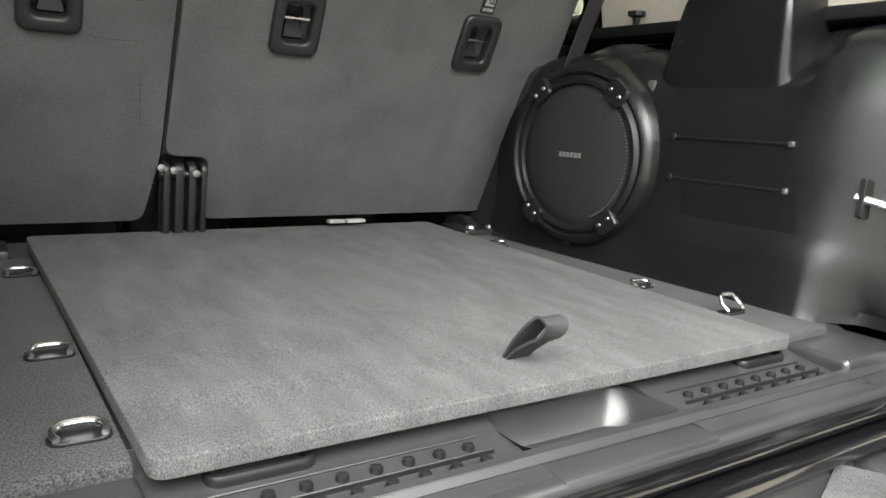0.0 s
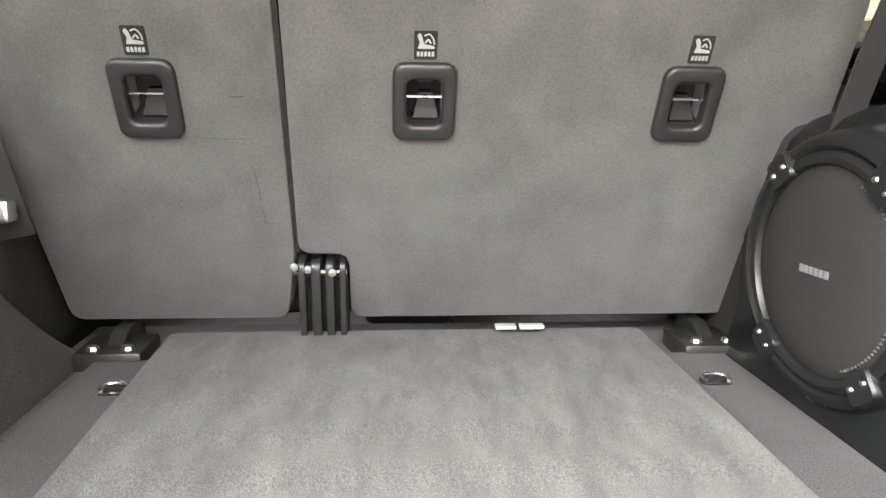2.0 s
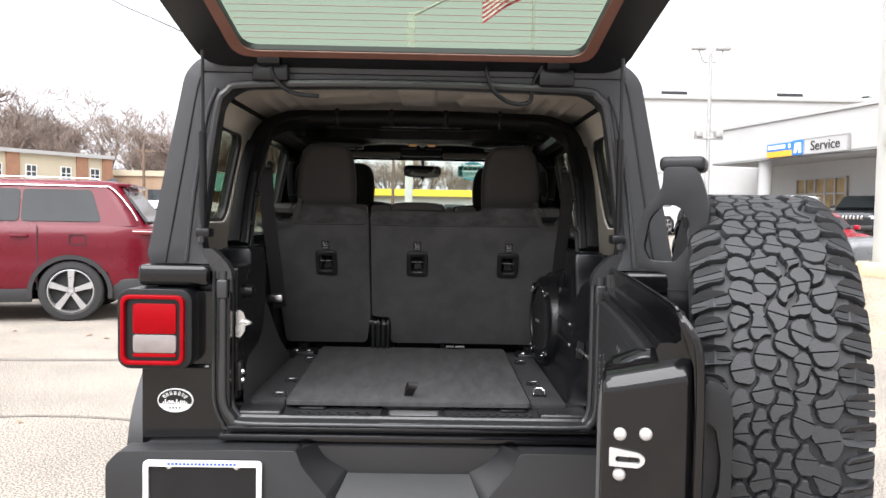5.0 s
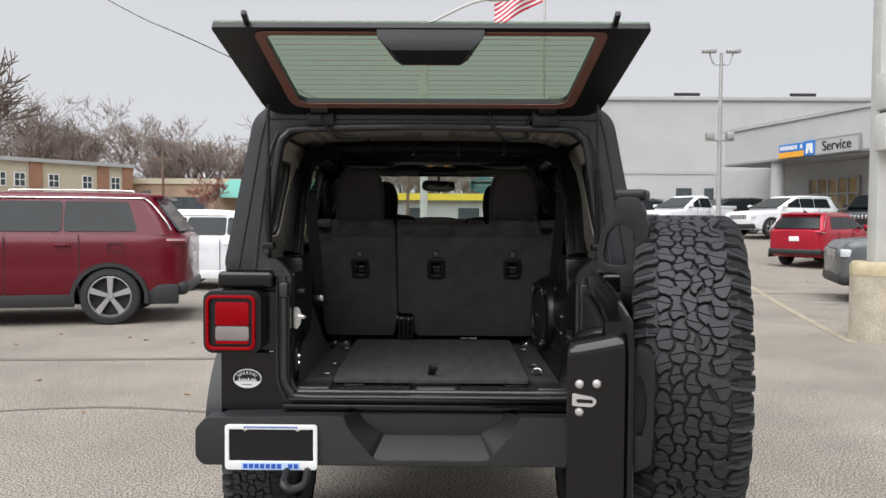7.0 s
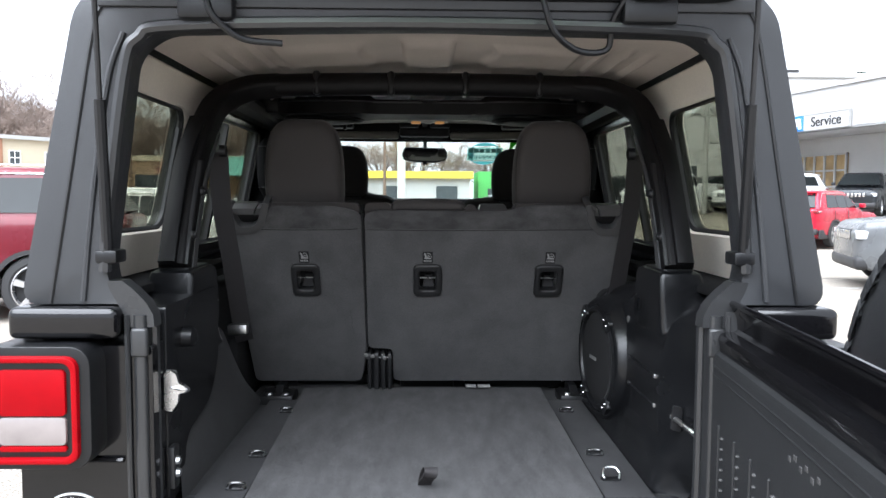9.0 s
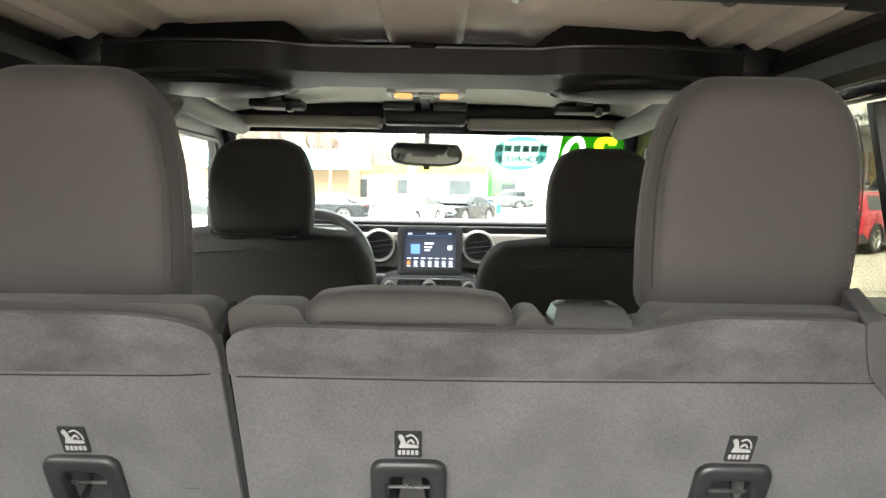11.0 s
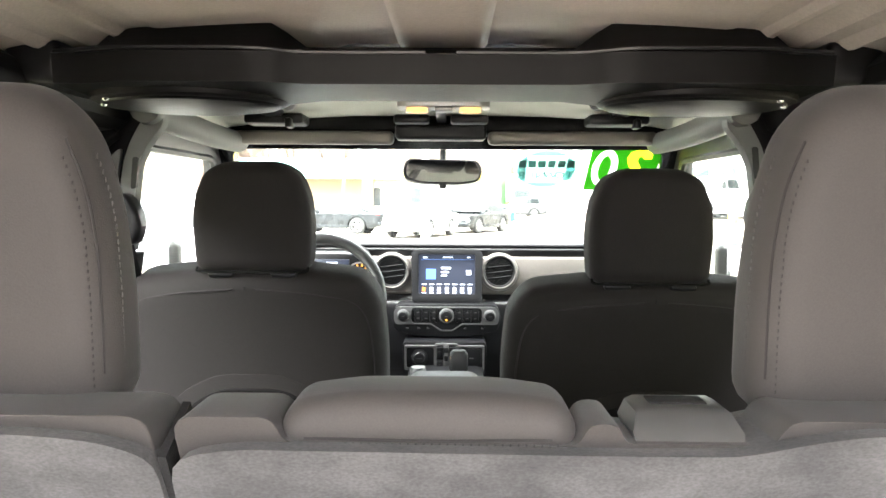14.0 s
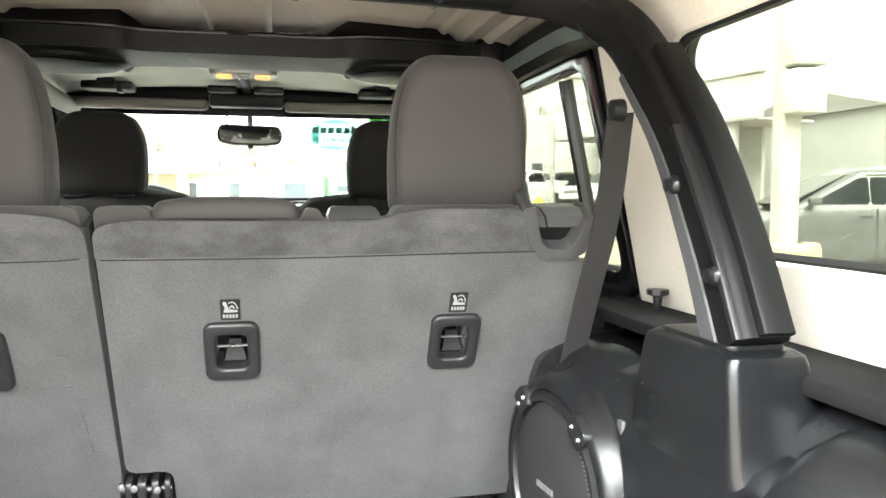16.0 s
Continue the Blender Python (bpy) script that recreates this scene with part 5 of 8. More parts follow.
# ---- sides of the load space ----
for s in (-1, 1):
    tag = "black plastic side trim of the load space" if s > 0 else "black plastic corner trim with latch striker"
    trim = thing("side_trim", (s * 0.55, 0.6, 0.80), tag, "trim panel", "side trims")
    if s > 0:
        rows = []
        for i in range(58):
            y = 0.336 + i * (1.14 - 0.336) / 57
            flare = max(0.0, (0.475 - y) / 0.14) ** 1.6
            over = step(y, 0.70, 0.80) * (1 - step(y, 1.02, 1.14))
            xw = 0.498 + 0.048 * flare - 0.012 * over
            pocket = step(y, 0.36, 0.43) * (1 - step(y, 0.66, 0.76))
            top = 1.185 + 0.030 * over + 0.048 * step(0.49 - y, 0, 0.05)
            xb = 0.474 + 0.07 * step(0.43 - y, 0, 0.06)
            rows.append([(xb, y, 0.826), (xb + 0.006, y, 0.842), (xw - 0.004 - 0.012 * pocket, y, 0.885), (xw - 0.012 * pocket, y, 0.925), (xw - 0.001, y, 0.940), (xw, y, 1.02), (xw + 0.002, y, 1.075),
                         (xw + 0.008, y, 1.112), (xw + 0.022, y, top - 0.045), (xw + 0.046, y, top - 0.020), (xw + 0.085, y, top - 0.005), (xw + 0.13, y, top), (0.715, y, top), (0.715, y, 0.826)])
        part("trim_wall", loft(rows), TRIM_P, trim)
        part("rear_hump", loft([[(x, y, z) for x, y in rrect(0.632 - w, 0.735, 0.342, 0.342 + d, 0.035, 4)] for w, d, z in ((0.060, 0.225, 1.15), (0.040, 0.205, 1.20), (0.024, 0.190, 1.225), (0.0, 0.165, 1.236))]), TRIM_P, trim)
        part("trim_vent", box(0.5085, 0.516, 0.742, 0.758, 1.128, 1.152, 0.003), GUIDE_P, trim)
        for z in (1.062, 0.997):
            part("trim_groove", tube([(0.4985, 0.685, z), (0.4975, 0.58, z), (0.4985, 0.485, z)], 0.0022, 6), PLASTIC, trim)
            part("trim_clip", box(0.494, 0.502, 0.474, 0.482, z - 0.004, z + 0.004, 0.002), STEEL, trim, "bright trim clip")
            part("trim_plug", turned([(0.0, 0.004), (0.005, 0.003), (0.006, 0.0)], axes((0.4975, 0.681, z), (0, 1, 0), (0, 0, 1), (-1, 0, 0)), 10), PLASTIC, trim)
    else:
        p = rounded([(0.335, 0.84), (0.42, 0.84), (0.45, 0.945), (0.63, 0.975), (0.695, 1.06), (0.70, 1.235), (0.335, 1.235)], (0.01, 0.02, 0.04, 0.06, 0.04, 0.03, 0.01))
        part("trim_wall", plate(p, [], "x", -0.70, -0.512, 0.012, 3), TRIM_P, trim)
        part("trim_boss", turned([(0.0, 0.0), (0.022, 0.0), (0.020, 0.022), (0.008, 0.03), (0.0, 0.03)], axes((-0.514, 0.44, 1.155), (0, 1, 0), (0, 0, 1), (1, 0, 0)), 16), PLASTIC, trim)
        for z in (0.90, 0.925):
            part("hinge_bolt", turned([(0.0, 0.0), (0.010, 0.0), (0.008, 0.008), (0.0, 0.009)], axes((-0.500, 0.345, z), (0, 1, 0), (0, 0, 1), (1, 0, 0)), 8), STEEL, trim)
        part("hinge_plate", box(-0.512, -0.499, 0.33, 0.362, 0.87, 0.955, 0.003), DARKSTEEL, trim)
        st = part("striker_plate", plate(rounded([(0.322, 1.040), (0.330, 1.030), (0.350, 1.036), (0.356, 1.07), (0.350, 1.106), (0.330, 1.110), (0.322, 1.095)], 0.006), [], "x", -0.512, -0.498, 0.004, 2), SILVER, trim, "bright steel latch striker")
        part("striker_face", plate(rounded([(-0.512, 1.034), (-0.498, 1.030), (-0.486, 1.048), (-0.484, 1.066), (-0.470, 1.070), (-0.470, 1.080), (-0.484, 1.086), (-0.488, 1.104), (-0.500, 1.112), (-0.512, 1.106)], 0.004), [], "y", 0.316, 0.326, 0.002), STEEL, st)
        part("striker_bar", tube([(-0.503, 0.322, 1.080), (-0.480, 0.320, 1.076), (-0.470, 0.324, 1.073), (-0.480, 0.329, 1.070), (-0.503, 0.330, 1.066)], 0.006, 8), STEEL, st)
    cov = thing("bar_foot_cover", (s * 0.54, 0.57, 1.13), "moulded black plastic cover at the foot of the roll bar", "trim cover", "foot covers")
    rings = []
    for cx, hx, y0, y1, z, r in ((0.615, 0.100, 0.468, 0.790, 1.085, 0.05), (0.605, 0.086, 0.486, 0.772, 1.108, 0.045), (0.593, 0.072, 0.502, 0.755, 1.135, 0.034), (0.580, 0.062, 0.514, 0.745, 1.160, 0.018),
                                 (0.571, 0.055, 0.516, 0.726, 1.220, 0.014), (0.565, 0.050, 0.519, 0.706, 1.272, 0.012), (0.565, 0.047, 0.522, 0.702, 1.281, 0.012), (0.565, 0.040, 0.530, 0.694, 1.286, 0.012)):
        rings.append([(x, y, z) for x, y in rrect(s * cx - hx, s * cx + hx, y0, y1, r)])
    part("cover_shell", loft(rings), TRIM_P, cov)
    part("cover_cap", plate(rrect(s * 0.567 - 0.036, s * 0.567 + 0.036, 0.545, 0.688, 0.012), [], "z", 1.284, 1.290, 0.003, 2), PLASTIC, cov)
    part("side_shelf", box(min(s * 0.60, s * 0.738), max(s * 0.60, s * 0.738), 0.345, 1.14, 1.240, 1.262, 0.006), POCKET_P, trim, "dark felt ledge")
    for y in (0.46, 0.95):
        part("lock_knob", turned([(0.0, 1.298), (0.018, 1.298), (0.018, 1.290), (0.008, 1.286), (0.006, 1.267), (0.0, 1.267)], Matrix.Translation((s * 0.672, y, 0)), 10), PLASTIC, trim)

# carpeted wheel housing on the closed side
hump = [(0.40, 0.815), (1.20, 0.815), (1.16, 0.86), (1.06, 0.94), (0.985, 1.01), (0.90, 1.085), (0.80, 1.118), (0.62, 1.125), (0.40, 1.11)]
b = bmesh.new()
n = 12
rings = []
for i in range(n + 1):
    t = i / n
    x = -0.508 - 0.05 * t ** 1.5
    rings.append([(x, p.x, 0.815 + (p.y - 0.815) * t ** 0.85) for p in smooth_path([(q[0], q[1], 0) for q in hump[1:]], 3)])
loft(rings, closed=False, bm=b)
last = [v for v in rings[-1]]
loft([last, [(-0.71, p[1], p[2] + 0.02) for p in last]], closed=False, bm=b)
solid("wheel_housing", b, CARPET_SIDE, "carpet covered wheel housing beside the load floor", "wheel housing", kind="structure")
b = bmesh.new()
box(0.50, 0.70, 1.05, 1.36, 0.815, 1.20, 0.03, 3, b)
box(-0.70, -0.56, 1.05, 1.36, 0.815, 1.20, 0.03, 3, b)
solid("wheel_housing", b, CLOTH_DARK, "dark trim beside the rear seats", "wheel housing", kind="structure")
solid("cabin_floor", box(-0.71, 0.71, 1.30, 3.08, 0.66, 0.69), CARPET, "dark carpeted cabin floor", "floor", kind="structure")
for s in (-1, 1):
    solid("door_trim", box(min(s * 0.66, s * 0.712), max(s * 0.66, s * 0.712), 1.14, 3.05, 0.68, 1.245, 0.012, 3), PLASTIC_DULL, "black plastic inner door trim below the windows", "door trim", kind="structure")

# subwoofer in the side trim
sub = thing("subwoofer", (0.50, 0.87, 0.90), "round black subwoofer with grille and bright screws", "loudspeaker")
SUB = Matrix.Translation((0.456, 0.868, 1.019)) @ Matrix.Rotation(radians(6), 4, "Z") @ axes((0, 0, 0), (0, -1, 0), (0, 0, 1), (-1, 0, 0))
part("enclosure", turned([(0.205, -0.12), (0.190, -0.086), (0.180, -0.074), (0.172, -0.064), (0.168, -0.040), (0.163, -0.012), (0.156, -0.003), (0.147, 0.0), (0.142, -0.004), (0.142, -0.02)], SUB, 56), TRIM_P, sub)
grille = part("grille", turned([(0.0, 0.006), (0.07, 0.005), (0.105, 0.001), (0.122, -0.005), (0.130, -0.012)], SUB, 56), CLOTH_DARK, sub, "dark mesh speaker grille")
part("grille_ring", turned([(0.124, -0.006), (0.127, 0.001), (0.134, 0.002), (0.141, -0.003), (0.143, -0.010)], SUB, 56), PLASTIC, sub)
for k in range(44):
    a = radians(-64 + k * 128 / 43)
    part("rim_hole", turned([(0.0, 0.0005), (0.0016, 0.0), (0.0018, -0.002)], SUB @ Matrix.Translation((0.1165 * math.cos(a), 0.1165 * math.sin(a), -0.0015)), 6), GUIDE_P, grille)
for k, a in enumerate((51.5, 128.5, 231.5, 308.5)):
    R = SUB @ Matrix.Rotation(radians(a), 4, "Z")
    part("screw_lug", loft([[R @ Vector((x, y, z)) for x, y in rrect(0.122, 0.158, -w, w, 0.008, 3)] for w, z in ((0.024, -0.010), (0.022, 0.003), (0.019, 0.006))]), PLASTIC, sub)
    for d in (-0.011, 0.011):
        part("grille_screw", turned([(0.0, 0.0095), (0.0030, 0.009), (0.0042, 0.006), (0.0, 0.004)], R @ Matrix.Translation((0.139, d, 0.0)), 10), STEEL, sub)
b = bmesh.new()
for k in range(6):
    box(-0.026 + k * 0.0088, -0.020 + k * 0.0088, -0.0045, 0.0045, 0.004, 0.0075, 0, bm=b, m=SUB)
part("maker_plate", b, SILVER, sub)

# ---- roll bars ----
cage = thing("roll_cage", (0, 0.95, 1.28), "black padded roll bars arching over the load space", "roll cage")
for s in (-1, 1):
    leg = [(s * 0.567, 0.560, 1.285), (s * 0.570, 0.618, 1.39), (s * 0.574, 0.708, 1.52), (s * 0.566, 0.795, 1.625), (s * 0.545, 0.858, 1.695), (s * 0.48, 0.905, 1.738), (s * 0.40, 0.925, 1.750)]
    part("rear_leg", boxtube(leg, rrect(-0.032, 0.032, -0.035, 0.035, 0.014, 4), (1, 0, 0), taper=(1.0, 0.80)), BARP, cage)
    # Thin strip, paler than the leg, narrowing towards the top.
    part("leg_strip", boxtube([(x - s * 0.0315, y + 0.020, z - 0.012) for x, y, z in leg[:4]], rrect(-0.003, 0.003, -0.015, 0.015, 0.002, 1), (1, 0, 0), taper=(1.0, 0.4)), LEG_STRIP, cage, "paler grey strip along the inner face")
    part("leg_channel", boxtube([(x - s * 0.026, y - 0.022, z + 0.013) for x, y, z in leg[:3]], rrect(-0.010, 0.010, -0.005, 0.005, 0.004, 2), (1, 0, 0)), PLASTIC, cage)
    part("leg_pad", boxtube([(x + s * 0.008, y - 0.031, z + 0.018) for x, y, z in leg[:4]], rrect(-0.020, 0.020, -0.010, 0.010, 0.006, 2), (1, 0, 0)), BARP, cage)
    for x, y, z in ((0.537, 0.580, 1.362), (0.542, 0.678, 1.462)):
        part("leg_bolt", turned([(0.0, 0.0), (0.012, 0.0), (0.011, 0.005), (0.008, 0.008), (0.008, 0.013), (0.0, 0.014)], axes((s * x, y, z), (0, 1, 0), (0, 0, 1), (-s, 0, 0)), 12), PLASTIC, cage)
    part("anchor_bolt", turned([(0.0, 0.0), (0.016, 0.0), (0.014, 0.016), (0.0, 0.02)], axes((s * 0.530, 0.80, 1.565), (0, 1, 0), (0, 0, 1), (-s, 0, 0)), 12), PLASTIC, cage)
    part("side_rail", tube([(s * 0.535, 0.87, 1.705), (s * 0.575, 1.1, 1.735), (s * 0.585, 1.45, 1.738), (s * 0.585, 1.75, 1.735)], 0.040, 10), BARP, cage)
    part("front_rail", tube([(s * 0.508, 1.72, 1.738), (s * 0.518, 1.90, 1.731), (s * 0.535, 2.15, 1.729), (s * 0.550, 2.42, 1.733)], 0.027, 12), TRIM_GREY, cage, "grey-green padded front rail")
    # pillar with grab handle and belt
    dz = 0.0 if s < 0 else 0.022
    seam = [(0.505, 1.745), (0.528, 1.714), (0.546, 1.682), (0.557, 1.651), (0.566, 1.60), (0.575, 1.49), (0.586, 1.35), (0.596, 1.15), (0.60, 0.72)]
    lip = [(0.575, 0.72), (0.566, 1.15), (0.556, 1.35), (0.545, 1.49), (0.538, 1.59), (0.531, 1.642), (0.518, 1.672), (0.502, 1.694), (0.488, 1.71), (0.485, 1.745)]
    flip = lambda q: [(s * x, z) for x, z in q]
    part("centre_pillar", plate(flip(seam[:6] + [(0.575, 1.487), (0.545, 1.487), (0.552, 1.440), (0.578, 1.405), (0.594, 1.380), (0.595, 1.15), (0.595, 0.72), (0.715, 0.72), (0.715, 1.50), (0.68, 1.745)]), [], "y", 1.752, 1.80, 0.008, 3), PILLAR_P, cage, "black centre pillar cover")
    part("pillar_edge", plate(rounded(flip(lip[3:] + seam[:6]), 0.006, 2), [], "y", 1.746, 1.772, 0.010, 4), TRIM_GREY, cage, "pale pillar edge beside the window")
    part("belt_slot", plate(flip(rounded([(0.536, 1.60 + dz), (0.546, 1.60 + dz), (0.541, 1.655 + dz), (0.530, 1.655 + dz)], 0.004)), [], "y", 1.744, 1.752, 0.002), PLASTIC, cage)
    part("handle_surround", plate(flip(rounded([(0.560, 1.672), (0.575, 1.660), (0.607, 1.618), (0.618, 1.50), (0.600, 1.462), (0.580, 1.478), (0.571, 1.60)], 0.010)), [], "y", 1.742, 1.756, 0.005, 3), TRIM_GREY, cage, "pale surround of the grab handle")
    part("handle_recess", plate(flip(rounded([(0.574, 1.628), (0.596, 1.618), (0.607, 1.53), (0.598, 1.494), (0.580, 1.506), (0.573, 1.58)], 0.010)), [], "y", 1.738, 1.745, 0.002), PLASTIC, cage)
    grab = part("grab_handle", boxtube([(s * 0.572, 1.738, 1.700), (s * 0.590, 1.722, 1.678), (s * 0.616, 1.704, 1.635), (s * 0.624, 1.700, 1.56), (s * 0.618, 1.704, 1.49), (s * 0.600, 1.725, 1.448), (s * 0.585, 1.745, 1.430)], rrect(-0.014, 0.014, -0.016, 0.016, 0.008, 3), (0, 1, 0)), PILLAR_P, cage, "black grab handle")
    for z, x in ((1.640, 0.613), (1.487, 0.617)):
        part("handle_joint", box(min(s * (x - 0.019), s * (x + 0.019)), max(s * (x - 0.019), s * (x + 0.019)), 1.684, 1.722, z - 0.0015, z + 0.0015, 0.001, 1), SEAL, grab)
    egg = [(0.528, 1.505), (0.552, 1.500), (0.560, 1.530), (0.561, 1.572), (0.553, 1.594), (0.540, 1.588), (0.524, 1.562), (0.519, 1.532)]
    an = part("belt_anchor", pillow(rounded(flip([(x, z + dz) for x, z in egg]), 0.012), 1.715, 1.758, 0.012, Matrix.Identity(4), "y"), PLASTIC, cage, "dark belt anchor cover")
    part("anchor_ring", tube([(s * 0.568, 1.708, 1.528 + dz), (s * 0.565, 1.703, 1.510 + dz), (s * 0.553, 1.702, 1.504 + dz), (s * 0.546, 1.708, 1.514 + dz)], 0.005, 8), DARKSTEEL, an)
    fb = thing("front_belt", (s * 0.585, 1.87, 0.95), "black front seat belt hanging from the centre pillar", "seat belt", "seat belts")
    part("webbing", tube([(s * 0.562, 1.712, 1.510 + dz), (s * 0.566, 1.785, 1.42), (s * 0.572, 1.90, 1.20)], 0, flat=(0.018, 0.003, (1, 0.3, 0))), BELT_D, fb)
    part("webbing", tube([(s * 0.548, 1.735, 1.512 + dz), (s * 0.550, 1.785, 1.42), (s * 0.556, 1.90, 1.20)], 0, flat=(0.015, 0.003, (1, 0.3, 0))), BELT_D, fb)
    rb = thing("rear_belt", (s * 0.56, 0.9, 1.0), "black rear seat belt running down beside the seatback", "seat belt", "seat belts")
    part("webbing", tube([(s * 0.545, 0.835, 1.565), (s * 0.548, 0.88, 1.42), (s * 0.542, 0.955, 1.25), (s * 0.537, 1.02, 1.09), (s * 0.535, 1.05, 1.03)], 0, flat=(0.050, 0.003, (1, 0.35, 0))), BELT, rb)
    part("belt_tongue", box(s * 0.545 - 0.028, s * 0.545 + 0.028, 1.0, 1.03, 1.055, 1.085, 0.006), STEEL, rb)
part("cross_bar", tube([(-0.41, 0.924, 1.750), (-0.2, 0.93, 1.756), (0, 0.93, 1.757), (0.2, 0.93, 1.756), (0.41, 0.924, 1.750)], 0.031, 12), BARP, cage)
for x in (-0.30, -0.10, 0.10, 0.30):
    part("bar_strap", box(x - 0.010, x + 0.010, 0.897, 0.963, 1.724, 1.789, 0.012, 3), PLASTIC, cage)

# ---- overhead speaker bar ----
bar = thing("speaker_bar", (0, 1.55, 1.72), "black overhead speaker bar with two round grilles", "speaker bar")
rings = []
for i in range(41):
    x = -0.505 + i * 1.01 / 40
    hmp = max(0.0, min(1.0, (abs(x) - 0.175) / 0.05)) * max(0.0, min(1.0, (0.46 - abs(x)) / 0.05))
    hmp = hmp * hmp * (3 - 2 * hmp)
    rings.append([(x, 1.425 - 0.02 * hmp, 1.732), (x, 1.420 - 0.02 * hmp, 1.770), (x, 1.432 - 0.02 * hmp, 1.776), (x, 1.44, 1.782 + 0.034 * hmp), (x, 1.60, 1.79 + 0.02 * hmp), (x, 1.655, 1.775), (x, 1.66, 1.742), (x, 1.56, 1.728 - 0.006 * hmp)])
part("bar_shell", loft(rings), BARP, bar)
for s in (-1, 1):
    part("speaker_grille", turned([(0.0, -0.017), (0.09, -0.016), (0.122, -0.012), (0.126, -0.0085), (0.131, -0.0085), (0.138, -0.005), (0.140, 0.0), (0.140, 0.012)], Matrix.Translation((s * 0.365, 1.545, 1.728)) @ Matrix.Diagonal((1.02, 0.8, 1, 1)), 40), BARP, bar)
    for k in range(3):
        part("grille_screw", turned([(0.0, -0.004), (0.004, -0.003), (0.005, 0.0)], Matrix.Translation((s * 0.365 + s * 0.118 * math.cos(k * 1.1 - 0.3), 1.545 - 0.098 * math.sin(k * 1.1 + 0.4), 1.716)), 8), STEEL, bar)
    part("bar_clip", tube([(s * 0.232, 1.632, 1.742), (s * 0.243, 1.640, 1.730), (s * 0.256, 1.642, 1.735)], 0.007, 8), STEEL, bar)
    part("bar_end", box(min(s * 0.50, s * 0.575), max(s * 0.50, s * 0.575), 1.43, 1.65, 1.735, 1.792, 0.012, 3), PLASTIC, bar)
    part("bar_trim_line", tube([(s * 0.02, 1.419, 1.772), (s * 0.17, 1.419, 1.772), (s * 0.25, 1.399, 1.774), (s * 0.40, 1.399, 1.774), (s * 0.50, 1.419, 1.772)], 0.003, 6), PLASTIC, bar)
dome = thing("dome_lamp", (0, 1.72, 1.74), "lit dome lamp with two warm bulbs behind the speaker bar", "lamp")
part("lamp_bezel", plate(rrect(-0.078, 0.078, 1.69, 1.76, 0.02), [], "z", 1.738, 1.756, 0.005, 2), SILVER, dome)
for x in (-0.045, 0.045):
    part("bulb_lens", plate(rrect(x - 0.018, x + 0.018, 1.705, 1.742, 0.014), [], "z", 1.731, 1.739, 0.003, 2), LAMP, dome, "glowing warm lens")
part("lamp_switch", box(-0.015, 0.015, 1.705, 1.745, 1.732, 1.739, 0.003), SILVER, dome)
part("lamp_base", box(-0.09, 0.09, 1.66, 1.78, 1.754, 1.79, 0.01), PLASTIC, dome)

# ---- windscreen header, visors, mirror ----
head = thing("header_trim", (0, 2.42, 1.72), "grey header trim above the windscreen with two visors", "header trim")
part("header_beam", box(-0.575, 0.575, 2.37, 2.49, 1.752, 1.80, 0.015, 3), BARP, head)
for x0, x1 in ((-0.545, -0.135), (0.105, 0.535)):
    part("sun_visor", box(x0, x1, 2.345, 2.385, 1.724, 1.758, 0.012, 4), DASH_GREY, head, "grey cloth sun visor folded up")
part("centre_trim", box(-0.13, 0.10, 2.33, 2.40, 1.735, 1.775, 0.01, 3), PLASTIC_DULL, head)
for x0, x1 in ((-0.125, -0.04), (0.01, 0.10)):
    part("overhead_module", box(x0, x1, 2.22, 2.27, 1.765, 1.785, 0.006, 2), PLASTIC, head)
part("module_stem", box(-0.025, 0.0, 2.0, 2.36, 1.778, 1.796, 0.004), PLASTIC_DULL, head)
for s in (-1, 1):
    x = s * 0.40
    b = box(x - 0.07, x + 0.07, 2.18, 2.26, 1.758, 1.783, 0.008)
    box(x - 0.022, x + 0.022, 2.16, 2.20, 1.775, 1.812, 0.005, 2, b)
    box(x + 0.03, x + 0.045, 2.16, 2.20, 1.748, 1.77, 0.004, 2, b)
    part("roof_latch", b, PLASTIC, head, "black roof panel latch")
mir = thing("rear_view_mirror", (-0.012, 2.56, 1.63), "black framed rear-view mirror on the windscreen", "mirror")
MM = Matrix.Translation((-0.012, 2.55, 1.664)) @ Matrix.Rotation(radians(-8), 4, "X") @ Matrix.Rotation(radians(7), 4, "Z")
mo2 = rounded([(-0.108, -0.024), (-0.06, -0.035), (0.06, -0.035), (0.108, -0.024), (0.112, 0.01), (0.098, 0.034), (-0.098, 0.034), (-0.112, 0.01)], 0.02)
part("mirror_shell", plate(mo2, [], "y", 0.0, 0.03, 0.01, 3, m=MM), PLASTIC, mir)
part("mirror_face", plate([(u * 0.93, v * 0.88) for u, v in mo2], [], "y", -0.002, 0.003, m=MM), MIRROR, mir)
part("mirror_stem", tube([(-0.012, 2.575, 1.67), (-0.012, 2.58, 1.72), (-0.012, 2.54, 1.765)], 0.009, 8), PLASTIC, mir)
part("mirror_lever", box(-0.022, -0.002, 2.55, 2.565, 1.615, 1.632, 0.003), PLASTIC, mir)


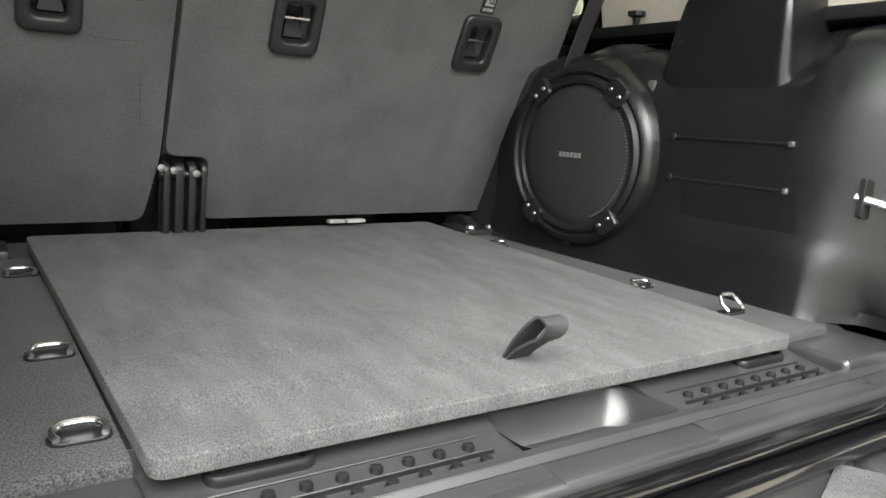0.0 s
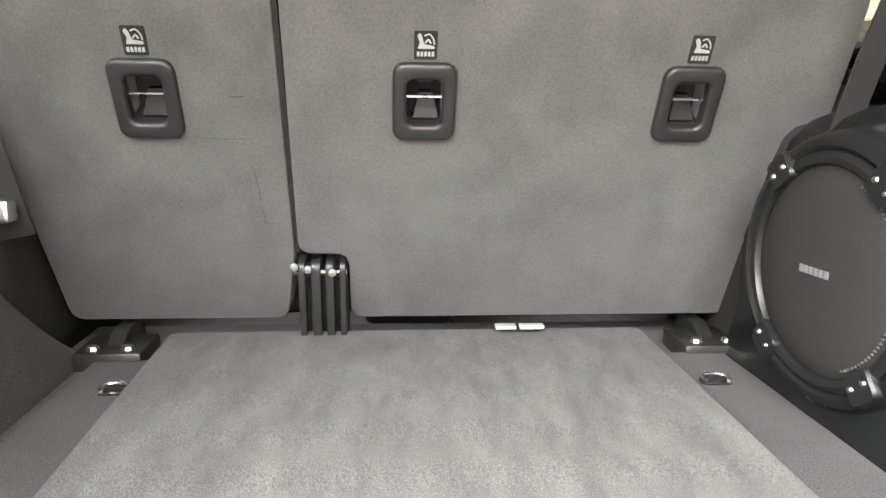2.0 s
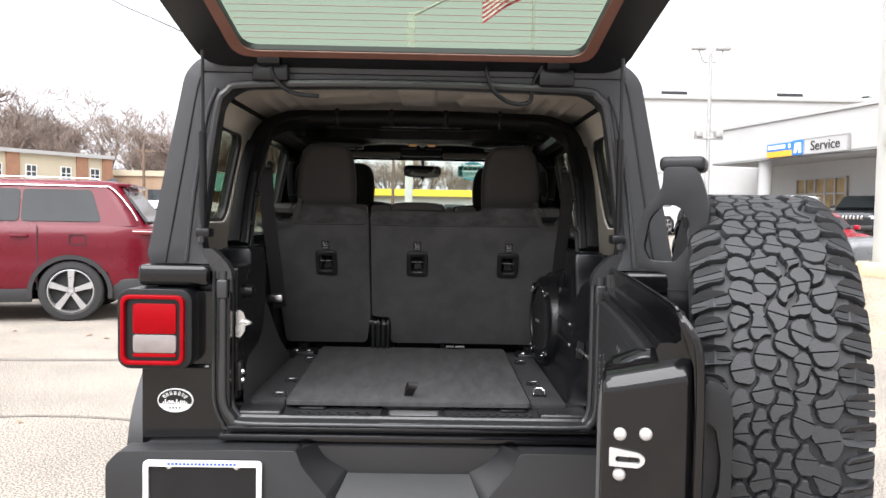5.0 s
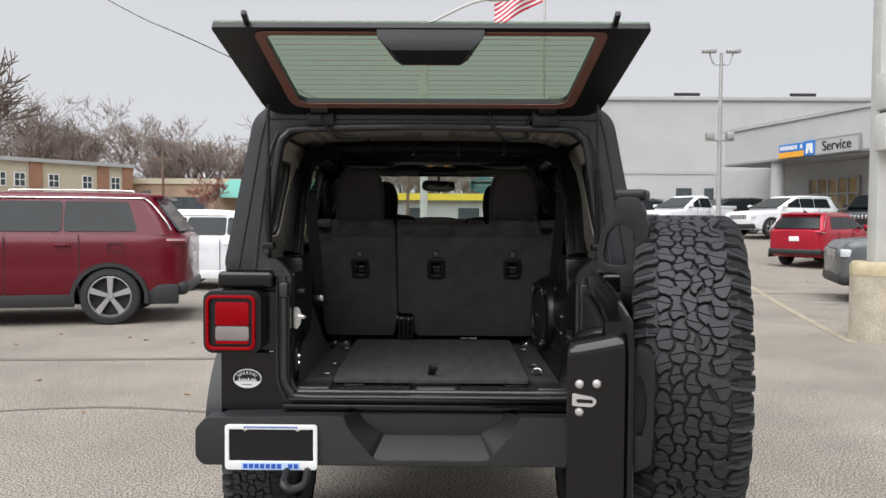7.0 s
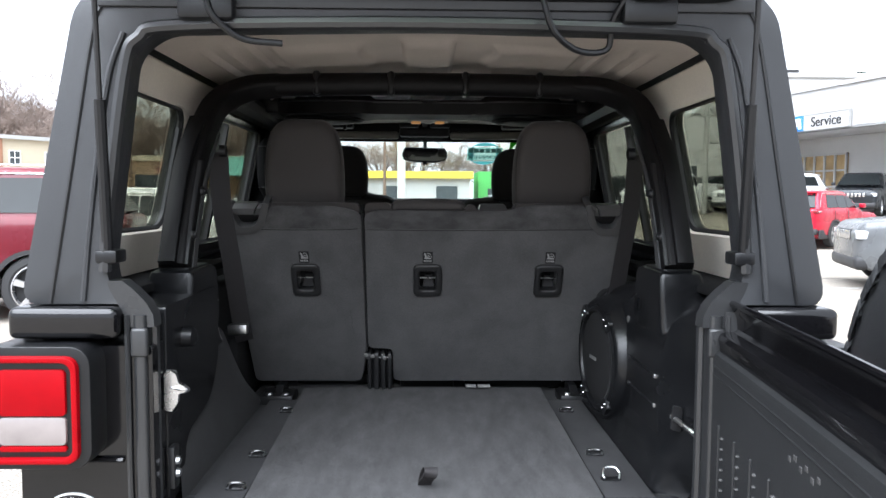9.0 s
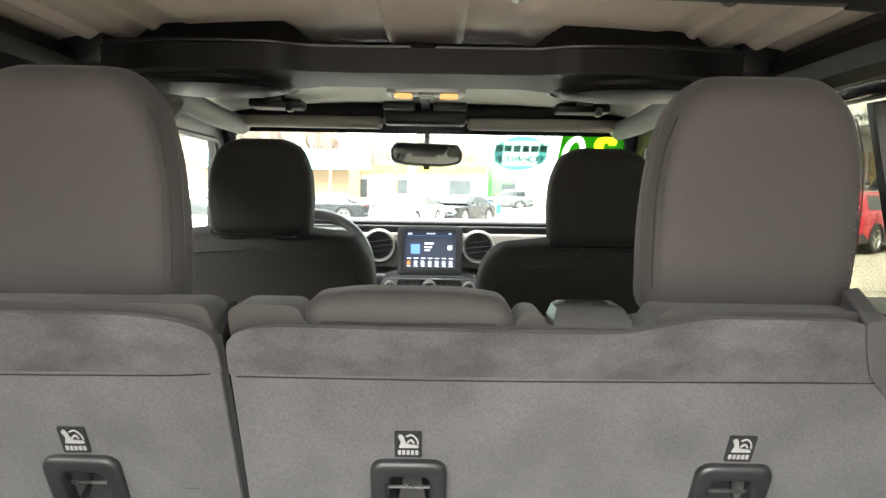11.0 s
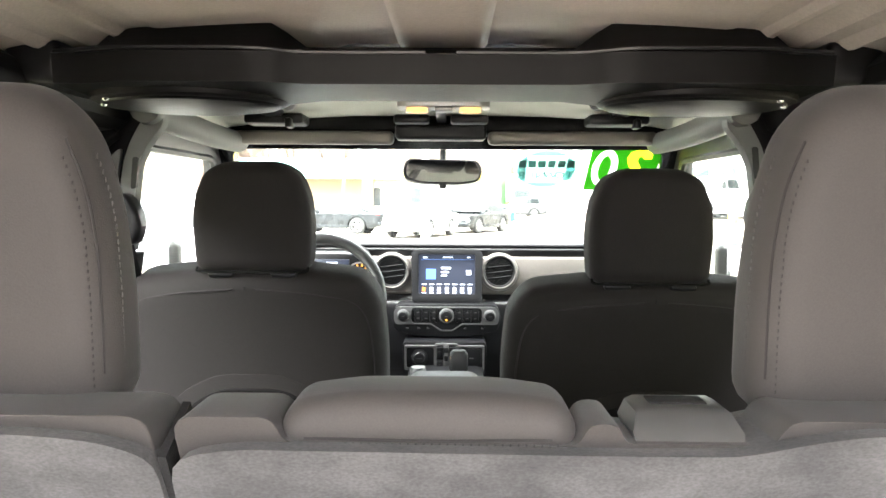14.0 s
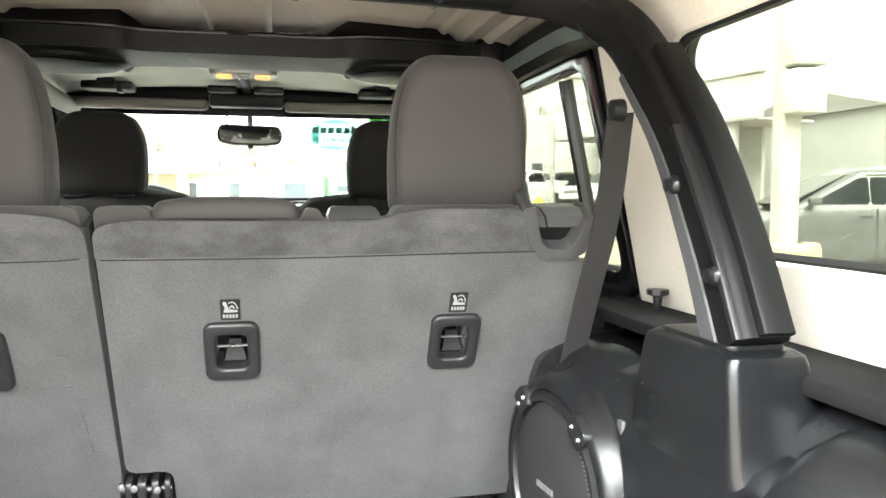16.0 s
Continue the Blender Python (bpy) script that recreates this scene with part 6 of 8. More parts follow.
# ---- front seats ----
def front_seat(cx, y, dz, half, lean, group="front seats"):
    seat = thing("front_chair", (cx, y + 0.2, 0.69), "cloth front seat seen from behind with map pocket, its shade in the colour", "car seat", group)
    up = Vector((0, -0.20, 1)).normalized()
    F = axes((cx + lean, y + 0.062, 1.15 + dz), (1, 0, 0), up, Vector((1, 0, 0)).cross(up))
    k = half / 0.27
    o = rounded([(x * k, v) for x, v in ((-0.245, -0.45), (0.245, -0.45), (0.270, 0.0), (0.270, 0.17), (0.262, 0.255), (0.225, 0.300), (0.06, 0.316), (-0.06, 0.316), (-0.225, 0.300), (-0.262, 0.255), (-0.270, 0.17), (-0.270, 0.0))], 0.05)
    part("backrest", pillow(o, -0.11, 0.022, 0.045, F), CLOTH_FRONT_SHADED, seat)
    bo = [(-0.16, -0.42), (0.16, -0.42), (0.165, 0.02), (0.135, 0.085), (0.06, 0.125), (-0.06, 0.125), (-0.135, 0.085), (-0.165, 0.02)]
    part("back_panel", plate(rounded(bo, 0.03), [], "z", 0.012, 0.0232, 0.006, 3, m=F), CLOTH_FRONT_SHADED, seat)
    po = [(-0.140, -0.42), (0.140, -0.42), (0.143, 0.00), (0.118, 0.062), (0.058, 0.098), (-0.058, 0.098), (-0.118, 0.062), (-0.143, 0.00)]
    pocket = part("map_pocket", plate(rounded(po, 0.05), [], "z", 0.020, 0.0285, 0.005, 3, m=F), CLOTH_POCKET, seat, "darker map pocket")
    part("pocket_hem", tube([F @ Vector((-0.130, -0.055, 0.033)), F @ Vector((0, -0.058, 0.034)), F @ Vector((0.130, -0.055, 0.033))], 0.003, 6), CLOTH_DARK, pocket)
    part("centre_seam", tube([F @ Vector((0.0, 0.13, 0.0205)), F @ Vector((0.0, 0.2, 0.021)), F @ Vector((0.0, 0.29, 0.0195))], 0.0011, 5), CLOTH_DARK, seat)
    for q in (-1, 1):
        part("side_piping", tube([F @ Vector((q * 0.240 * k, -0.4, 0.0165)), F @ Vector((q * 0.247 * k, 0.0, 0.0165)), F @ Vector((q * 0.246 * k, 0.17, 0.0165)), F @ Vector((q * 0.220 * k, 0.252, 0.0165)), F @ Vector((q * 0.13, 0.275, 0.0205)), F @ Vector((q * 0.02, 0.285, 0.0215))], 0.0016, 6), THREAD, seat)
        part("panel_seam", tube([F @ Vector((q * 0.19, 0.04, 0.0195)), F @ Vector((q * 0.165, 0.10, 0.0195)), F @ Vector((q * 0.12, 0.155, 0.020)), F @ Vector((0, 0.175, 0.0205))], 0.0014, 6), CLOTH_DARK, seat)
        part("headrest_post", tube([(cx + q * 0.055, y + 0.012, 1.43 + dz), (cx + q * 0.055, y + 0.005, 1.49 + dz)], 0.007, 8, smooth=False), DARKSTEEL, seat)
        part("post_sleeve", box(cx + q * 0.055 - 0.022, cx + q * 0.055 + 0.022, y - 0.012, y + 0.03, 1.446 + dz, 1.456 + dz, 0.004), PLASTIC, seat)
    HR = axes((cx, y + 0.01, 1.470 + dz), (1, 0, 0), Vector((0, -0.06, 1)).normalized(), Vector((1, 0, 0)).cross(Vector((0, -0.06, 1)).normalized()))
    ho = rounded([(-0.100, -0.014), (0.100, -0.014), (0.105, 0.06), (0.101, 0.115), (0.082, 0.162), (0.045, 0.179), (-0.045, 0.179), (-0.082, 0.162), (-0.101, 0.115), (-0.105, 0.06)], 0.020)
    hr = part("headrest", pillow(ho, -0.06, 0.032, 0.028, HR), CLOTH_FRONT_SHADED, seat)
    # Dark tube in place of the shaded gap under the headrest.
    part("base_shade_line", tube([HR @ Vector(p) for p in ((-0.098, -0.006, 0.014), (-0.088, -0.0125, 0.022), (0.0, -0.013, 0.023), (0.088, -0.0125, 0.022), (0.098, -0.006, 0.014))], 0.0022, 6), CLOTH_POCKET, hr)
    for q in (-1, 1):
        part("headrest_seam", tube([HR @ Vector((q * 0.086, 0.020, 0.0265)), HR @ Vector((q * 0.087, 0.09, 0.0275)), HR @ Vector((q * 0.070, 0.145, 0.0270))], 0.0009, 5), CLOTH_DARK, hr)
    part("cushion", box(cx - 0.24, cx + 0.24, y + 0.10, y + 0.60, 0.88, 1.0, 0.05, 4), CLOTH_FRONT_SHADED, seat)
    part("seat_base", box(cx - 0.20, cx + 0.20, y + 0.12, y + 0.55, 0.69, 0.90, 0.02), DARKSTEEL, seat)


front_seat(-0.334, 1.75, 0.0, 0.245, -0.013)
front_seat(0.348, 1.70, -0.012, 0.252, 0.009)

# folded middle headrest and the belt guide on the bench
mid = thing("centre_headrest", (0, 1.02, 1.37), "grey cloth folded centre headrest on the bench", "headrest")
part("headrest_pad", pillow(rounded([(-0.102, 0.0), (0.102, 0.0), (0.106, 0.020), (0.094, 0.037), (0.05, 0.043), (-0.05, 0.043), (-0.094, 0.037), (-0.106, 0.020)], 0.014), 0.956, 1.030, 0.018, Matrix.Translation((0, 0, 1.405)), "y"), CLOTH, mid)
for k in range(34):
    part("pad_stitch", box(-0.0006, 0.0006, -0.0012, 0.0012, -0.0018, 0.0018, m=Matrix.Translation((-0.090 + k * 0.00545, 0.9575, 1.4125))), THREAD, mid)
part("pad_piping", tube([(-0.086, 0.9575, 1.4175), (0, 0.9560, 1.4165), (0.086, 0.9575, 1.4175)], 0.0012, 6), THREAD, mid)
guide = thing("belt_guide", (0.186, 1.02, 1.39), "satin grey plastic centre belt guide on the seat top", "belt guide")
part("guide_body", bevel(loft([[(0.183 + a * w, y0 if b2 < 0 else 1.018, z) for a, b2 in ((-1, -1), (1, -1), (1, 1), (-1, 1))] for w, z, y0 in ((0.032, 1.394, 0.952), (0.035, 1.406, 0.955), (0.039, 1.420, 0.966), (0.034, 1.431, 0.980), (0.028, 1.434, 0.988))]), 0.003, 2, 20), GUIDE_P, guide)
part("guide_slot", box(0.162, 0.204, 0.992, 1.012, 1.432, 1.4353, 0.001), CLOTH_DARK, guide)

# hinge between the two seatbacks and the feet
hg = thing("hinge_bracket", (-0.148, 1.17, 0.82), "black steel hinge bracket between the two seatbacks", "hinge bracket")
for x, w in ((-0.183, 0.010), (-0.164, 0.014), (-0.142, 0.012), (-0.121, 0.009)):
    part("hinge_leaf", plate(rounded([(1.170, 0.828), (1.240, 0.828), (1.195, 0.980), (1.150, 0.972)], 0.014), [], "x", x, x + w, 0.003, 2), DARKSTEEL, hg)
part("hinge_back", plate([(1.20, 0.828), (1.24, 0.828), (1.19, 0.965), (1.17, 0.96)], [], "x", -0.186, -0.110), PLASTIC, hg)
for x, z in ((-0.188, 0.966), (-0.168, 0.962), (-0.132, 0.957)):
    part("pin_head", turned([(0.0, 0.004), (0.006, 0.003), (0.007, 0.0)], axes((x, 1.150, z), (1, 0, 0), (0, 0, 1), (0, -1, 0)), 10), METAL_D, hg)
part("hinge_pin", tube([(-0.19, 1.162, 0.955), (-0.11, 1.162, 0.955)], 0.006, 8, smooth=False), DARKSTEEL, hg)
for x in (-0.46, 0.46):
    ft = thing("floor_bracket", (x, 1.2, 0.82), "black steel seat foot with bolts under the seatback", "floor bracket", "floor brackets")
    part("foot_bracket", plate(rounded([(1.13, 0.826), (1.27, 0.826), (1.25, 0.862), (1.19, 0.862)], 0.01), [], "x", x - 0.012, x + 0.012, 0.003), DARKSTEEL, ft)
    part("foot_base", box(x - 0.05, x + 0.05, 1.12, 1.22, 0.815, 0.845, 0.006), DARKSTEEL, ft)
    for d in (-0.025, 0.025):
        part("foot_bolt", turned([(0.0, 0.852), (0.009, 0.850), (0.011, 0.843), (0.0, 0.843)], Matrix.Translation((x + d, 1.14, 0)), 8), STEEL, ft)
lab = thing("paper_tag", (0.156, 1.165, 0.86), "two small white tags under the seatback", "tag")
for x0, x1 in ((0.12, 0.152), (0.158, 0.196)):
    part("tag_slip", box(x0, x1, 1.158, 1.175, 0.862, 0.868, 0.001), TAG_WHITE, lab)

# ---- dashboard ----
dash = thing("dashboard", (0, 2.85, 1.0), "black and grey dashboard with touchscreen and round vents", "dashboard")
prof = [(2.80, 0.95), (2.74, 1.10), (2.735, 1.26), (2.765, 1.285), (2.765, 1.41), (2.755, 1.432), (2.80, 1.445), (3.05, 1.42), (3.05, 0.95)]
part("dash_body", plate(rounded(prof, 0.015), [], "x", -0.66, 0.66, 0.006), PLASTIC, dash)
part("dash_top", box(-0.655, 0.655, 2.76, 3.06, 1.434, 1.449, 0.007, 3), PLASTIC_DULL, dash)
for x0, x1 in ((-0.64, -0.50), (-0.24, -0.105), (0.105, 0.64)):
    part("dash_panel", box(x0, x1, 2.752, 2.772, 1.290, 1.408, 0.008, 3), DASH_GREY, dash, "satin grey dash panel")
part("passenger_rail", tube([(0.26, 2.73, 1.262), (0.42, 2.725, 1.268), (0.6, 2.735, 1.262)], 0.012, 8), PLASTIC_DULL, dash)
for x in (-0.172, 0.162):
    V = axes((x, 2.748, 1.362), (1, 0, 0), (0, 0, 1), (0, -1, 0))
    v = part("air_vent", turned([(0.047, 0.0), (0.048, 0.010), (0.0505, 0.014), (0.054, 0.013), (0.057, 0.008), (0.060, 0.0), (0.058, -0.01)], V, 40), VENT_RING, dash, "round air vent with satin ring")
    part("vent_bezel", turned([(0.0425, -0.002), (0.0435, 0.008), (0.0475, 0.010), (0.0475, 0.0)], V, 36), SEAL, v)
    part("vent_core", turned([(0.0, -0.004), (0.047, -0.004), (0.047, -0.012)], V, 30), SEAL, v)
    for k in range(3):
        z = -0.018 + k * 0.017
        w = math.sqrt(0.042 ** 2 - z * z)
        part("vent_slat", box(-w, w, -0.0022, 0.0022, -0.003, 0.007, 0.001, 1, m=V @ Matrix.Translation((0, z, 0)) @ Matrix.Rotation(radians(7), 4, "Z")), PLASTIC, v)
        part("slat_edge", box(-w * 0.92, w * 0.92, 0.0012, 0.0024, 0.0068, 0.0078, m=V @ Matrix.Translation((0, z, 0)) @ Matrix.Rotation(radians(7), 4, "Z")), METAL_D, v)
SC = axes((0, 2.722, 1.350), (1, 0, 0), Vector((0, 0.12, 1)).normalized(), Vector((1, 0, 0)).cross(Vector((0, 0.12, 1)).normalized()))
scr = part("screen_bezel", plate(rounded([(-0.106, -0.082), (0.106, -0.082), (0.110, 0.07), (0.095, 0.083), (-0.095, 0.083), (-0.110, 0.07)], 0.01), [rrect(-0.086, 0.086, -0.055, 0.066, 0.006)], "z", -0.03, 0.012, 0.005, 2, m=SC), PLASTIC_DULL, dash, "dark framed touchscreen, switched on")
SCREEN = glow("screen_dark", (0.012, 0.016, 0.028), 0.12)
UI_WHITE, UI_BLUE, UI_RED = glow("screen_white", (0.8, 0.85, 0.95), 0.06), glow("screen_blue", (0.10, 0.22, 0.55), 0.05), glow("screen_red", (0.9, 0.25, 0.05), 0.05)
AMBER = glow("dial_amber", (0.9, 0.40, 0.06), 0.06)
part("screen_glass", box(-0.088, 0.088, -0.057, 0.068, -0.004, 0.0, m=SC), SCREEN, scr)
part("album_tile", box(-0.064, -0.034, -0.010, 0.022, 0.0002, 0.0012, m=SC), UI_BLUE, scr)
for x0, x1, y0, y1 in ((-0.018, 0.012, 0.022, 0.028), (-0.018, 0.006, 0.010, 0.015), (-0.018, 0.0, 0.0, 0.004), (-0.012, 0.018, 0.056, 0.060), (0.060, 0.074, 0.004, 0.018), (-0.074, -0.060, 0.054, 0.060), (0.062, 0.072, 0.056, 0.060)):
    part("screen_line", box(x0, x1, y0, y1, 0.0002, 0.001, m=SC), UI_WHITE, scr)
for k in range(7):
    part("screen_line", box(-0.077 + k * 0.0235, -0.064 + k * 0.0235, -0.0525, -0.0500, 0.0002, 0.001, m=SC), UI_WHITE, scr)
    part("screen_line", box(-0.077 + k * 0.0235, -0.062 + k * 0.0235, -0.0265, -0.0235, 0.0002, 0.001, m=SC), UI_WHITE, scr)
    part("screen_icon", box(-0.076 + k * 0.0235, -0.0655 + k * 0.0235, -0.047, -0.034, 0.0002, 0.001, 0.003, 1, m=SC), UI_RED if k == 0 else UI_WHITE, scr)
part("screen_line", box(-0.080, 0.080, 0.0505, 0.0515, 0.0002, 0.001, m=SC), UI_BLUE, scr)
# climate pod
cp = part("climate_panel", plate(rounded([(-0.165, 1.235), (-0.155, 1.190), (-0.05, 1.172), (0.05, 1.172), (0.155, 1.190), (0.165, 1.235), (0.150, 1.270), (-0.150, 1.270)], 0.02), [], "y", 2.665, 2.76, 0.01, 3), PLASTIC, dash, "black climate panel with three ringed knobs")
edge_out = [(-0.150, 1.210), (-0.048, 1.210), (-0.018, 1.190), (0.018, 1.190), (0.048, 1.210), (0.150, 1.210), (0.158, 1.222), (0.158, 1.250), (0.148, 1.264), (-0.148, 1.264), (-0.158, 1.250), (-0.158, 1.222)]
edge_in = [(-0.100, 1.2135), (-0.046, 1.2135), (-0.0165, 1.1935), (0.0165, 1.1935), (0.046, 1.2135), (0.100, 1.2135), (0.106, 1.222), (0.106, 1.252), (0.100, 1.2595), (-0.100, 1.2595), (-0.106, 1.252), (-0.106, 1.222)]
part("panel_outline", plate(rounded(edge_out, 0.006), [rounded(edge_in, 0.005)], "y", 2.660, 2.667, 0.001), METAL_D, cp, "satin metal outline")
for x, r in ((-0.130, 0.0185), (0.0, 0.022), (0.130, 0.0185)):
    K = axes((x, 2.660, 1.237), (1, 0, 0), (0, 0, 1), (0, -1, 0))
    part("knob_ring", turned([(r * 0.86, 0.0), (r * 0.88, 0.010), (r * 0.98, 0.009), (r * 1.04, 0.0)], K, 26), METAL_D, cp)
    part("climate_knob", turned([(0.0, 0.0165), (r * 0.66, 0.0165), (r * 0.74, 0.015), (r * 0.85, 0.008), (r * 0.87, 0.0)], K, 24), PLASTIC, cp)
    part("knob_mark", box(-0.004, 0.004, -0.001, 0.001, 0.0165, 0.0172, m=K), GUIDE_P, cp)
part("knob_light", turned([(0.0, 0.0175), (0.0035, 0.017), (0.0035, 0.016)], axes((0.0, 2.660, 1.226), (1, 0, 0), (0, 0, 1), (0, -1, 0)), 10), AMBER, cp, "small amber knob light")
for x in (-0.086, -0.062, -0.038, 0.038, 0.062, 0.086):
    part("climate_button", box(x - 0.011, x + 0.011, 2.662, 2.668, 1.217, 1.256, 0.002), PLASTIC, cp)
    for z in (1.228, 1.246):
        part("button_mark", box(x - 0.004, x + 0.004, 2.6612, 2.6640, z - 0.0015, z + 0.0015), GUIDE_P, cp)
for x in (-0.118, -0.084, -0.056, 0.056, 0.108):
    part("button_mark", box(x - 0.004, x + 0.004, 2.6605, 2.6655, 1.196, 1.200), GUIDE_P, cp)
# switch panel
sp = part("switch_panel", plate(rrect(-0.128, 0.118, 1.070, 1.168, 0.012), [], "y", 2.60, 2.70, 0.006, 2), PLASTIC, dash, "black switch panel outlined in silver")
part("switch_outline", plate(rounded([(-0.122, 1.086), (-0.035, 1.086), (-0.030, 1.074), (0.030, 1.074), (0.035, 1.086), (0.112, 1.086), (0.112, 1.160), (0.035, 1.160), (0.030, 1.166), (-0.030, 1.166), (-0.035, 1.160), (-0.122, 1.160)], 0.006),
                             [rrect(-0.116, -0.036, 1.093, 1.153, 0.006), rrect(-0.028, 0.028, 1.081, 1.160, 0.006), rrect(0.036, 0.106, 1.093, 1.153, 0.006)], "y", 2.594, 2.602, 0.001), METAL_D, sp)
DK = axes((-0.078, 2.600, 1.123), (1, 0, 0), (0, 0, 1), (0, -1, 0))
part("drive_knob", turned([(0.0, 0.016), (0.015, 0.016), (0.018, 0.013), (0.020, 0.0)], DK, 24), PLASTIC, sp)
part("drive_knob_ring", turned([(0.020, 0.0), (0.0205, 0.008), (0.023, 0.007), (0.0245, 0.0)], DK, 24), PLASTIC_DULL, sp)
part("knob_mark", box(-0.008, 0.008, -0.001, 0.001, 0.016, 0.0168, m=DK), GUIDE_P, sp)
part("switch_bridge", box(-0.008, 0.008, 2.592, 2.602, 1.078, 1.163, 0.002), METAL_D, sp)
for z in (1.147, 1.122, 1.092):
    part("centre_button", box(-0.006, 0.006, 2.589, 2.594, z - 0.008, z + 0.008, 0.002), PLASTIC, sp)
for x in (-0.019, 0.019):
    for z in (1.140, 1.102):
        sw1 = part("window_switch", box(x - 0.009, x + 0.009, 2.588, 2.601, z - 0.015, z + 0.015, 0.003), PLASTIC, sp)
        part("switch_line", box(x - 0.006, x + 0.006, 2.5872, 2.5885, z + 0.002, z + 0.0032), GUIDE_P, sw1)
part("media_door", box(0.040, 0.102, 2.594, 2.601, 1.097, 1.150, 0.002), PLASTIC, sp)
part("door_mark", box(0.066, 0.080, 2.5925, 2.5945, 1.121, 1.1235), GUIDE_P, sp)
# instrument cluster and wheel
cl = part("gauge_panel", box(-0.475, -0.245, 2.72, 2.80, 1.280, 1.425, 0.02, 3), PLASTIC, dash, "lit gauge panel")
part("cluster_hood", tube([(-0.49, 2.72, 1.30), (-0.47, 2.705, 1.42), (-0.36, 2.70, 1.45), (-0.25, 2.705, 1.42), (-0.23, 2.72, 1.30)], 0.014, 8), PLASTIC_DULL, cl)
part("cluster_screen", box(-0.412, -0.300, 2.714, 2.722, 1.325, 1.400, 0.003), SCREEN, cl)
for x in (-0.440, -0.268):
    part("dial_ring", turned([(0.033, 0.0), (0.034, 0.006), (0.037, 0.006), (0.038, 0.0)], axes((x, 2.718, 1.355), (1, 0, 0), (0, 0, 1), (0, -1, 0)), 28), SILVER, cl)
    for k in range(9):
        a = radians(225 - k * 30)
        part("dial_mark", box(-0.0025, 0.0025, 0.024, 0.031, 0.0, 0.003, m=axes((x, 2.719, 1.355), (1, 0, 0), (0, 0, 1), (0, -1, 0)) @ Matrix.Rotation(a - math.pi / 2, 4, "Z")), AMBER, cl)
    part("dial_needle", box(-0.0015, 0.0015, 0.0, 0.028, 0.001, 0.004, m=axes((x, 2.718, 1.355), (1, 0, 0), (0, 0, 1), (0, -1, 0)) @ Matrix.Rotation(radians(130), 4, "Z")), AMBER, cl)
letters("0", 0.022, axes((-0.352, 2.712, 1.352), (1, 0, 0), (0, 0, 1), (0, -1, 0)), UI_WHITE, cl, depth=0.0005)
part("cluster_bar", box(-0.40, -0.392, 2.712, 2.715, 1.335, 1.385), UI_RED, cl)
part("cluster_line", box(-0.368, -0.335, 2.712, 2.715, 1.388, 1.392), UI_WHITE, cl)
sw = thing("steering_wheel", (-0.35, 2.45, 1.2), "black leather steering wheel with bright spokes", "steering wheel")
SWM = axes((-0.352, 2.43, 1.312), (1, 0, 0), Vector((0, 0.42, 1)).normalized(), Vector((1, 0, 0)).cross(Vector((0, 0.42, 1)).normalized()))
part("wheel_rim", tube([SWM @ Vector((0.178 * math.cos(k * math.tau / 40), 0.178 * math.sin(k * math.tau / 40), 0)) for k in range(41)], 0.0155, 12, smooth=False), LEATHER, sw)
part("wheel_hub", turned([(0.0, 0.03), (0.055, 0.026), (0.072, 0.008), (0.075, -0.02)], SWM, 28), PLASTIC, sw)
for a in (0, 180, 270):
    part("wheel_spoke", box(0.06, 0.168, -0.018, 0.018, -0.008, 0.012, 0.005, 2, m=SWM @ Matrix.Rotation(radians(a), 4, "Z")), SILVER, sw)
part("steering_column", tube([SWM @ Vector((0, 0, -0.01)), SWM @ Vector((0, 0, -0.28))], 0.04, 12, smooth=False), PLASTIC, sw)

# ---- centre console ----
con = thing("centre_console", (0, 2.1, 0.69), "black centre console with padded armrest and rear cup holders", "console")
part("console_body", box(-0.105, 0.105, 1.72, 2.66, 0.70, 1.10, 0.02, 3), PLASTIC, con)
part("console_ramp", loft([[(-0.10, 2.35, 1.02), (0.10, 2.35, 1.02), (0.10, 2.35, 1.11), (-0.10, 2.35, 1.11)], [(-0.11, 2.68, 1.0), (0.11, 2.68, 1.0), (0.11, 2.68, 1.09), (-0.11, 2.68, 1.09)]]), PLASTIC, con)
part("armrest", loft([[(x * 1.0, y, z) for x, z in rrect(-w, w, 1.115, h, 0.03, 4)] for y, w, h in ((1.722, 0.070, 1.195), (1.735, 0.080, 1.212), (1.80, 0.084, 1.222), (1.95, 0.083, 1.222), (2.03, 0.079, 1.216), (2.05, 0.070, 1.20))]), LEATHER, con, "shiny black padded armrest")
part("cup_bezel", plate(rounded([(-0.088, 0.88), (0.088, 0.88), (0.085, 1.20), (0.075, 1.213), (-0.075, 1.213), (-0.085, 1.20)], 0.015), [[(x0 + 0.034 * math.cos(k * math.tau / 20), 1.163 + 0.034 * math.sin(k * math.tau / 20)) for k in range(20)] for x0 in (-0.040, 0.040)], "y", 1.69, 1.722, 0.006, 2), PLASTIC, con)
for x0 in (-0.040, 0.040):
    part("cup_well", turned([(0.0, -0.03), (0.033, -0.03), (0.034, 0.0), (0.036, 0.003), (0.038, 0.0)], axes((x0, 1.690, 1.163), (1, 0, 0), (0, 0, 1), (0, -1, 0)), 24), PLASTIC_DULL, con)
part("bezel_edge", tube([(-0.080, 1.688, 1.208), (0, 1.686, 1.214), (0.080, 1.688, 1.208)], 0.004, 6), SILVER, con)
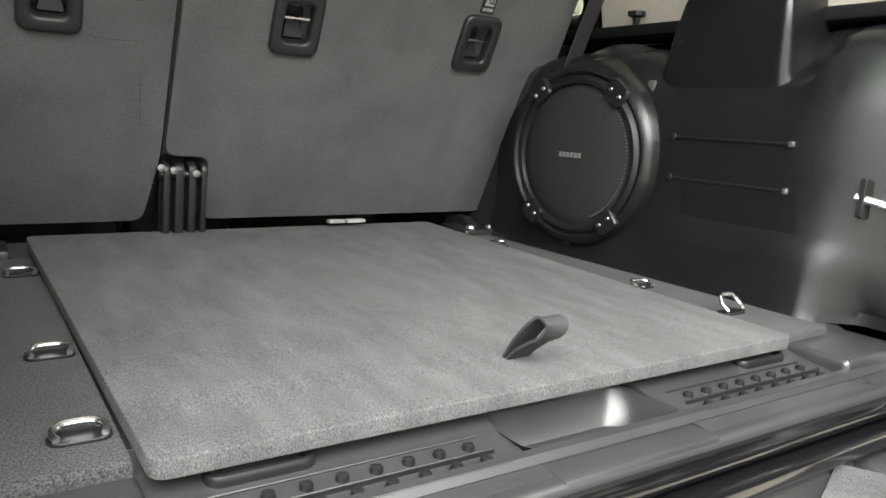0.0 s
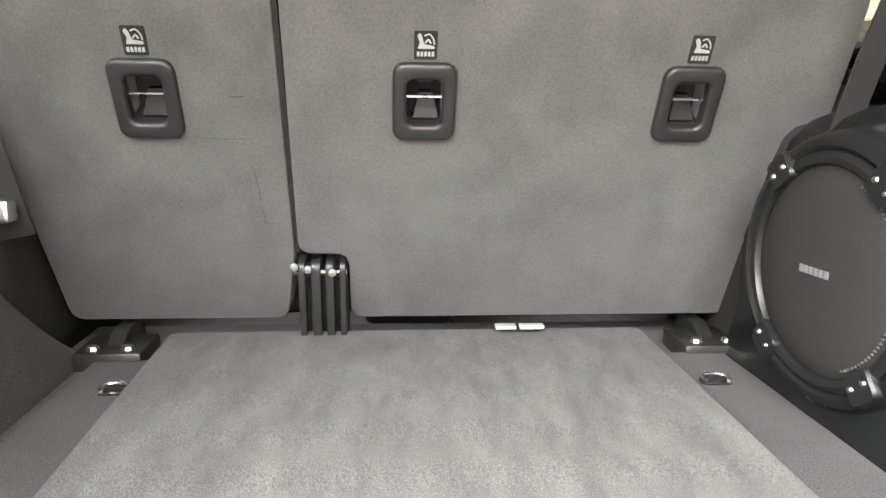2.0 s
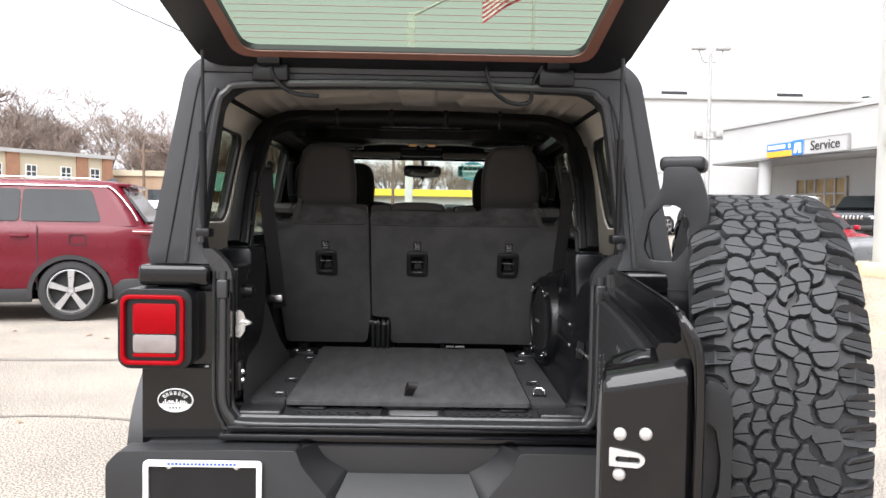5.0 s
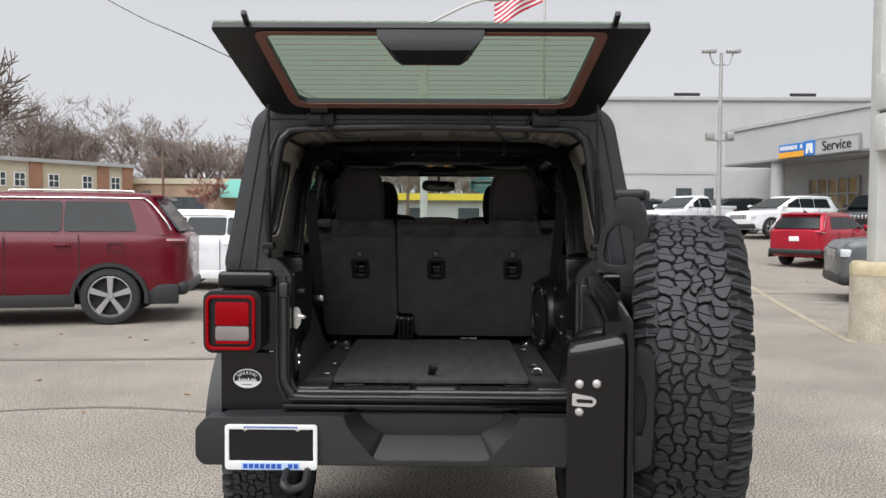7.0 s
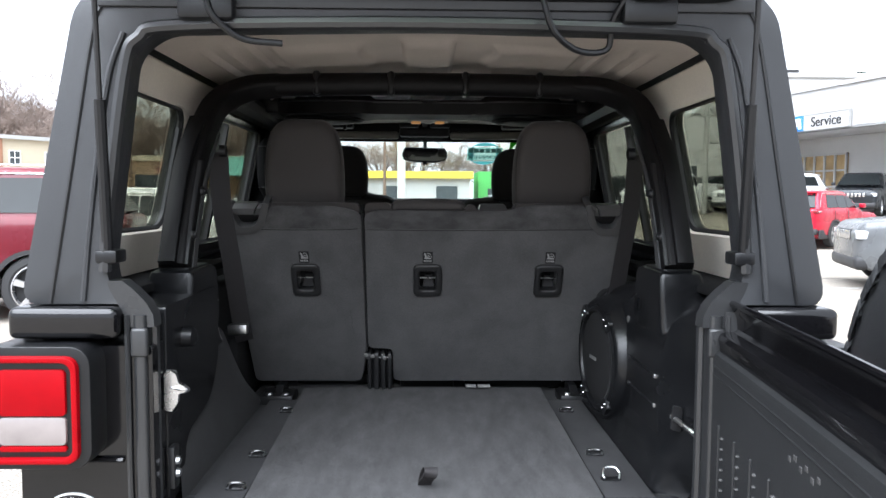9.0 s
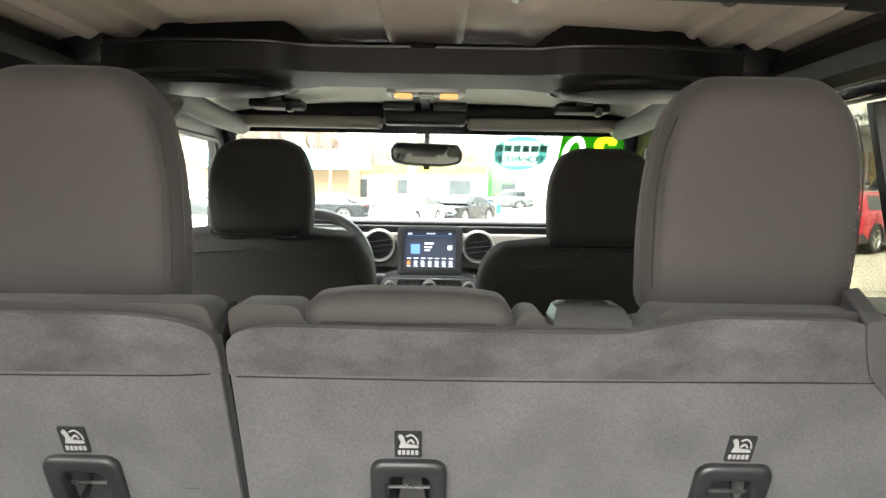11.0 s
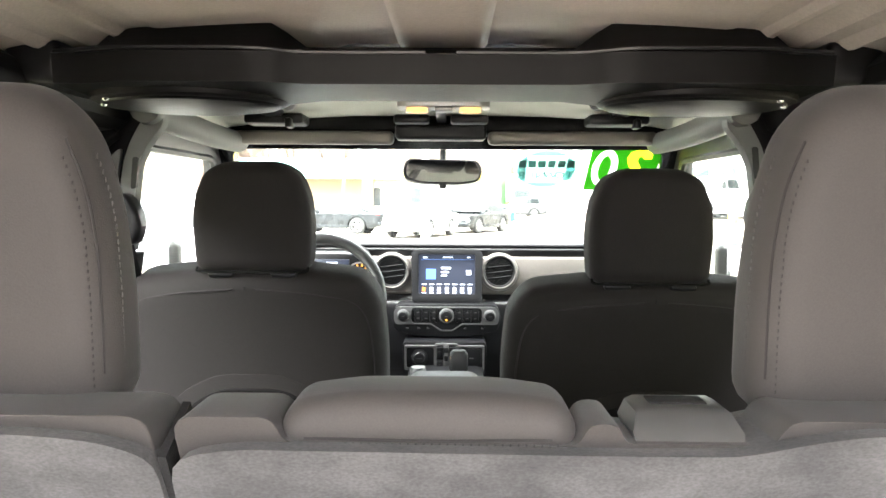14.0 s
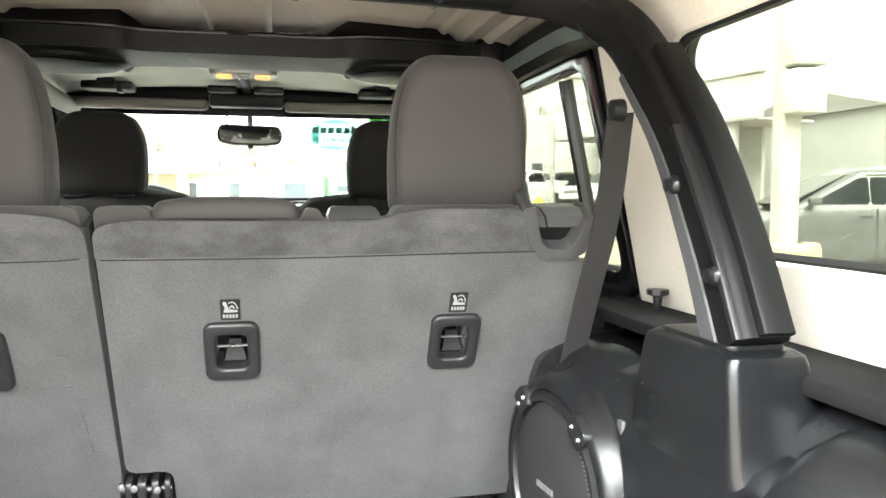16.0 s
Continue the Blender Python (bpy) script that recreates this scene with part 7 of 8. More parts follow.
part("gear_knob", loft([[(0.034 + x, y, z) for x, y in rrect(-w, w, 2.33 - d, 2.33 + d, 0.008, 3)] for w, d, z in ((0.012, 0.012, 1.10), (0.016, 0.018, 1.13), (0.024, 0.024, 1.155), (0.023, 0.022, 1.19), (0.016, 0.015, 1.20))]), LEATHER, con, "black gear knob")
part("gear_boot", loft([[(0.034 + x, y, z) for x, y in rrect(-w, w, 2.33 - d, 2.33 + d, 0.01, 3)] for w, d, z in ((0.045, 0.06, 1.05), (0.02, 0.025, 1.10), (0.012, 0.012, 1.13))]), LEATHER, con)
part("transfer_knob", turned([(0.0, 1.165), (0.018, 1.163), (0.021, 1.15), (0.016, 1.13), (0.008, 1.12), (0.008, 1.04)], Matrix.Translation((-0.068, 2.30, 0)), 18), SILVER, con, "silver transfer lever knob")
bk = thing("belt_buckle", (0.115, 1.80, 1.12), "red release button of a front belt buckle", "belt buckle")
part("buckle_body", box(0.100, 0.125, 1.76, 1.79, 1.08, 1.165, 0.006, 2), WHITE, bk)
part("buckle_button", box(0.102, 0.123, 1.757, 1.762, 1.145, 1.166, 0.002), RED_LENS, bk)

# ---- stickers on the windscreen, seen from behind ----
GREEN_P, YELLOW_P, TEAL_P, INK_P, CELL_P, WHITE_F = film("print_green", (0.07, 0.27, 0.025)), film("print_yellow", (0.85, 0.85, 0.10)), film("print_teal", (0.30, 0.62, 0.64)), film("print_ink", (0.20, 0.34, 0.32)), film("print_cell", (0.55, 0.70, 0.66)), film("print_white", (0.85, 0.88, 0.8))
WSI = WS @ Matrix.Translation((0, 0, -0.009)) @ Matrix.Rotation(math.pi, 4, "Y")
stick = thing("year_sticker", (0.50, 2.60, 1.60), "green and yellow year numerals stuck on the windscreen", "sticker")
def ellipse(cx, cy, a, c, n=28):
    return [(cx + a * math.cos(k * math.tau / n), cy + c * math.sin(k * math.tau / n)) for k in range(n)]


zero, hole0 = ellipse(-0.452, -0.160, 0.036, 0.082), ellipse(-0.452, -0.160, 0.017, 0.056)
two = [(-0.578, -0.118), (-0.578, -0.098), (-0.562, -0.080), (-0.538, -0.076), (-0.516, -0.088), (-0.508, -0.112), (-0.516, -0.142), (-0.540, -0.182), (-0.552, -0.208), (-0.508, -0.208), (-0.508, -0.238), (-0.588, -0.238), (-0.586, -0.212), (-0.560, -0.165), (-0.540, -0.128), (-0.541, -0.108), (-0.551, -0.106), (-0.556, -0.118)]
part("sticker_sheet", plate(rrect(-0.602, -0.405, -0.262, -0.062, 0.004), [zero, two], "z", -0.0012, 0.0, m=WSI), GREEN_P, stick)
part("sheet_island", plate(hole0, [], "z", -0.0012, 0.0, m=WSI), GREEN_P, stick)
part("numeral", plate(zero, [hole0], "z", -0.0012, 0.0, m=WSI), WHITE_F, stick, "pale numeral nought")
part("numeral", plate(two, [], "z", -0.0012, 0.0, m=WSI), YELLOW_P, stick, "yellow numeral two")
ad = thing("history_sticker", (0.28, 2.62, 1.63), "teal vehicle-history sticker with plain printed bars", "sticker")
part("sticker_disc", plate([(-0.285 + 0.084 * math.cos(k * math.tau / 28), -0.166 + 0.084 * math.sin(k * math.tau / 28)) for k in range(28)], [rrect(-0.341, -0.229, -0.226, -0.106, 0.003)], "z", -0.0012, 0.0, m=WSI), TEAL_P, ad)
for v0, v1 in ((-0.164, -0.116), (-0.216, -0.168)):
    part("sticker_band", plate(rrect(-0.372, -0.198, v0, v1, 0.003), [], "z", -0.0019, -0.0013, m=WSI), CELL_P, ad)
    for k in range(6):
        if v0 > -0.2:
            part("sticker_cell", plate(rrect(-0.366 + k * 0.028, -0.344 + k * 0.028, v0 + 0.009, v1 - 0.009, 0.002), [], "z", -0.0026, -0.002, m=WSI), INK_P, ad)
        else:
            letters("1OWNER"[k], 0.040, WSI @ Matrix.Translation((-0.355 + k * 0.028, -0.192, -0.0024)), INK_P, ad, "sticker_letter", 0.0003)
for s in (-1, 1):
    wm = part("door_mirror", box(min(s * 0.80, s * 0.98), max(s * 0.80, s * 0.98), 2.62, 2.70, 1.27, 1.46, 0.025, 3), PLASTIC, suv, "black door mirror")
    part("mirror_face", box(min(s * 0.815, s * 0.965), max(s * 0.815, s * 0.965), 2.612, 2.619, 1.285, 1.445, 0.002), MIRROR, wm)
    part("mirror_foot", box(min(s * 0.755, s * 0.83), max(s * 0.755, s * 0.83), 2.64, 2.69, 1.26, 1.30, 0.01), PLASTIC, wm)

# ---- ground ----
ASPHALT = surf("weathered_asphalt", (0.262, 0.233, 0.197), 0.92, var=0.12, vscale=0.6, grain=0.55, bump=0.12, gscale=84, hard=0.11, alt=(0.222, 0.200, 0.172), spec=0.2)
LINE = surf("faded_yellow_line", (0.31, 0.265, 0.19), 0.85, var=0.3, vscale=9, grain=0.3, gscale=80)
LINE_W = surf("faded_white_line", (0.33, 0.32, 0.30), 0.85, var=0.3, vscale=9, grain=0.3, gscale=80)


def ground_z(x, y):
    r = max(0.0, min(1.0, (y - 20) / 14)) * max(0.0, min(1.0, (x - 3) / 8))
    return 0.85 * r * r * (3 - 2 * r)


b = bmesh.new()
gx = [-900, -300, -120, -60, -40, -24, -16, -10, -6, -3, 0, 3, 4, 5, 6, 7, 8, 9, 10, 11, 12, 15, 18, 22, 26, 32, 45, 80, 200, 600]
gy = [-400, -100, -30, -10, -4, 0, 4, 8, 12, 16, 20, 21, 22, 23, 24, 25, 26, 27, 28, 29, 30, 31, 32, 33, 34, 36, 40, 60, 120, 300, 900]
loft([[(x, y, ground_z(x, y)) for x in gx] for y in gy], closed=False, bm=b)
solid("ground", b, ASPHALT, "weathered grey asphalt parking lot", "ground", kind="structure")
SEAM = surf("tar_seam", (0.13, 0.115, 0.10), 0.8, var=0.2, grain=0.3, gscale=60)
for nm, pts, w, mt in (("parking_line", [(6.9, 14.6, 0), (5.6, 9.5, 0), (4.9, 6.5, 0)], 0.12, LINE), ("parking_line", [(6.4, 8.0, 0), (9.5, 8.2, 0), (12, 8.4, 0)], 0.12, LINE_W),
                       ("parking_line", [(6.6, 11.0, 0), (10, 11.2, 0), (13, 11.4, 0)], 0.12, LINE_W), ("tar_seam", [(-9, 5.2, 0), (-5, 5.0, 0), (-1.2, 5.25, 0)], 0.10, SEAM), ("tar_seam", [(2, 12, 0), (6, 12.6, 0), (11, 12.2, 0)], 0.08, SEAM),
                       ("tar_seam", [(-6.0, 2.0, 0), (-3.0, 3.1, 0), (-1.4, 3.0, 0)], 0.04, SEAM)):
    solid(nm, tube([(x, y, z + 0.003) for x, y, z in pts], 0, flat=(w, 0.004, (1, 0.3, 0) if pts[0][0] - pts[-1][0] > 1 else (0, 1, 0))), mt, "faded painted line on the asphalt" if nm == "parking_line" else "dark tar seam in the asphalt", "road marking" if nm == "parking_line" else "tar seam", kind="structure")
LEAF = surf("dry_leaf", (0.30, 0.17, 0.08), 0.8, var=0.3)
b = bmesh.new()
rng = random.Random(3)
for k in range(70):
    x, y = (rng.uniform(5, 14), rng.uniform(6, 20)) if k % 2 else (rng.uniform(-7, -1.5), rng.uniform(1.5, 7))
    a, s0 = rng.uniform(0, 6.28), rng.uniform(0.02, 0.05)
    vs = [b.verts.new((x + s0 * q * math.cos(a + d), y + s0 * q * math.sin(a + d), ground_z(x, y) + 0.006 + h)) for q, d, h in ((1, 0, 0), (0.5, 1.4, 0.012), (1, 3.1, 0), (0.5, 4.6, 0.012))]
    b.faces.new(vs)
solid("fallen_leaves", b, LEAF, "dry brown leaves scattered on the asphalt", "leaves", kind="stuff")

# ---- parked cars ----
DARK_GLASS = surf("dark_car_glass", (0.014, 0.017, 0.018), 0.06, var=0.3, vscale=1.2, spec=0.26)
CAR_RUBBER = surf("road_tyre", (0.022, 0.022, 0.023), 0.75, var=0.1)
ALLOY = surf("alloy_rim", (0.55, 0.55, 0.56), 0.3, 0.9, var=0.05)
TAIL = surf("car_tail_lens", (0.16, 0.006, 0.010), 0.2, var=0.05, coat=0.5)
HEAD = surf("headlamp_lens", (0.55, 0.57, 0.60), 0.1, var=0.05, coat=0.8)
CHROME = surf("chrome_trim", (0.7, 0.7, 0.7), 0.15, 1.0, var=0.02)
CLAD = surf("grey_cladding", (0.020, 0.020, 0.0215), 0.6, var=0.06)


def paint(name, c, metal=0.3):
    return surf(name, c, 0.28, metal, var=0.05, vscale=3, coat=0.25, spec=0.3)


def rounded_quad(*corners):
    """Four corners of a pane with each corner cut to a small curve."""
    c, out = [Vector(p) for p in corners], []
    for i in range(4):
        p, a, b = c[i], c[i - 1], c[(i + 1) % 4]
        a, b = p.lerp(a, 0.05 / (a - p).length), p.lerp(b, 0.05 / (b - p).length)
        out += [a, (a + b) / 4 + p / 2, b]
    return out


def parked_car(m, colour, label, L=4.9, W=1.94, H=1.80, kind="suv", clad=True, tail=1.10, nose=0.98):
    """A parked car: local x forward from the middle, y to the left, wheels on z = 0."""
    car = new("parked_car")
    ORIGIN[car.name] = Vector()
    tagged(car, label, "car", "parked cars")
    r, wx = (0.425 if L > 5.1 and kind == 'suv' else 0.385), (L / 2 - nose, -L / 2 + tail)
    rim_k = r / 0.385
    belt, hood, w2 = H * 0.685, H * 0.61, W / 2

    def shell():
        """The lower body: rounded sections along its length, open at the wheel arches."""
        t = bmesh.new()
        rows = []
        n = 84
        for i in range(n + 1):
            x = -L / 2 + L * i / n
            e = max(0.0, (abs(x) - (L / 2 - 0.55)) / 0.55)
            w = w2 * (1 - 0.13 * e ** 2.4)
            cap = max(0.0, (abs(x) - (L / 2 - 0.10)) / 0.10) ** 2
            zl = 0.27 + 0.15 * e ** 2 + 0.10 * cap
            if x > L / 2 - 1.35:
                u = (x - (L / 2 - 1.35)) / 1.35
                zt = hood + 0.03 - 0.10 * u ** 2 - 0.16 * max(0, (u - 0.86) / 0.14) ** 2
            else:
                zt = belt + (hood + 0.03 - belt) * max(0.0, 1 - (L / 2 - 1.35 - x) / 0.12) - 0.05 * cap
            w -= 0.09 * cap
            half = [(0.86, zl), (0.95, zl + 0.02), (0.985, zl + 0.10), (0.995, 0.50), (1.0, 0.62), (1.0, 0.72), (0.992, 0.80), (0.997, 0.86), (0.990, (0.86 + zt) / 2), (0.975, zt - 0.06), (0.95, zt - 0.02), (0.88, zt), (0.5, zt + 0.015)]
            ring = [(x, w * f, min(z, zt + 0.02)) for f, z in half] + [(x, -w * f, min(z, zt + 0.02)) for f, z in half[::-1]]
            rows.append(ring)
        loft(rows, bm=t)
        gone = [f for f in t.faces if abs(f.calc_center_median().y) > w2 * 0.6 and any((f.calc_center_median().x - x) ** 2 + (f.calc_center_median().z - 0.36) ** 2 < (r + 0.075) ** 2 for x in wx)]
        bmesh.ops.delete(t, geom=gone, context="FACES")
        return t

    body = part("body", shell(), colour, car)
    for x in wx:
        t = loft([[(x + (r + 0.085) * math.cos(radians(a)), y, 0.36 + (r + 0.085) * math.sin(radians(a))) for a in range(-4, 185, 9)] for y in (-w2 + 0.05, w2 - 0.05)], caps=False, closed=False)
        part("wheel_well", t, CLAD, car)
    roof_f, roof_r = (0.10, -L / 2 + 0.42) if kind != "pickup" else (0.25, -0.75)
    base_f, base_r = L / 2 - 1.32, (-L / 2 + 0.10 if kind != "pickup" else -0.90)
    if kind == "sedan":
        roof_r, base_r = -L / 2 + 1.30, -L / 2 + 0.55
    ring0 = [(x, y, belt - 0.02) for x, y in rrect(base_r, base_f, -w2 + 0.05, w2 - 0.05, 0.22, 6)]
    ring1 = [(x, y, H - 0.06) for x, y in rrect(roof_r, roof_f, -w2 + 0.20, w2 - 0.20, 0.22, 6)]
    ring15 = [(x, y, H - 0.022) for x, y in rrect(roof_r + 0.04, roof_f - 0.08, -w2 + 0.25, w2 - 0.25, 0.22, 6)]
    ring2 = [(x, y, H) for x, y in rrect(roof_r + 0.15, roof_f - 0.25, -w2 + 0.38, w2 - 0.38, 0.22, 6)]
    part("cabin", loft([ring0, ring1, ring15, ring2]), colour, car)

    def side_pt(x, t, s, out=0.006):
        z = belt + (H - 0.06 - belt) * t
        y = (w2 - 0.05) + (-0.15) * t
        return (x, s * (y + out), z)

    for s in (-1, 1):
        a0, a1 = base_f - 0.28, roof_f - 0.12
        b0, b1 = (base_r + 0.52, roof_r + 0.36) if kind == "suv" else (base_r + 0.20, roof_r + 0.16)
        cuts = [0.0, 0.37, 0.66, 1.0] if kind == "suv" else [0.0, 0.5, 1.0]
        for c0, c1 in zip(cuts, cuts[1:]):
            xb0, xb1 = a0 + (b0 - a0) * c0 - 0.012, a0 + (b0 - a0) * c1 + 0.012
            xt0, xt1 = min(xb0 + 0.0, a1), (xb1 + 0.13 if c1 == 1.0 and kind == "suv" else max(xb1, b1))
            q = rounded_quad(side_pt(xb0, 0.06, s), side_pt(xb1, 0.06, s), side_pt(xt1, 0.86, s), side_pt(xt0, 0.86, s))
            t = bmesh.new()
            loft([[Vector(p) for p in q], [Vector(p) - Vector((0, s * 0.03, 0)) for p in q]], bm=t)
            part("side_window", t, DARK_GLASS, car)
        if kind == "suv":
            part("window_trim", tube([side_pt(a1 - 0.1, 0.955, s, 0.010), side_pt(b1, 0.955, s, 0.010), side_pt(roof_r + 0.10, 0.90, s, 0.004), side_pt(base_r + 0.20, 0.42, s, 0.0), side_pt(base_r + 0.10, 0.10, s, -0.01)], 0.011, 6), CHROME, car)
            part("lamp_strip", box(-L / 2 + 0.02, -L / 2 + 0.262, min(s * 0.45, s * (w2 - 0.043)), max(s * 0.45, s * (w2 - 0.043)), belt - 0.094, belt - 0.080, 0.006, 2), HEAD, car)
            if clad:
                part("bumper_side", box(-L / 2 + 0.10, wx[1] - r - 0.05, min(s * (w2 - 0.06), s * (w2 - 0.012)), max(s * (w2 - 0.06), s * (w2 - 0.010)), 0.27, 0.54, 0.02, 2), CLAD, car)
            if s > 0:
                xf = wx[1] - 0.08
                part("fuel_flap", plate(rrect(xf - 0.10, xf + 0.10, belt - 0.26, belt - 0.13, 0.03), [rrect(xf - 0.094, xf + 0.094, belt - 0.254, belt - 0.136, 0.026)], "y", w2 - 0.02, w2 + 0.003), CLAD, car)
        else:
            part("window_trim", tube([side_pt(a0, 0.03, s, 0.010), side_pt(b0 - 0.05, 0.03, s, 0.010)], 0.009, 6, smooth=False), CHROME, car)
        for x in ((a0 + b0) / 2 + 0.42, (a0 + b0) / 2 - 0.46):
            part("door_handle", box(x - 0.10, x + 0.10, s * w2 - 0.012, s * w2 + 0.02, belt - 0.17, belt - 0.14, 0.008), colour, car)
        for x in ((a0 + b0) / 2 + 0.25, (a0 + b0) / 2 - 0.66):
            part("door_gap", box(x - 0.004, x + 0.004, s * w2 - 0.01, s * w2 + 0.0015, 0.40, belt - 0.02), CLAD, car)
        part("rocker", box(wx[1] + 0.44, wx[0] - 0.44, min(s * w2, s * (w2 + 0.012)), max(s * w2, s * (w2 + 0.012)), 0.25, 0.42, 0.005), CLAD if clad else colour, car)
        part("door_mirror", box(a0 - 0.12, a0 + 0.06, min(s * w2, s * (w2 + 0.16)), max(s * w2, s * (w2 + 0.16)), belt + 0.02, belt + 0.16, 0.03, 3), colour, car)
        part("tail_lamp", box(-L / 2 + 0.010, -L / 2 + 0.26, min(s * 0.45, s * (w2 - 0.045)), max(s * 0.45, s * (w2 - 0.045)), belt - 0.13, belt - 0.055, 0.02, 2), TAIL, car)
        part("head_lamp", box(L / 2 - 0.34, L / 2 - 0.015, min(s * 0.52, s * (w2 - 0.06)), max(s * 0.52, s * (w2 - 0.06)), hood - 0.33, hood - 0.19, 0.02, 2), HEAD, car)
        for x in wx:
            if clad:
                part("arch_trim", tube([(x + (r + 0.085) * math.cos(radians(a)), s * (w2 + 0.004), 0.36 + (r + 0.07) * math.sin(radians(a))) for a in range(-8, 189, 14)], 0, flat=(0.03, 0.055, (0, 1, 0))), CLAD, car)
            M = axes((x, s * (w2 - 0.11), r), (1, 0, 0), (0, 0, 1), (0, -1, 0)) if s < 0 else axes((x, s * (w2 - 0.11), r), (-1, 0, 0), (0, 0, 1), (0, 1, 0))
            tyre = part("wheel", turned([(0.27 * rim_k, -0.11), (0.30 * rim_k, -0.12), (r - 0.02, -0.11), (r, -0.09), (r, 0.09), (r - 0.02, 0.11), (0.30 * rim_k, 0.12), (0.275 * rim_k, 0.105), (0.26 * rim_k, 0.06), (0.255 * rim_k, 0.02), (0.0, 0.02)], M, 40), CAR_RUBBER, car)
            M = M @ Matrix.Diagonal((rim_k, rim_k, 1, 1))
            t = turned([(0.265, 0.09), (0.275, 0.11), (0.262, 0.112), (0.25, 0.06)], M, 40)
            for k in range(5):
                R = M @ Matrix.Rotation(k * math.tau / 5 + 0.3, 4, "Z")
                t2 = loft([[R @ Vector(p) for p in ((0.03, -0.026, 0.06), (0.03, 0.026, 0.06), (0.03, 0.026, 0.10), (0.03, -0.026, 0.10))], [R @ Vector(p) for p in ((0.268, -0.042, 0.06), (0.268, 0.042, 0.06), (0.268, 0.042, 0.10), (0.268, -0.042, 0.10))]])
                add(t, t2)
            turned([(0.0, 0.10), (0.05, 0.10), (0.06, 0.08)], M, 20, t)
            part("alloy_rim", t, ALLOY, tyre)
    fw = bmesh.new()
    q = [(base_f + 0.01, -w2 + 0.14, belt + 0.03), (base_f + 0.01, w2 - 0.14, belt + 0.03), (roof_f + 0.03, w2 - 0.32, H - 0.09), (roof_f + 0.03, -w2 + 0.32, H - 0.09)]
    loft([[Vector(p) + Vector((0.012, 0, 0.008)) for p in q], [Vector(p) - Vector((0.03, 0, 0.02)) for p in q]], bm=fw)
    part("windscreen", fw, DARK_GLASS, car)
    rw = bmesh.new()
    q = [(base_r - 0.008, -w2 + 0.18, belt + 0.04), (base_r - 0.008, w2 - 0.18, belt + 0.04), (roof_r - 0.008, w2 - 0.32, H - 0.10), (roof_r - 0.008, -w2 + 0.32, H - 0.10)]
    loft([[Vector(p) - Vector((0.012, 0, 0)) for p in q], [Vector(p) + Vector((0.03, 0, 0)) for p in q]], bm=rw)
    part("rear_window", rw, DARK_GLASS, car)
    part("rear_bumper", box(-L / 2 - 0.02, -L / 2 + 0.24, -w2 + 0.07, w2 - 0.07, 0.38, 0.58, 0.08, 4), CLAD if clad else colour, car)
    part("number_plate", box(-L / 2 - 0.02, -L / 2 + 0.02, -0.16, 0.16, 0.80, 0.95, 0.004), WHITE, car)
    part("front_bumper", box(L / 2 - 0.24, L / 2 + 0.02, -w2 + 0.07, w2 - 0.07, 0.32, 0.56, 0.09, 4), CLAD if clad else colour, car)
    gr = part("grille", box(L / 2 - 0.06, L / 2 + 0.006, -0.52, 0.52, hood - 0.36, hood - 0.18, 0.02, 2), CLAD, car)
    for k in range(7):
        part("grille_slot", box(L / 2 + 0.002, L / 2 + 0.012, -0.46 + k * 0.14, -0.38 + k * 0.14, hood - 0.345, hood - 0.195, 0.01, 2), CHROME, gr)
    if kind == "suv":
        part("spoiler", box(roof_r - 0.10, roof_r + 0.16, -w2 + 0.28, w2 - 0.28, H - 0.075, H - 0.03, 0.015, 2), colour, car)
        for s in (-1, 1):
            part("roof_rail", tube([(roof_f - 0.3, s * (w2 - 0.36), H + 0.0), (roof_f - 0.45, s * (w2 - 0.36), H + 0.022), (roof_r + 0.45, s * (w2 - 0.36), H + 0.022), (roof_r + 0.3, s * (w2 - 0.36), H)], 0.010, 6), CHROME, car)
        part("roof_fin", loft([[(roof_r + 0.42, -0.03, H - 0.01), (roof_r + 0.18, -0.035, H - 0.01), (roof_r + 0.18, 0.035, H - 0.01), (roof_r + 0.42, 0.03, H - 0.01)], [(roof_r + 0.25, -0.006, H + 0.06), (roof_r + 0.19, -0.010, H + 0.065), (roof_r + 0.19, 0.010, H + 0.065), (roof_r + 0.25, 0.006, H + 0.06)]]), CLAD, car)
    if kind == "pickup":
        part("bed_side", box(-L / 2 + 0.04, -0.95, -w2 + 0.02, w2 - 0.02, belt - 0.05, belt + 0.12, 0.03, 2), colour, car)
    car.matrix_basis = m
    return car


RED_P, WHITE_P, GREY_P, BLACK_P, BLUE_P, SILV_P = paint("deep_red_paint", (0.105, 0.0012, 0.009), 0.0), paint("white_paint", (0.72, 0.73, 0.74), 0.0), paint("grey_paint", (0.12, 0.125, 0.13)), paint("dark_paint", (0.02, 0.022, 0.025)), paint("blue_paint", (0.03, 0.16, 0.42)), paint("bright_red_paint", (0.38, 0.012, 0.03))
parked_car(pose(-6.235, 8.161, 0, 0, 0, 193), RED_P, "deep red three-row suv with black arch trim", 5.03, 1.98, 1.80, tail=0.98)
parked_car(pose(-4.3, 13.4, 0, 0, 0, 0), WHITE_P, "white people carrier behind the red suv", 5.0, 1.95, 1.60, clad=False)
parked_car(pose(12.6, 22.3, ground_z(12.6, 22.3), 0, 0, 38), SILV_P, "small bright red suv seen from behind", 4.4, 1.82, 1.70)
parked_car(pose(9.55, 10.9, 0, 0, 0, 162), GREY_P, "dark grey suv parked by the lamp post", 4.8, 1.94, 1.90, nose=0.84)
parked_car(pose(11.4, 33.2, 0.85, 0, 0, 215), WHITE_P, "white pickup truck near the service building", 5.3, 1.90, 1.85, "pickup", clad=False)
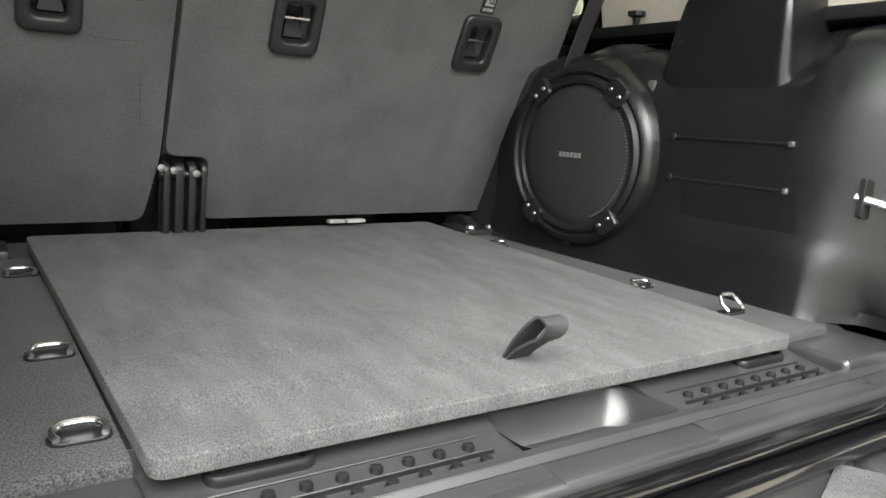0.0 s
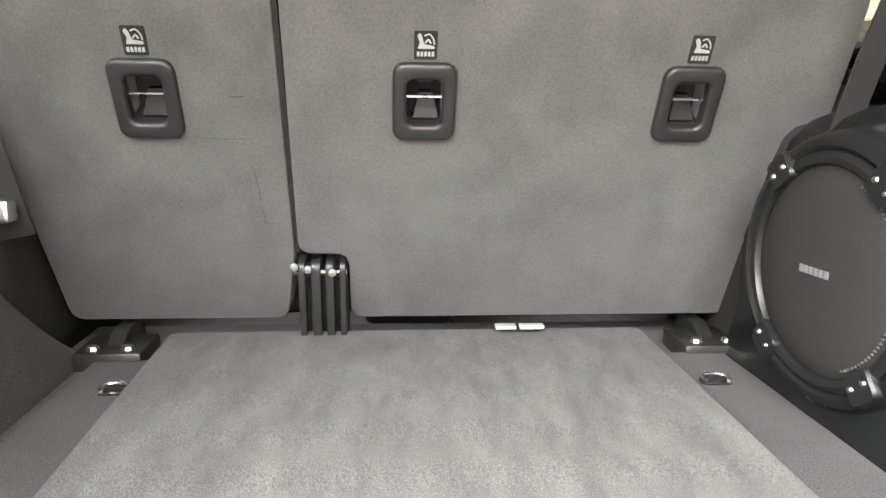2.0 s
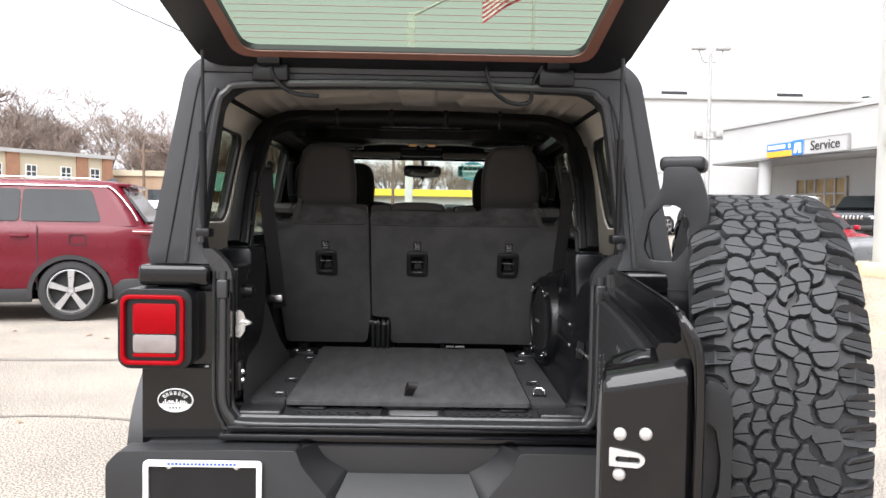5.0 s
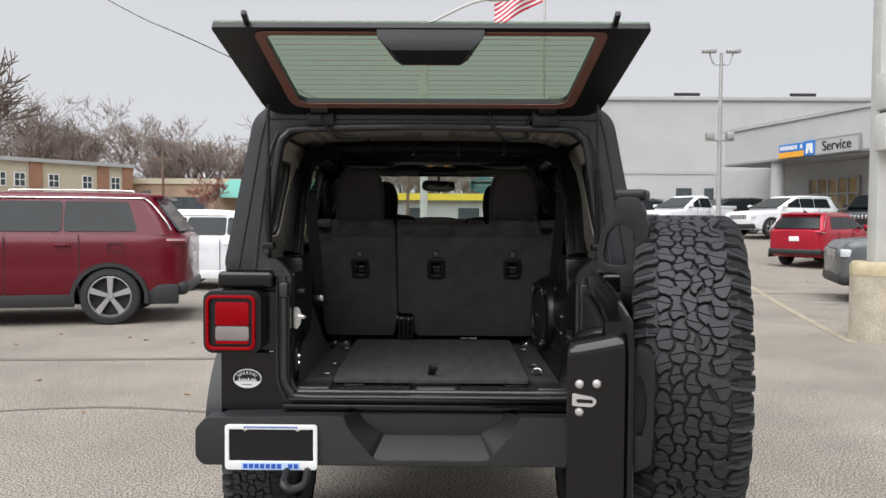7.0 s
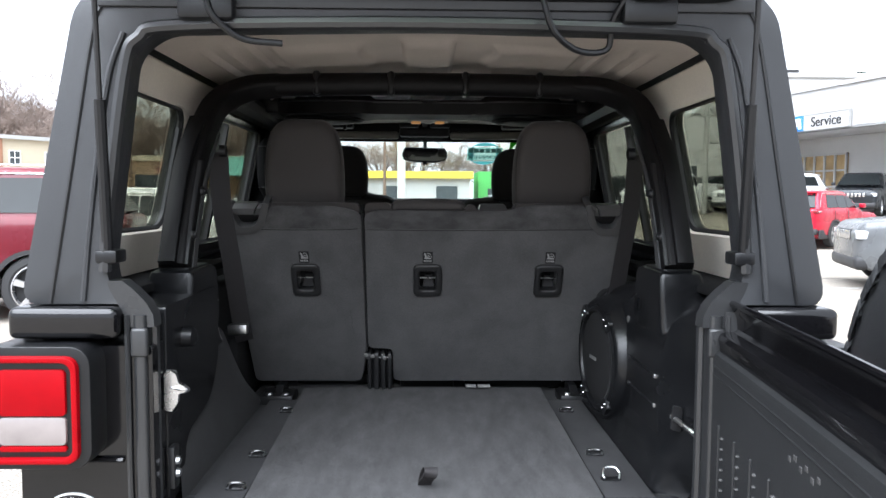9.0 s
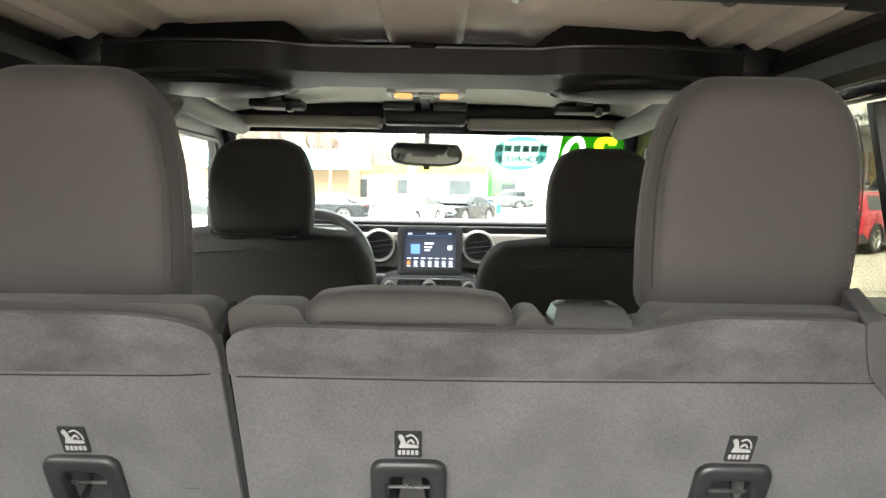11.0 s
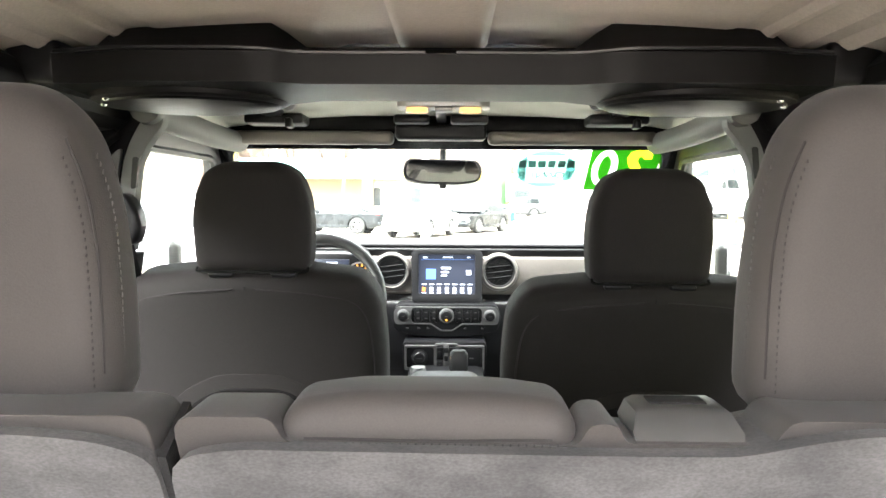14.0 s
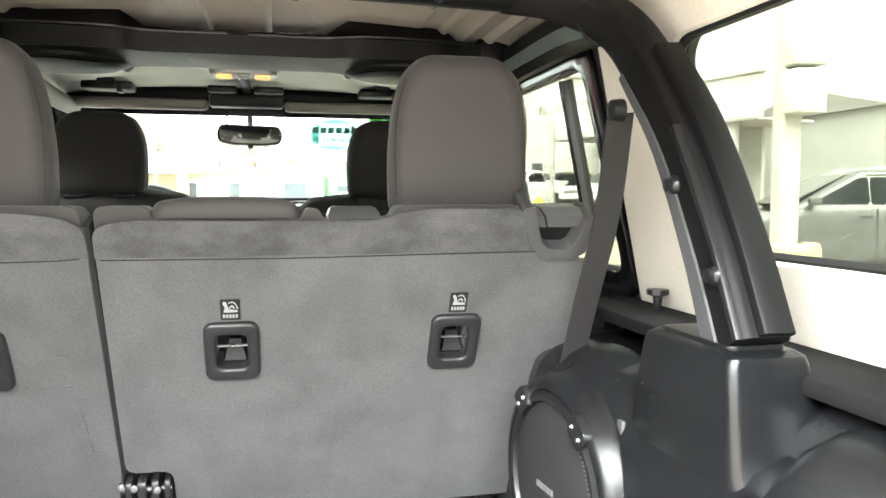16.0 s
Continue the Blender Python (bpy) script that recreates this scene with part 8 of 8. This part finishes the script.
parked_car(pose(15.2, 31.5, 0.85, 0, 0, 200), WHITE_P, "white suv near the service entrance", 5.0, 1.96, 1.80)
parked_car(pose(18.8, 30.6, 0.85, 0, 0, 230), BLACK_P, "dark grey off-roader near the service entrance", 4.4, 1.88, 1.84)
parked_car(pose(9.2, 37.0, 0.85, 0, 0, 190), BLACK_P, "black suv by the service wall", 4.8, 1.9, 1.8)
parked_car(pose(14.2, 36.5, 0.85, 0, 0, 190), BLACK_P, "black suv by the service wall", 4.8, 1.9, 1.85)
parked_car(pose(5.4, 62.0, ground_z(5.4, 62.0), 0, 0, 185), GREY_P, "dark grey suv ahead of the vehicle", 4.6, 1.86, 1.66)
parked_car(pose(1.35, 45.0, 0, 0, 0, 195), BLUE_P, "blue saloon ahead of the vehicle", 4.6, 1.82, 1.46, "sedan", False)
parked_car(pose(-1.3, 33.0, 0, 0, 0, 250), WHITE_P, "white saloon across the lot", 4.7, 1.84, 1.46, "sedan", False)
parked_car(pose(1.2, 38.0, 0, 0, 0, 240), BLACK_P, "dark saloon across the lot", 4.7, 1.84, 1.46, "sedan", False)
parked_car(pose(-5.5, 36.0, 0, 0, 0, 170), BLACK_P, "dark saloon across the lot", 4.7, 1.84, 1.46, "sedan", False)
parked_car(pose(-17, 42, 0, 0, 0, 10), GREY_P, "grey saloon by the brick shop", 4.7, 1.84, 1.46, "sedan", False)

# ---- buildings ----
STUCCO = surf("pale_stucco", (0.44, 0.44, 0.435), 0.9, var=0.05, vscale=0.6, grain=0.05, gscale=30)
STUCCO_D = surf("white_wall", (0.40, 0.40, 0.397), 0.9, var=0.04, vscale=0.8)
BRICK = surf("brown_brick", (0.30, 0.16, 0.10), 0.9, var=0.12, vscale=1.5, grain=0.2, gscale=14)
CREAM = surf("cream_panel", (0.50, 0.44, 0.33), 0.9, var=0.05, vscale=1)
TAN = surf("tan_brick", (0.36, 0.25, 0.17), 0.9, var=0.08, vscale=1, grain=0.15, gscale=12)
WIN = surf("window_dark", (0.05, 0.06, 0.065), 0.12, var=0.2, vscale=2)
TEAL_ROOF = surf("teal_metal_roof", (0.10, 0.33, 0.27), 0.5, var=0.05)
GREEN_W = surf("green_wall", (0.10, 0.42, 0.10), 0.7, var=0.08)
YELLOW_W = surf("yellow_fascia", (0.75, 0.58, 0.05), 0.7, var=0.05)
CONC = surf("concrete", (0.42, 0.37, 0.29), 0.9, var=0.15, vscale=4, grain=0.2, bump=0.3, gscale=60)
POLE = surf("galvanised_pole", (0.38, 0.38, 0.37), 0.5, 0.4, var=0.08)
POLE_W = surf("white_pole", (0.50, 0.50, 0.475), 0.5, var=0.08, vscale=3)
WARM_WIN = surf("garage_glass", (0.35, 0.25, 0.13), 0.15, var=0.4, vscale=1.2)

svc = thing("service_building", (20, 45, 0.8), "white dealership service building with canopy and sign", "building")
part("main_block", plate([(8.0, 0.3), (38.0, 0.3), (38.0, 10.9), (8.0, 10.9)], [], "y", 56, 80, m=None), STUCCO, svc)
part("parapet_cap", box(7.8, 38.2, 55.8, 80, 10.9, 11.25, 0.05), STUCCO_D, svc)
part("wall_band", box(7.95, 30, 55.93, 56.0, 5.2, 5.45), STUCCO_D, svc)
for x in (17.5, 26.5):
    part("roof_vent", box(x, x + 2.0, 55.9, 56.0, 11.25, 11.5), CLAD, svc)
FA = Vector((15.6, 39.0, 0.55))
FD = Vector((2.9, -11.5, 0)).normalized()
FN = Vector((-FD.y, FD.x, 0))
FN = FN if FN.x < 0 else -FN
FM = axes(FA, FD, (0, 0, 1), FD.cross(Vector((0, 0, 1))))
out = 1 if FM.col[2].x < 0 else -1
part("canopy_fascia", plate([(-0.5, 4.0), (13.3, 4.0), (13.3, 5.85), (-0.5, 5.85)], [], "z", -0.3 * out, 0.0, 0.02, m=FM), STUCCO, svc)
part("canopy_soffit", plate([(-0.5, -3.3), (13.3, -3.3), (13.3, 0), (-0.5, 0)], [], "z", 4.0, 4.1, m=FM @ axes((0, 0, 0), (1, 0, 0), (0, 0, out), (0, 1, 0))), STUCCO_D, svc)
part("canopy_cap", plate([(-0.6, 5.85), (13.4, 5.85), (13.4, 6.0), (-0.6, 6.0)], [], "z", -0.35 * out, 0.1 * out, m=FM), STUCCO_D, svc)
part("back_wall", plate([(-6, -0.2), (11, -0.2), (11, 4.0), (-6, 4.0)], [], "z", -3.2 * out, -3.0 * out, m=FM), STUCCO, svc)
for u in (3.3, 11.5):
    part("column", turned([(0.35, -0.2), (0.33, 0.1), (0.33, 4.0)], FM @ axes((u, 0, -0.5 * out), (1, 0, 0), (0, 0, 1), (0, 1, 0)), 20), STUCCO, svc)
gd2 = part("garage_door", plate([(2.7, 0.0), (6.1, 0.0), (6.1, 3.2), (2.7, 3.2)], [], "z", -3.0 * out, -2.9 * out, m=FM), WARM_WIN, svc, "glazed service door lit from inside")
for k in range(6):
    part("door_mullion", plate([(2.7 + k * 0.67, 0), (2.79 + k * 0.67, 0), (2.79 + k * 0.67, 3.2), (2.7 + k * 0.67, 3.2)], [], "z", -2.9 * out, -2.82 * out, m=FM), STUCCO_D, gd2)
for k in range(5):
    part("door_rail", plate([(2.7, k * 0.78), (6.14, k * 0.78), (6.14, k * 0.78 + 0.08), (2.7, k * 0.78 + 0.08)], [], "z", -2.9 * out, -2.81 * out, m=FM), STUCCO_D, gd2)
part("side_door", plate([(0.9, 0), (1.9, 0), (1.9, 2.1), (0.9, 2.1)], [], "z", -3.0 * out, -2.9 * out, m=FM), WIN, svc)
for x in (17.8, 20.0):
    part("low_window", box(x, x + 1.2, 55.9, 56.0, 3.2, 4.1), WIN, svc)
sign = thing("service_sign", FM @ Vector((6, 4.9, 0)), "blue, orange and grey service sign on the fascia", "sign")
SO = FM @ Matrix.Translation((4.2 - 3.3 * 0.773, 4.42 - 4.825 * 0.8, 0.06 * out)) @ Matrix.Diagonal((0.773, 0.8, 1, 1))
ORANGE_S, BLUE_S = surf("sign_orange", (0.80, 0.38, 0.03), 0.5, var=0.03), surf("sign_blue", (0.03, 0.18, 0.55), 0.5, var=0.03)
part("blue_panel", plate([(3.3, 4.75), (5.55, 4.75), (5.55, 5.2), (3.3, 5.2)], [], "z", 0, 0.1 * out, m=SO), BLUE_S, sign)
part("orange_panel", plate([(3.3, 4.40), (5.55, 4.40), (5.55, 4.74), (3.3, 4.74)], [], "z", 0, 0.1 * out, m=SO), ORANGE_S, sign)
part("emblem_panel", plate([(5.57, 4.40), (6.55, 4.40), (6.55, 5.25), (5.57, 5.25)], [], "z", 0, 0.1 * out, m=SO), BLUE_S, sign)
part("emblem", plate(rounded([(5.75, 4.5), (5.95, 4.5), (6.06, 4.85), (6.17, 4.5), (6.37, 4.5), (6.30, 5.1), (5.82, 5.1)], 0.06), [], "z", 0.1 * out, 0.13 * out, m=SO), WHITE, sign)
for k in range(9):
    if k != 7:
        part("sign_bar", plate([(3.42 + k * 0.23, 4.86), (3.58 + k * 0.23, 4.86), (3.58 + k * 0.23, 5.10), (3.42 + k * 0.23, 5.10)], [], "z", 0.1 * out, 0.12 * out, m=SO), WHITE, sign)
part("grey_panel", plate([(6.60, 4.40), (9.9, 4.40), (9.9, 5.25), (6.60, 5.25)], [], "z", 0, 0.1 * out, m=SO), STUCCO_D, sign)
part("panel_rim", plate([(6.56, 4.36), (9.94, 4.36), (9.94, 5.29), (6.56, 5.29)], [[(6.62, 4.42), (9.88, 4.42), (9.88, 5.23), (6.62, 5.23)]], "z", 0, 0.12 * out, m=SO), POLE, sign)
TM = SO @ Matrix.Translation((8.25, 4.80, 0.11 * out))
letters("Service", 0.78, TM if out > 0 else TM @ Matrix.Rotation(math.pi, 4, "Y"), CLAD, sign, "sign_lettering", 0.02)

blk = thing("brick_block", (-31.6, 60.0, 0), "low cream and brown brick block with small windows", "building")
BM = axes((-28.6, 64.0, 0), (-0.6, -0.8, 0), (0, 0, 1), (-0.8, 0.6, 0))
part("wall", plate([(0, 0), (52, 0), (52, 6.0), (0, 6.0)], [], "z", 0, 14, m=BM), CREAM, blk)
part("roof_edge", plate([(-0.3, 6.0), (52.3, 6.0), (52.3, 6.3), (-0.3, 6.3)], [], "z", -0.3, 14.3, m=BM), STUCCO_D, blk)
for u0, u1 in ((-0.2, 0.7), (2.0, 3.0), (7.6, 8.6), (11.6, 12.6), (16.6, 17.6), (21.6, 22.6), (26.6, 27.6)):
    part("brick_pier", plate([(u0, 0), (u1, 0), (u1, 6.0), (u0, 6.0)], [], "z", -0.15, 0.0, m=BM), BRICK, blk)
for u0 in (1.0, 3.5, 6.3, 8.95, 10.4, 13.6, 15.2, 18.6, 20.2, 23.6):
    u1, um, za, zb = u0 + 0.75, u0 + 0.375, 4.05, 5.05
    w = part("window", plate([(u0, za), (u1, za), (u1, zb), (u0, zb)], [], "z", -0.06, 0.0, m=BM), WIN, blk)
    part("window_frame", plate([(u0 - 0.07, za - 0.07), (u1 + 0.07, za - 0.07), (u1 + 0.07, zb + 0.07), (u0 - 0.07, zb + 0.07)], [[(u0, za), (u1, za), (u1, zb), (u0, zb)]], "z", -0.09, 0.0, m=BM), WHITE, w)
    part("window_bar", plate([(um - 0.03, za), (um + 0.03, za), (um + 0.03, zb), (um - 0.03, zb)], [], "z", -0.085, -0.06, m=BM), WHITE, w)
    part("window_bar", plate([(u0, 4.52), (u1, 4.52), (u1, 4.58), (u0, 4.58)], [], "z", -0.082, -0.061, m=BM), WHITE, w)
shop = thing("brown_shop", (-22, 66, 0), "low tan brick shop with a dark shop window", "building")
part("wall", box(-32, -8, 66, 80, 0, 4.9), TAN, shop)
part("shop_window", box(-26.0, -22.6, 65.9, 66.0, 1.2, 3.5), WIN, shop)
part("cornice", box(-32, -8, 65.85, 66.0, 4.7, 5.2), CREAM, shop)
part("teal_roof", loft([[(-21.3, 63.5, 3.4), (-6, 63.5, 3.4), (-6, 65.8, 3.4), (-21.3, 65.8, 3.4)], [(-20.0, 65.3, 5.1), (-6, 65.3, 5.1), (-6, 65.8, 5.1), (-20.0, 65.8, 5.1)]]), TEAL_ROOF, shop)
fuel = thing("fuel_station", (-4, 75, 0), "low white station with yellow fascia", "building")
part("wall", box(-12, 4.5, 76, 84, 0, 3.6), STUCCO, fuel)
part("fascia", box(-12.3, 4.8, 75.4, 84, 3.6, 4.3), YELLOW_W, fuel)
for x in (-9.5, -4.5, 1.0):
    part("window", box(x, x + 2.2, 75.9, 76.0, 1.0, 2.8), WIN, fuel)
grn = thing("green_shop", (10, 78, 0), "bright green shop building", "building")
part("wall", box(5.5, 18, 78, 86, 0, 4.4), GREEN_W, grn)
part("sign_panel", box(9.5, 13, 77.9, 78, 3.0, 3.9), WHITE, grn)
part("window", box(6.5, 9, 77.9, 78, 0.8, 2.6), WIN, grn)
wh = thing("grey_warehouse", (62, 60, 0), "long grey metal warehouse", "building")
part("wall", loft([[(44, 46, 0), (44, 46, 8.2), (44, 64, 8.2), (44, 64, 0)], [(95, 20, 0), (95, 20, 9.5), (95, 50, 9.5), (95, 50, 0)]]), surf("warehouse_metal", (0.36, 0.37, 0.37), 0.6, 0.2, var=0.06, vscale=0.5), wh)
part("roof", loft([[(43.5, 45.5, 8.2), (43.5, 55, 10.5), (43.5, 64, 8.2)], [(95, 19.5, 9.5), (95, 35, 12.5), (95, 50, 9.5)]]), surf("warehouse_roof", (0.22, 0.22, 0.22), 0.6, var=0.06), wh)


# ---- posts ----
def lamp_post(at, h, arms, name, label, w=0.12, square=False, mt=None):
    p = thing(name, at, label, "lamp post", "lamp posts")
    x, y, z = at
    mt = mt or POLE
    part("post", box(x - w, x + w, y - w, y + w, z, z + h, 0.01) if square else turned([(w, z), (w * 0.6, z + h)], Matrix.Translation((x, y, 0)), 14), mt, p)
    for dx, dz, ln in arms:
        a = part("arm", tube([(x, y, z + h - 0.5 + dz), (x + dx * 0.6, y, z + h - 0.5 + dz), (x + dx, y, z + h + dz)], 0.035, 8), mt, p)
        part("lamp_head", box(x + dx - ln, x + dx + ln, y - 0.15, y + 0.15, z + h + dz, z + h + dz + 0.16, 0.04, 2), mt, a)
    return p


lp = lamp_post((12.4, 31.8, 0.85), 8.3, ((-0.55, 0, 0.32), (0.55, 0, 0.32)), "flood_light_post", "slim grey post with two floodlights")
part("camera_bar", box(11.75, 13.05, 31.7, 31.9, 5.15, 5.25, 0.02), POLE, lp)
for dx in (-0.45, 0.45):
    part("camera_box", box(12.4 + dx - 0.16, 12.4 + dx + 0.16, 31.6, 32.0, 5.25, 5.55, 0.03), POLE, lp)
lp2 = lamp_post((-0.85, 24.0, 0), 8.4, (), "street_light_post", "white square post with a long lamp arm", 0.13, True, POLE_W)
part("arm", tube([(-0.85, 24, 8.3), (0.6, 23.6, 8.9), (1.5, 23.4, 9.1)], 0.05, 8), POLE_W, lp2)
part("lamp_head", box(1.3, 2.1, 23.2, 23.6, 9.02, 9.16, 0.05, 2), POLE_W, lp2)
lp3 = lamp_post((5.33, 6.73, 0), 9.5, (), "base_light_post", "white post on a round concrete base with grey boxes", 0.10, True, POLE_W)
part("concrete_base", turned([(0.34, 0.0), (0.34, 0.90), (0.31, 0.94), (0.0, 0.94)], Matrix.Translation((5.36, 6.73, 0)), 32), CONC, lp3, "stained concrete footing")
part("base_paint", turned([(0.345, 0.80), (0.345, 0.92), (0.315, 0.963), (0.2, 0.965)], Matrix.Translation((5.36, 6.73, 0)), 32), surf("yellow_footing_paint", (0.44, 0.375, 0.235), 0.8, var=0.2, vscale=6), lp3)
for dx, z0, z1 in ((0.0, 2.78, 3.22), (0.0, 2.30, 2.74)):
    part("meter_box", box(5.34 + dx - 0.17, 5.34 + dx + 0.20, 6.40, 6.632, z0, z1, 0.02), POLE_W, lp3)
bl = thing("yellow_bollard", (10.0, 27.0, 0.8), "short yellow painted bollard", "bollard")
part("post", turned([(0.16, 0.8), (0.16, 1.35), (0.10, 1.43), (0.0, 1.45)], Matrix.Translation((10.0, 27.0, 0)), 16), YELLOW_W, bl)
fp = thing("flag_pole", (4.1, 30.0, 0), "tall pole flying a striped flag", "flag pole")
part("pole", turned([(0.09, 0), (0.05, 14.5)], Matrix.Translation((4.1, 30.0, 0)), 12), POLE_W, fp)
FLAG_R, FLAG_W, FLAG_B = surf("flag_red", (0.45, 0.02, 0.04), 0.8, var=0.08), surf("flag_white", (0.7, 0.7, 0.72), 0.8, var=0.05), surf("flag_blue", (0.03, 0.05, 0.2), 0.8, var=0.05)


def flag_pt(u, v):
    return (4.05 - 2.1 * u, 30.0 + 0.18 * math.sin(u * 7 + v * 2), 10.9 + v * 1.35 - 1.15 * u + 0.08 * math.sin(u * 5))


for k in range(13):
    b = bmesh.new()
    loft([[flag_pt(i / 16, (k + d) / 13) for i in range(17)] for d in (0, 1)], closed=False, bm=b)
    part("flag_stripe", b, FLAG_R if k % 2 == 0 else FLAG_W, fp)
b = bmesh.new()
loft([[tuple(Vector(flag_pt(i / 40, v)) + Vector((0, -0.02, 0))) for i in range(17)] for v in (6 / 13, 1.0)], closed=False, bm=b)
part("flag_canton", b, FLAG_B, fp)
for x, y, h in ((-9.0, 62, 8.5), (-4.0, 70, 9), (-26.0, 65.0, 7.6)):
    up = thing("utility_pole", (x, y, 0), "brown wooden utility pole with a cross-arm", "utility pole", "utility poles")
    part("post", turned([(0.16, 0), (0.11, h)], Matrix.Translation((x, y, 0)), 10), surf("pole_wood", (0.16, 0.11, 0.08), 0.9, var=0.2) if x == -9.0 else bpy.data.materials["pole_wood"], up)
    part("cross_arm", box(x - 1.0, x + 1.0, y - 0.06, y + 0.06, h - 0.8, h - 0.65), bpy.data.materials["pole_wood"], up)
wire = thing("overhead_wire", (-16, 40, 14), "thin black overhead wire", "wire")
part("cable", tube([(-22, 30, 15.0), (-14.1, 30, 10.55), (-9.4, 30.2, 8.45), (-4.0, 70, 9.0)], 0.02, 5), CLAD, wire)

# ---- bare trees ----
BARK = surf("grey_bark", (0.135, 0.105, 0.09), 0.95, var=0.2, vscale=3)
TWIG = surf("brown_twigs", (0.225, 0.178, 0.152), 0.95, var=0.2, vscale=1)


def bare_tree(at, h, seed, spread=0.55, depth=6, twig=TWIG, r0=0.22):
    rng = random.Random(seed)
    tr = thing("bare_tree", at, "leafless tree with fine brown twigs", "tree", "bare trees")
    limb, fine = bmesh.new(), bmesh.new()

    def stick(bm, a, b2, ra, rb, n):
        d = (b2 - a).normalized()
        u = d.orthogonal().normalized()
        v = d.cross(u)
        A = [bm.verts.new(a + (u * math.cos(k * math.tau / n) + v * math.sin(k * math.tau / n)) * ra) for k in range(n)]
        B = [bm.verts.new(b2 + (u * math.cos(k * math.tau / n) + v * math.sin(k * math.tau / n)) * rb) for k in range(n)]
        for k in range(n):
            bm.faces.new((A[k - 1], A[k], B[k], B[k - 1]))

    def grow(p, d, ln, r, lvl):
        q = p + d * ln
        mid = p.lerp(q, 0.5) + Vector((rng.uniform(-1, 1), rng.uniform(-1, 1), rng.uniform(-0.5, 0.5))) * ln * 0.06
        bm, n = (limb, 6) if lvl < 3 else (fine, 3)
        r = max(r, 0.018)
        stick(bm, p, mid, r, r * 0.85, n)
        stick(bm, mid, q, r * 0.85, r * 0.7, n)
        if lvl >= depth:
            return
        for k in range(3 if lvl else 4):
            e = (d + Vector((rng.uniform(-1, 1), rng.uniform(-1, 1), rng.uniform(-0.25, 0.65))) * (spread + 0.12 * lvl)).normalized()
            grow(p.lerp(q, rng.uniform(0.6, 1.0)), e, ln * rng.uniform(0.62, 0.82), r * 0.58, lvl + 1)

    grow(Vector(at), Vector((rng.uniform(-0.08, 0.08), rng.uniform(-0.08, 0.08), 1)).normalized(), h * 0.27, r0, 0)
    part("trunk", limb, BARK, tr)
    tagged(part("crown", fine, twig, tr), kind="stuff")
    return tr


kinds = [bare_tree((-44, 86, 0), 15, 1), bare_tree((-34, 88, 0), 13, 2), bare_tree((-25, 90, 0), 12, 3, 0.65)]
rng = random.Random(8)
for k in range(66):
    x = -86 + k * 1.75 + rng.uniform(-1, 1)
    s0 = rng.uniform(0.85, 1.2) * (1.35 if x < -42 else 1.12 if x < -15 else 0.8)
    copy_thing(kinds[k % 3], pose(x, rng.uniform(84, 100), 0, 0, 0, rng.uniform(0, 360)) @ Matrix.Diagonal((s0, s0, s0, 1)))
bare_tree((-12.6, 16.0, 0), 8.6, 12, 0.62, 6, r0=0.13)
bare_tree((-20.4, 62, 0), 7.0, 21, 0.75, 6, surf("reddish_twigs", (0.24, 0.10, 0.08), 0.95, var=0.2, vscale=1), 0.10)
pine = thing("fir_tree", (52, 88, 0), "dark green fir tree behind the buildings", "tree")
FIR = surf("fir_green", (0.035, 0.06, 0.035), 0.9, var=0.3, vscale=2)
part("trunk", turned([(0.3, 0), (0.05, 17)], Matrix.Translation((52, 88, 0)), 8), BARK, pine)
b = bmesh.new()
rng = random.Random(4)
for k in range(900):
    z = rng.uniform(2.5, 17)
    r = (17.6 - z) * 0.24 * math.sqrt(rng.random())
    a = rng.uniform(0, math.tau)
    c = Vector((52 + r * math.cos(a), 88 + r * math.sin(a), z))
    d = Vector((math.cos(a), math.sin(a), -0.3)) * rng.uniform(0.5, 0.9)
    w = Vector((-math.sin(a), math.cos(a), rng.uniform(-0.3, 0.3))) * 0.22
    b.faces.new([b.verts.new(c + q) for q in (-w, d * 0.6 - w * 0.4, d, d * 0.5 + w, w)])
part("crown", b, FIR, pine)
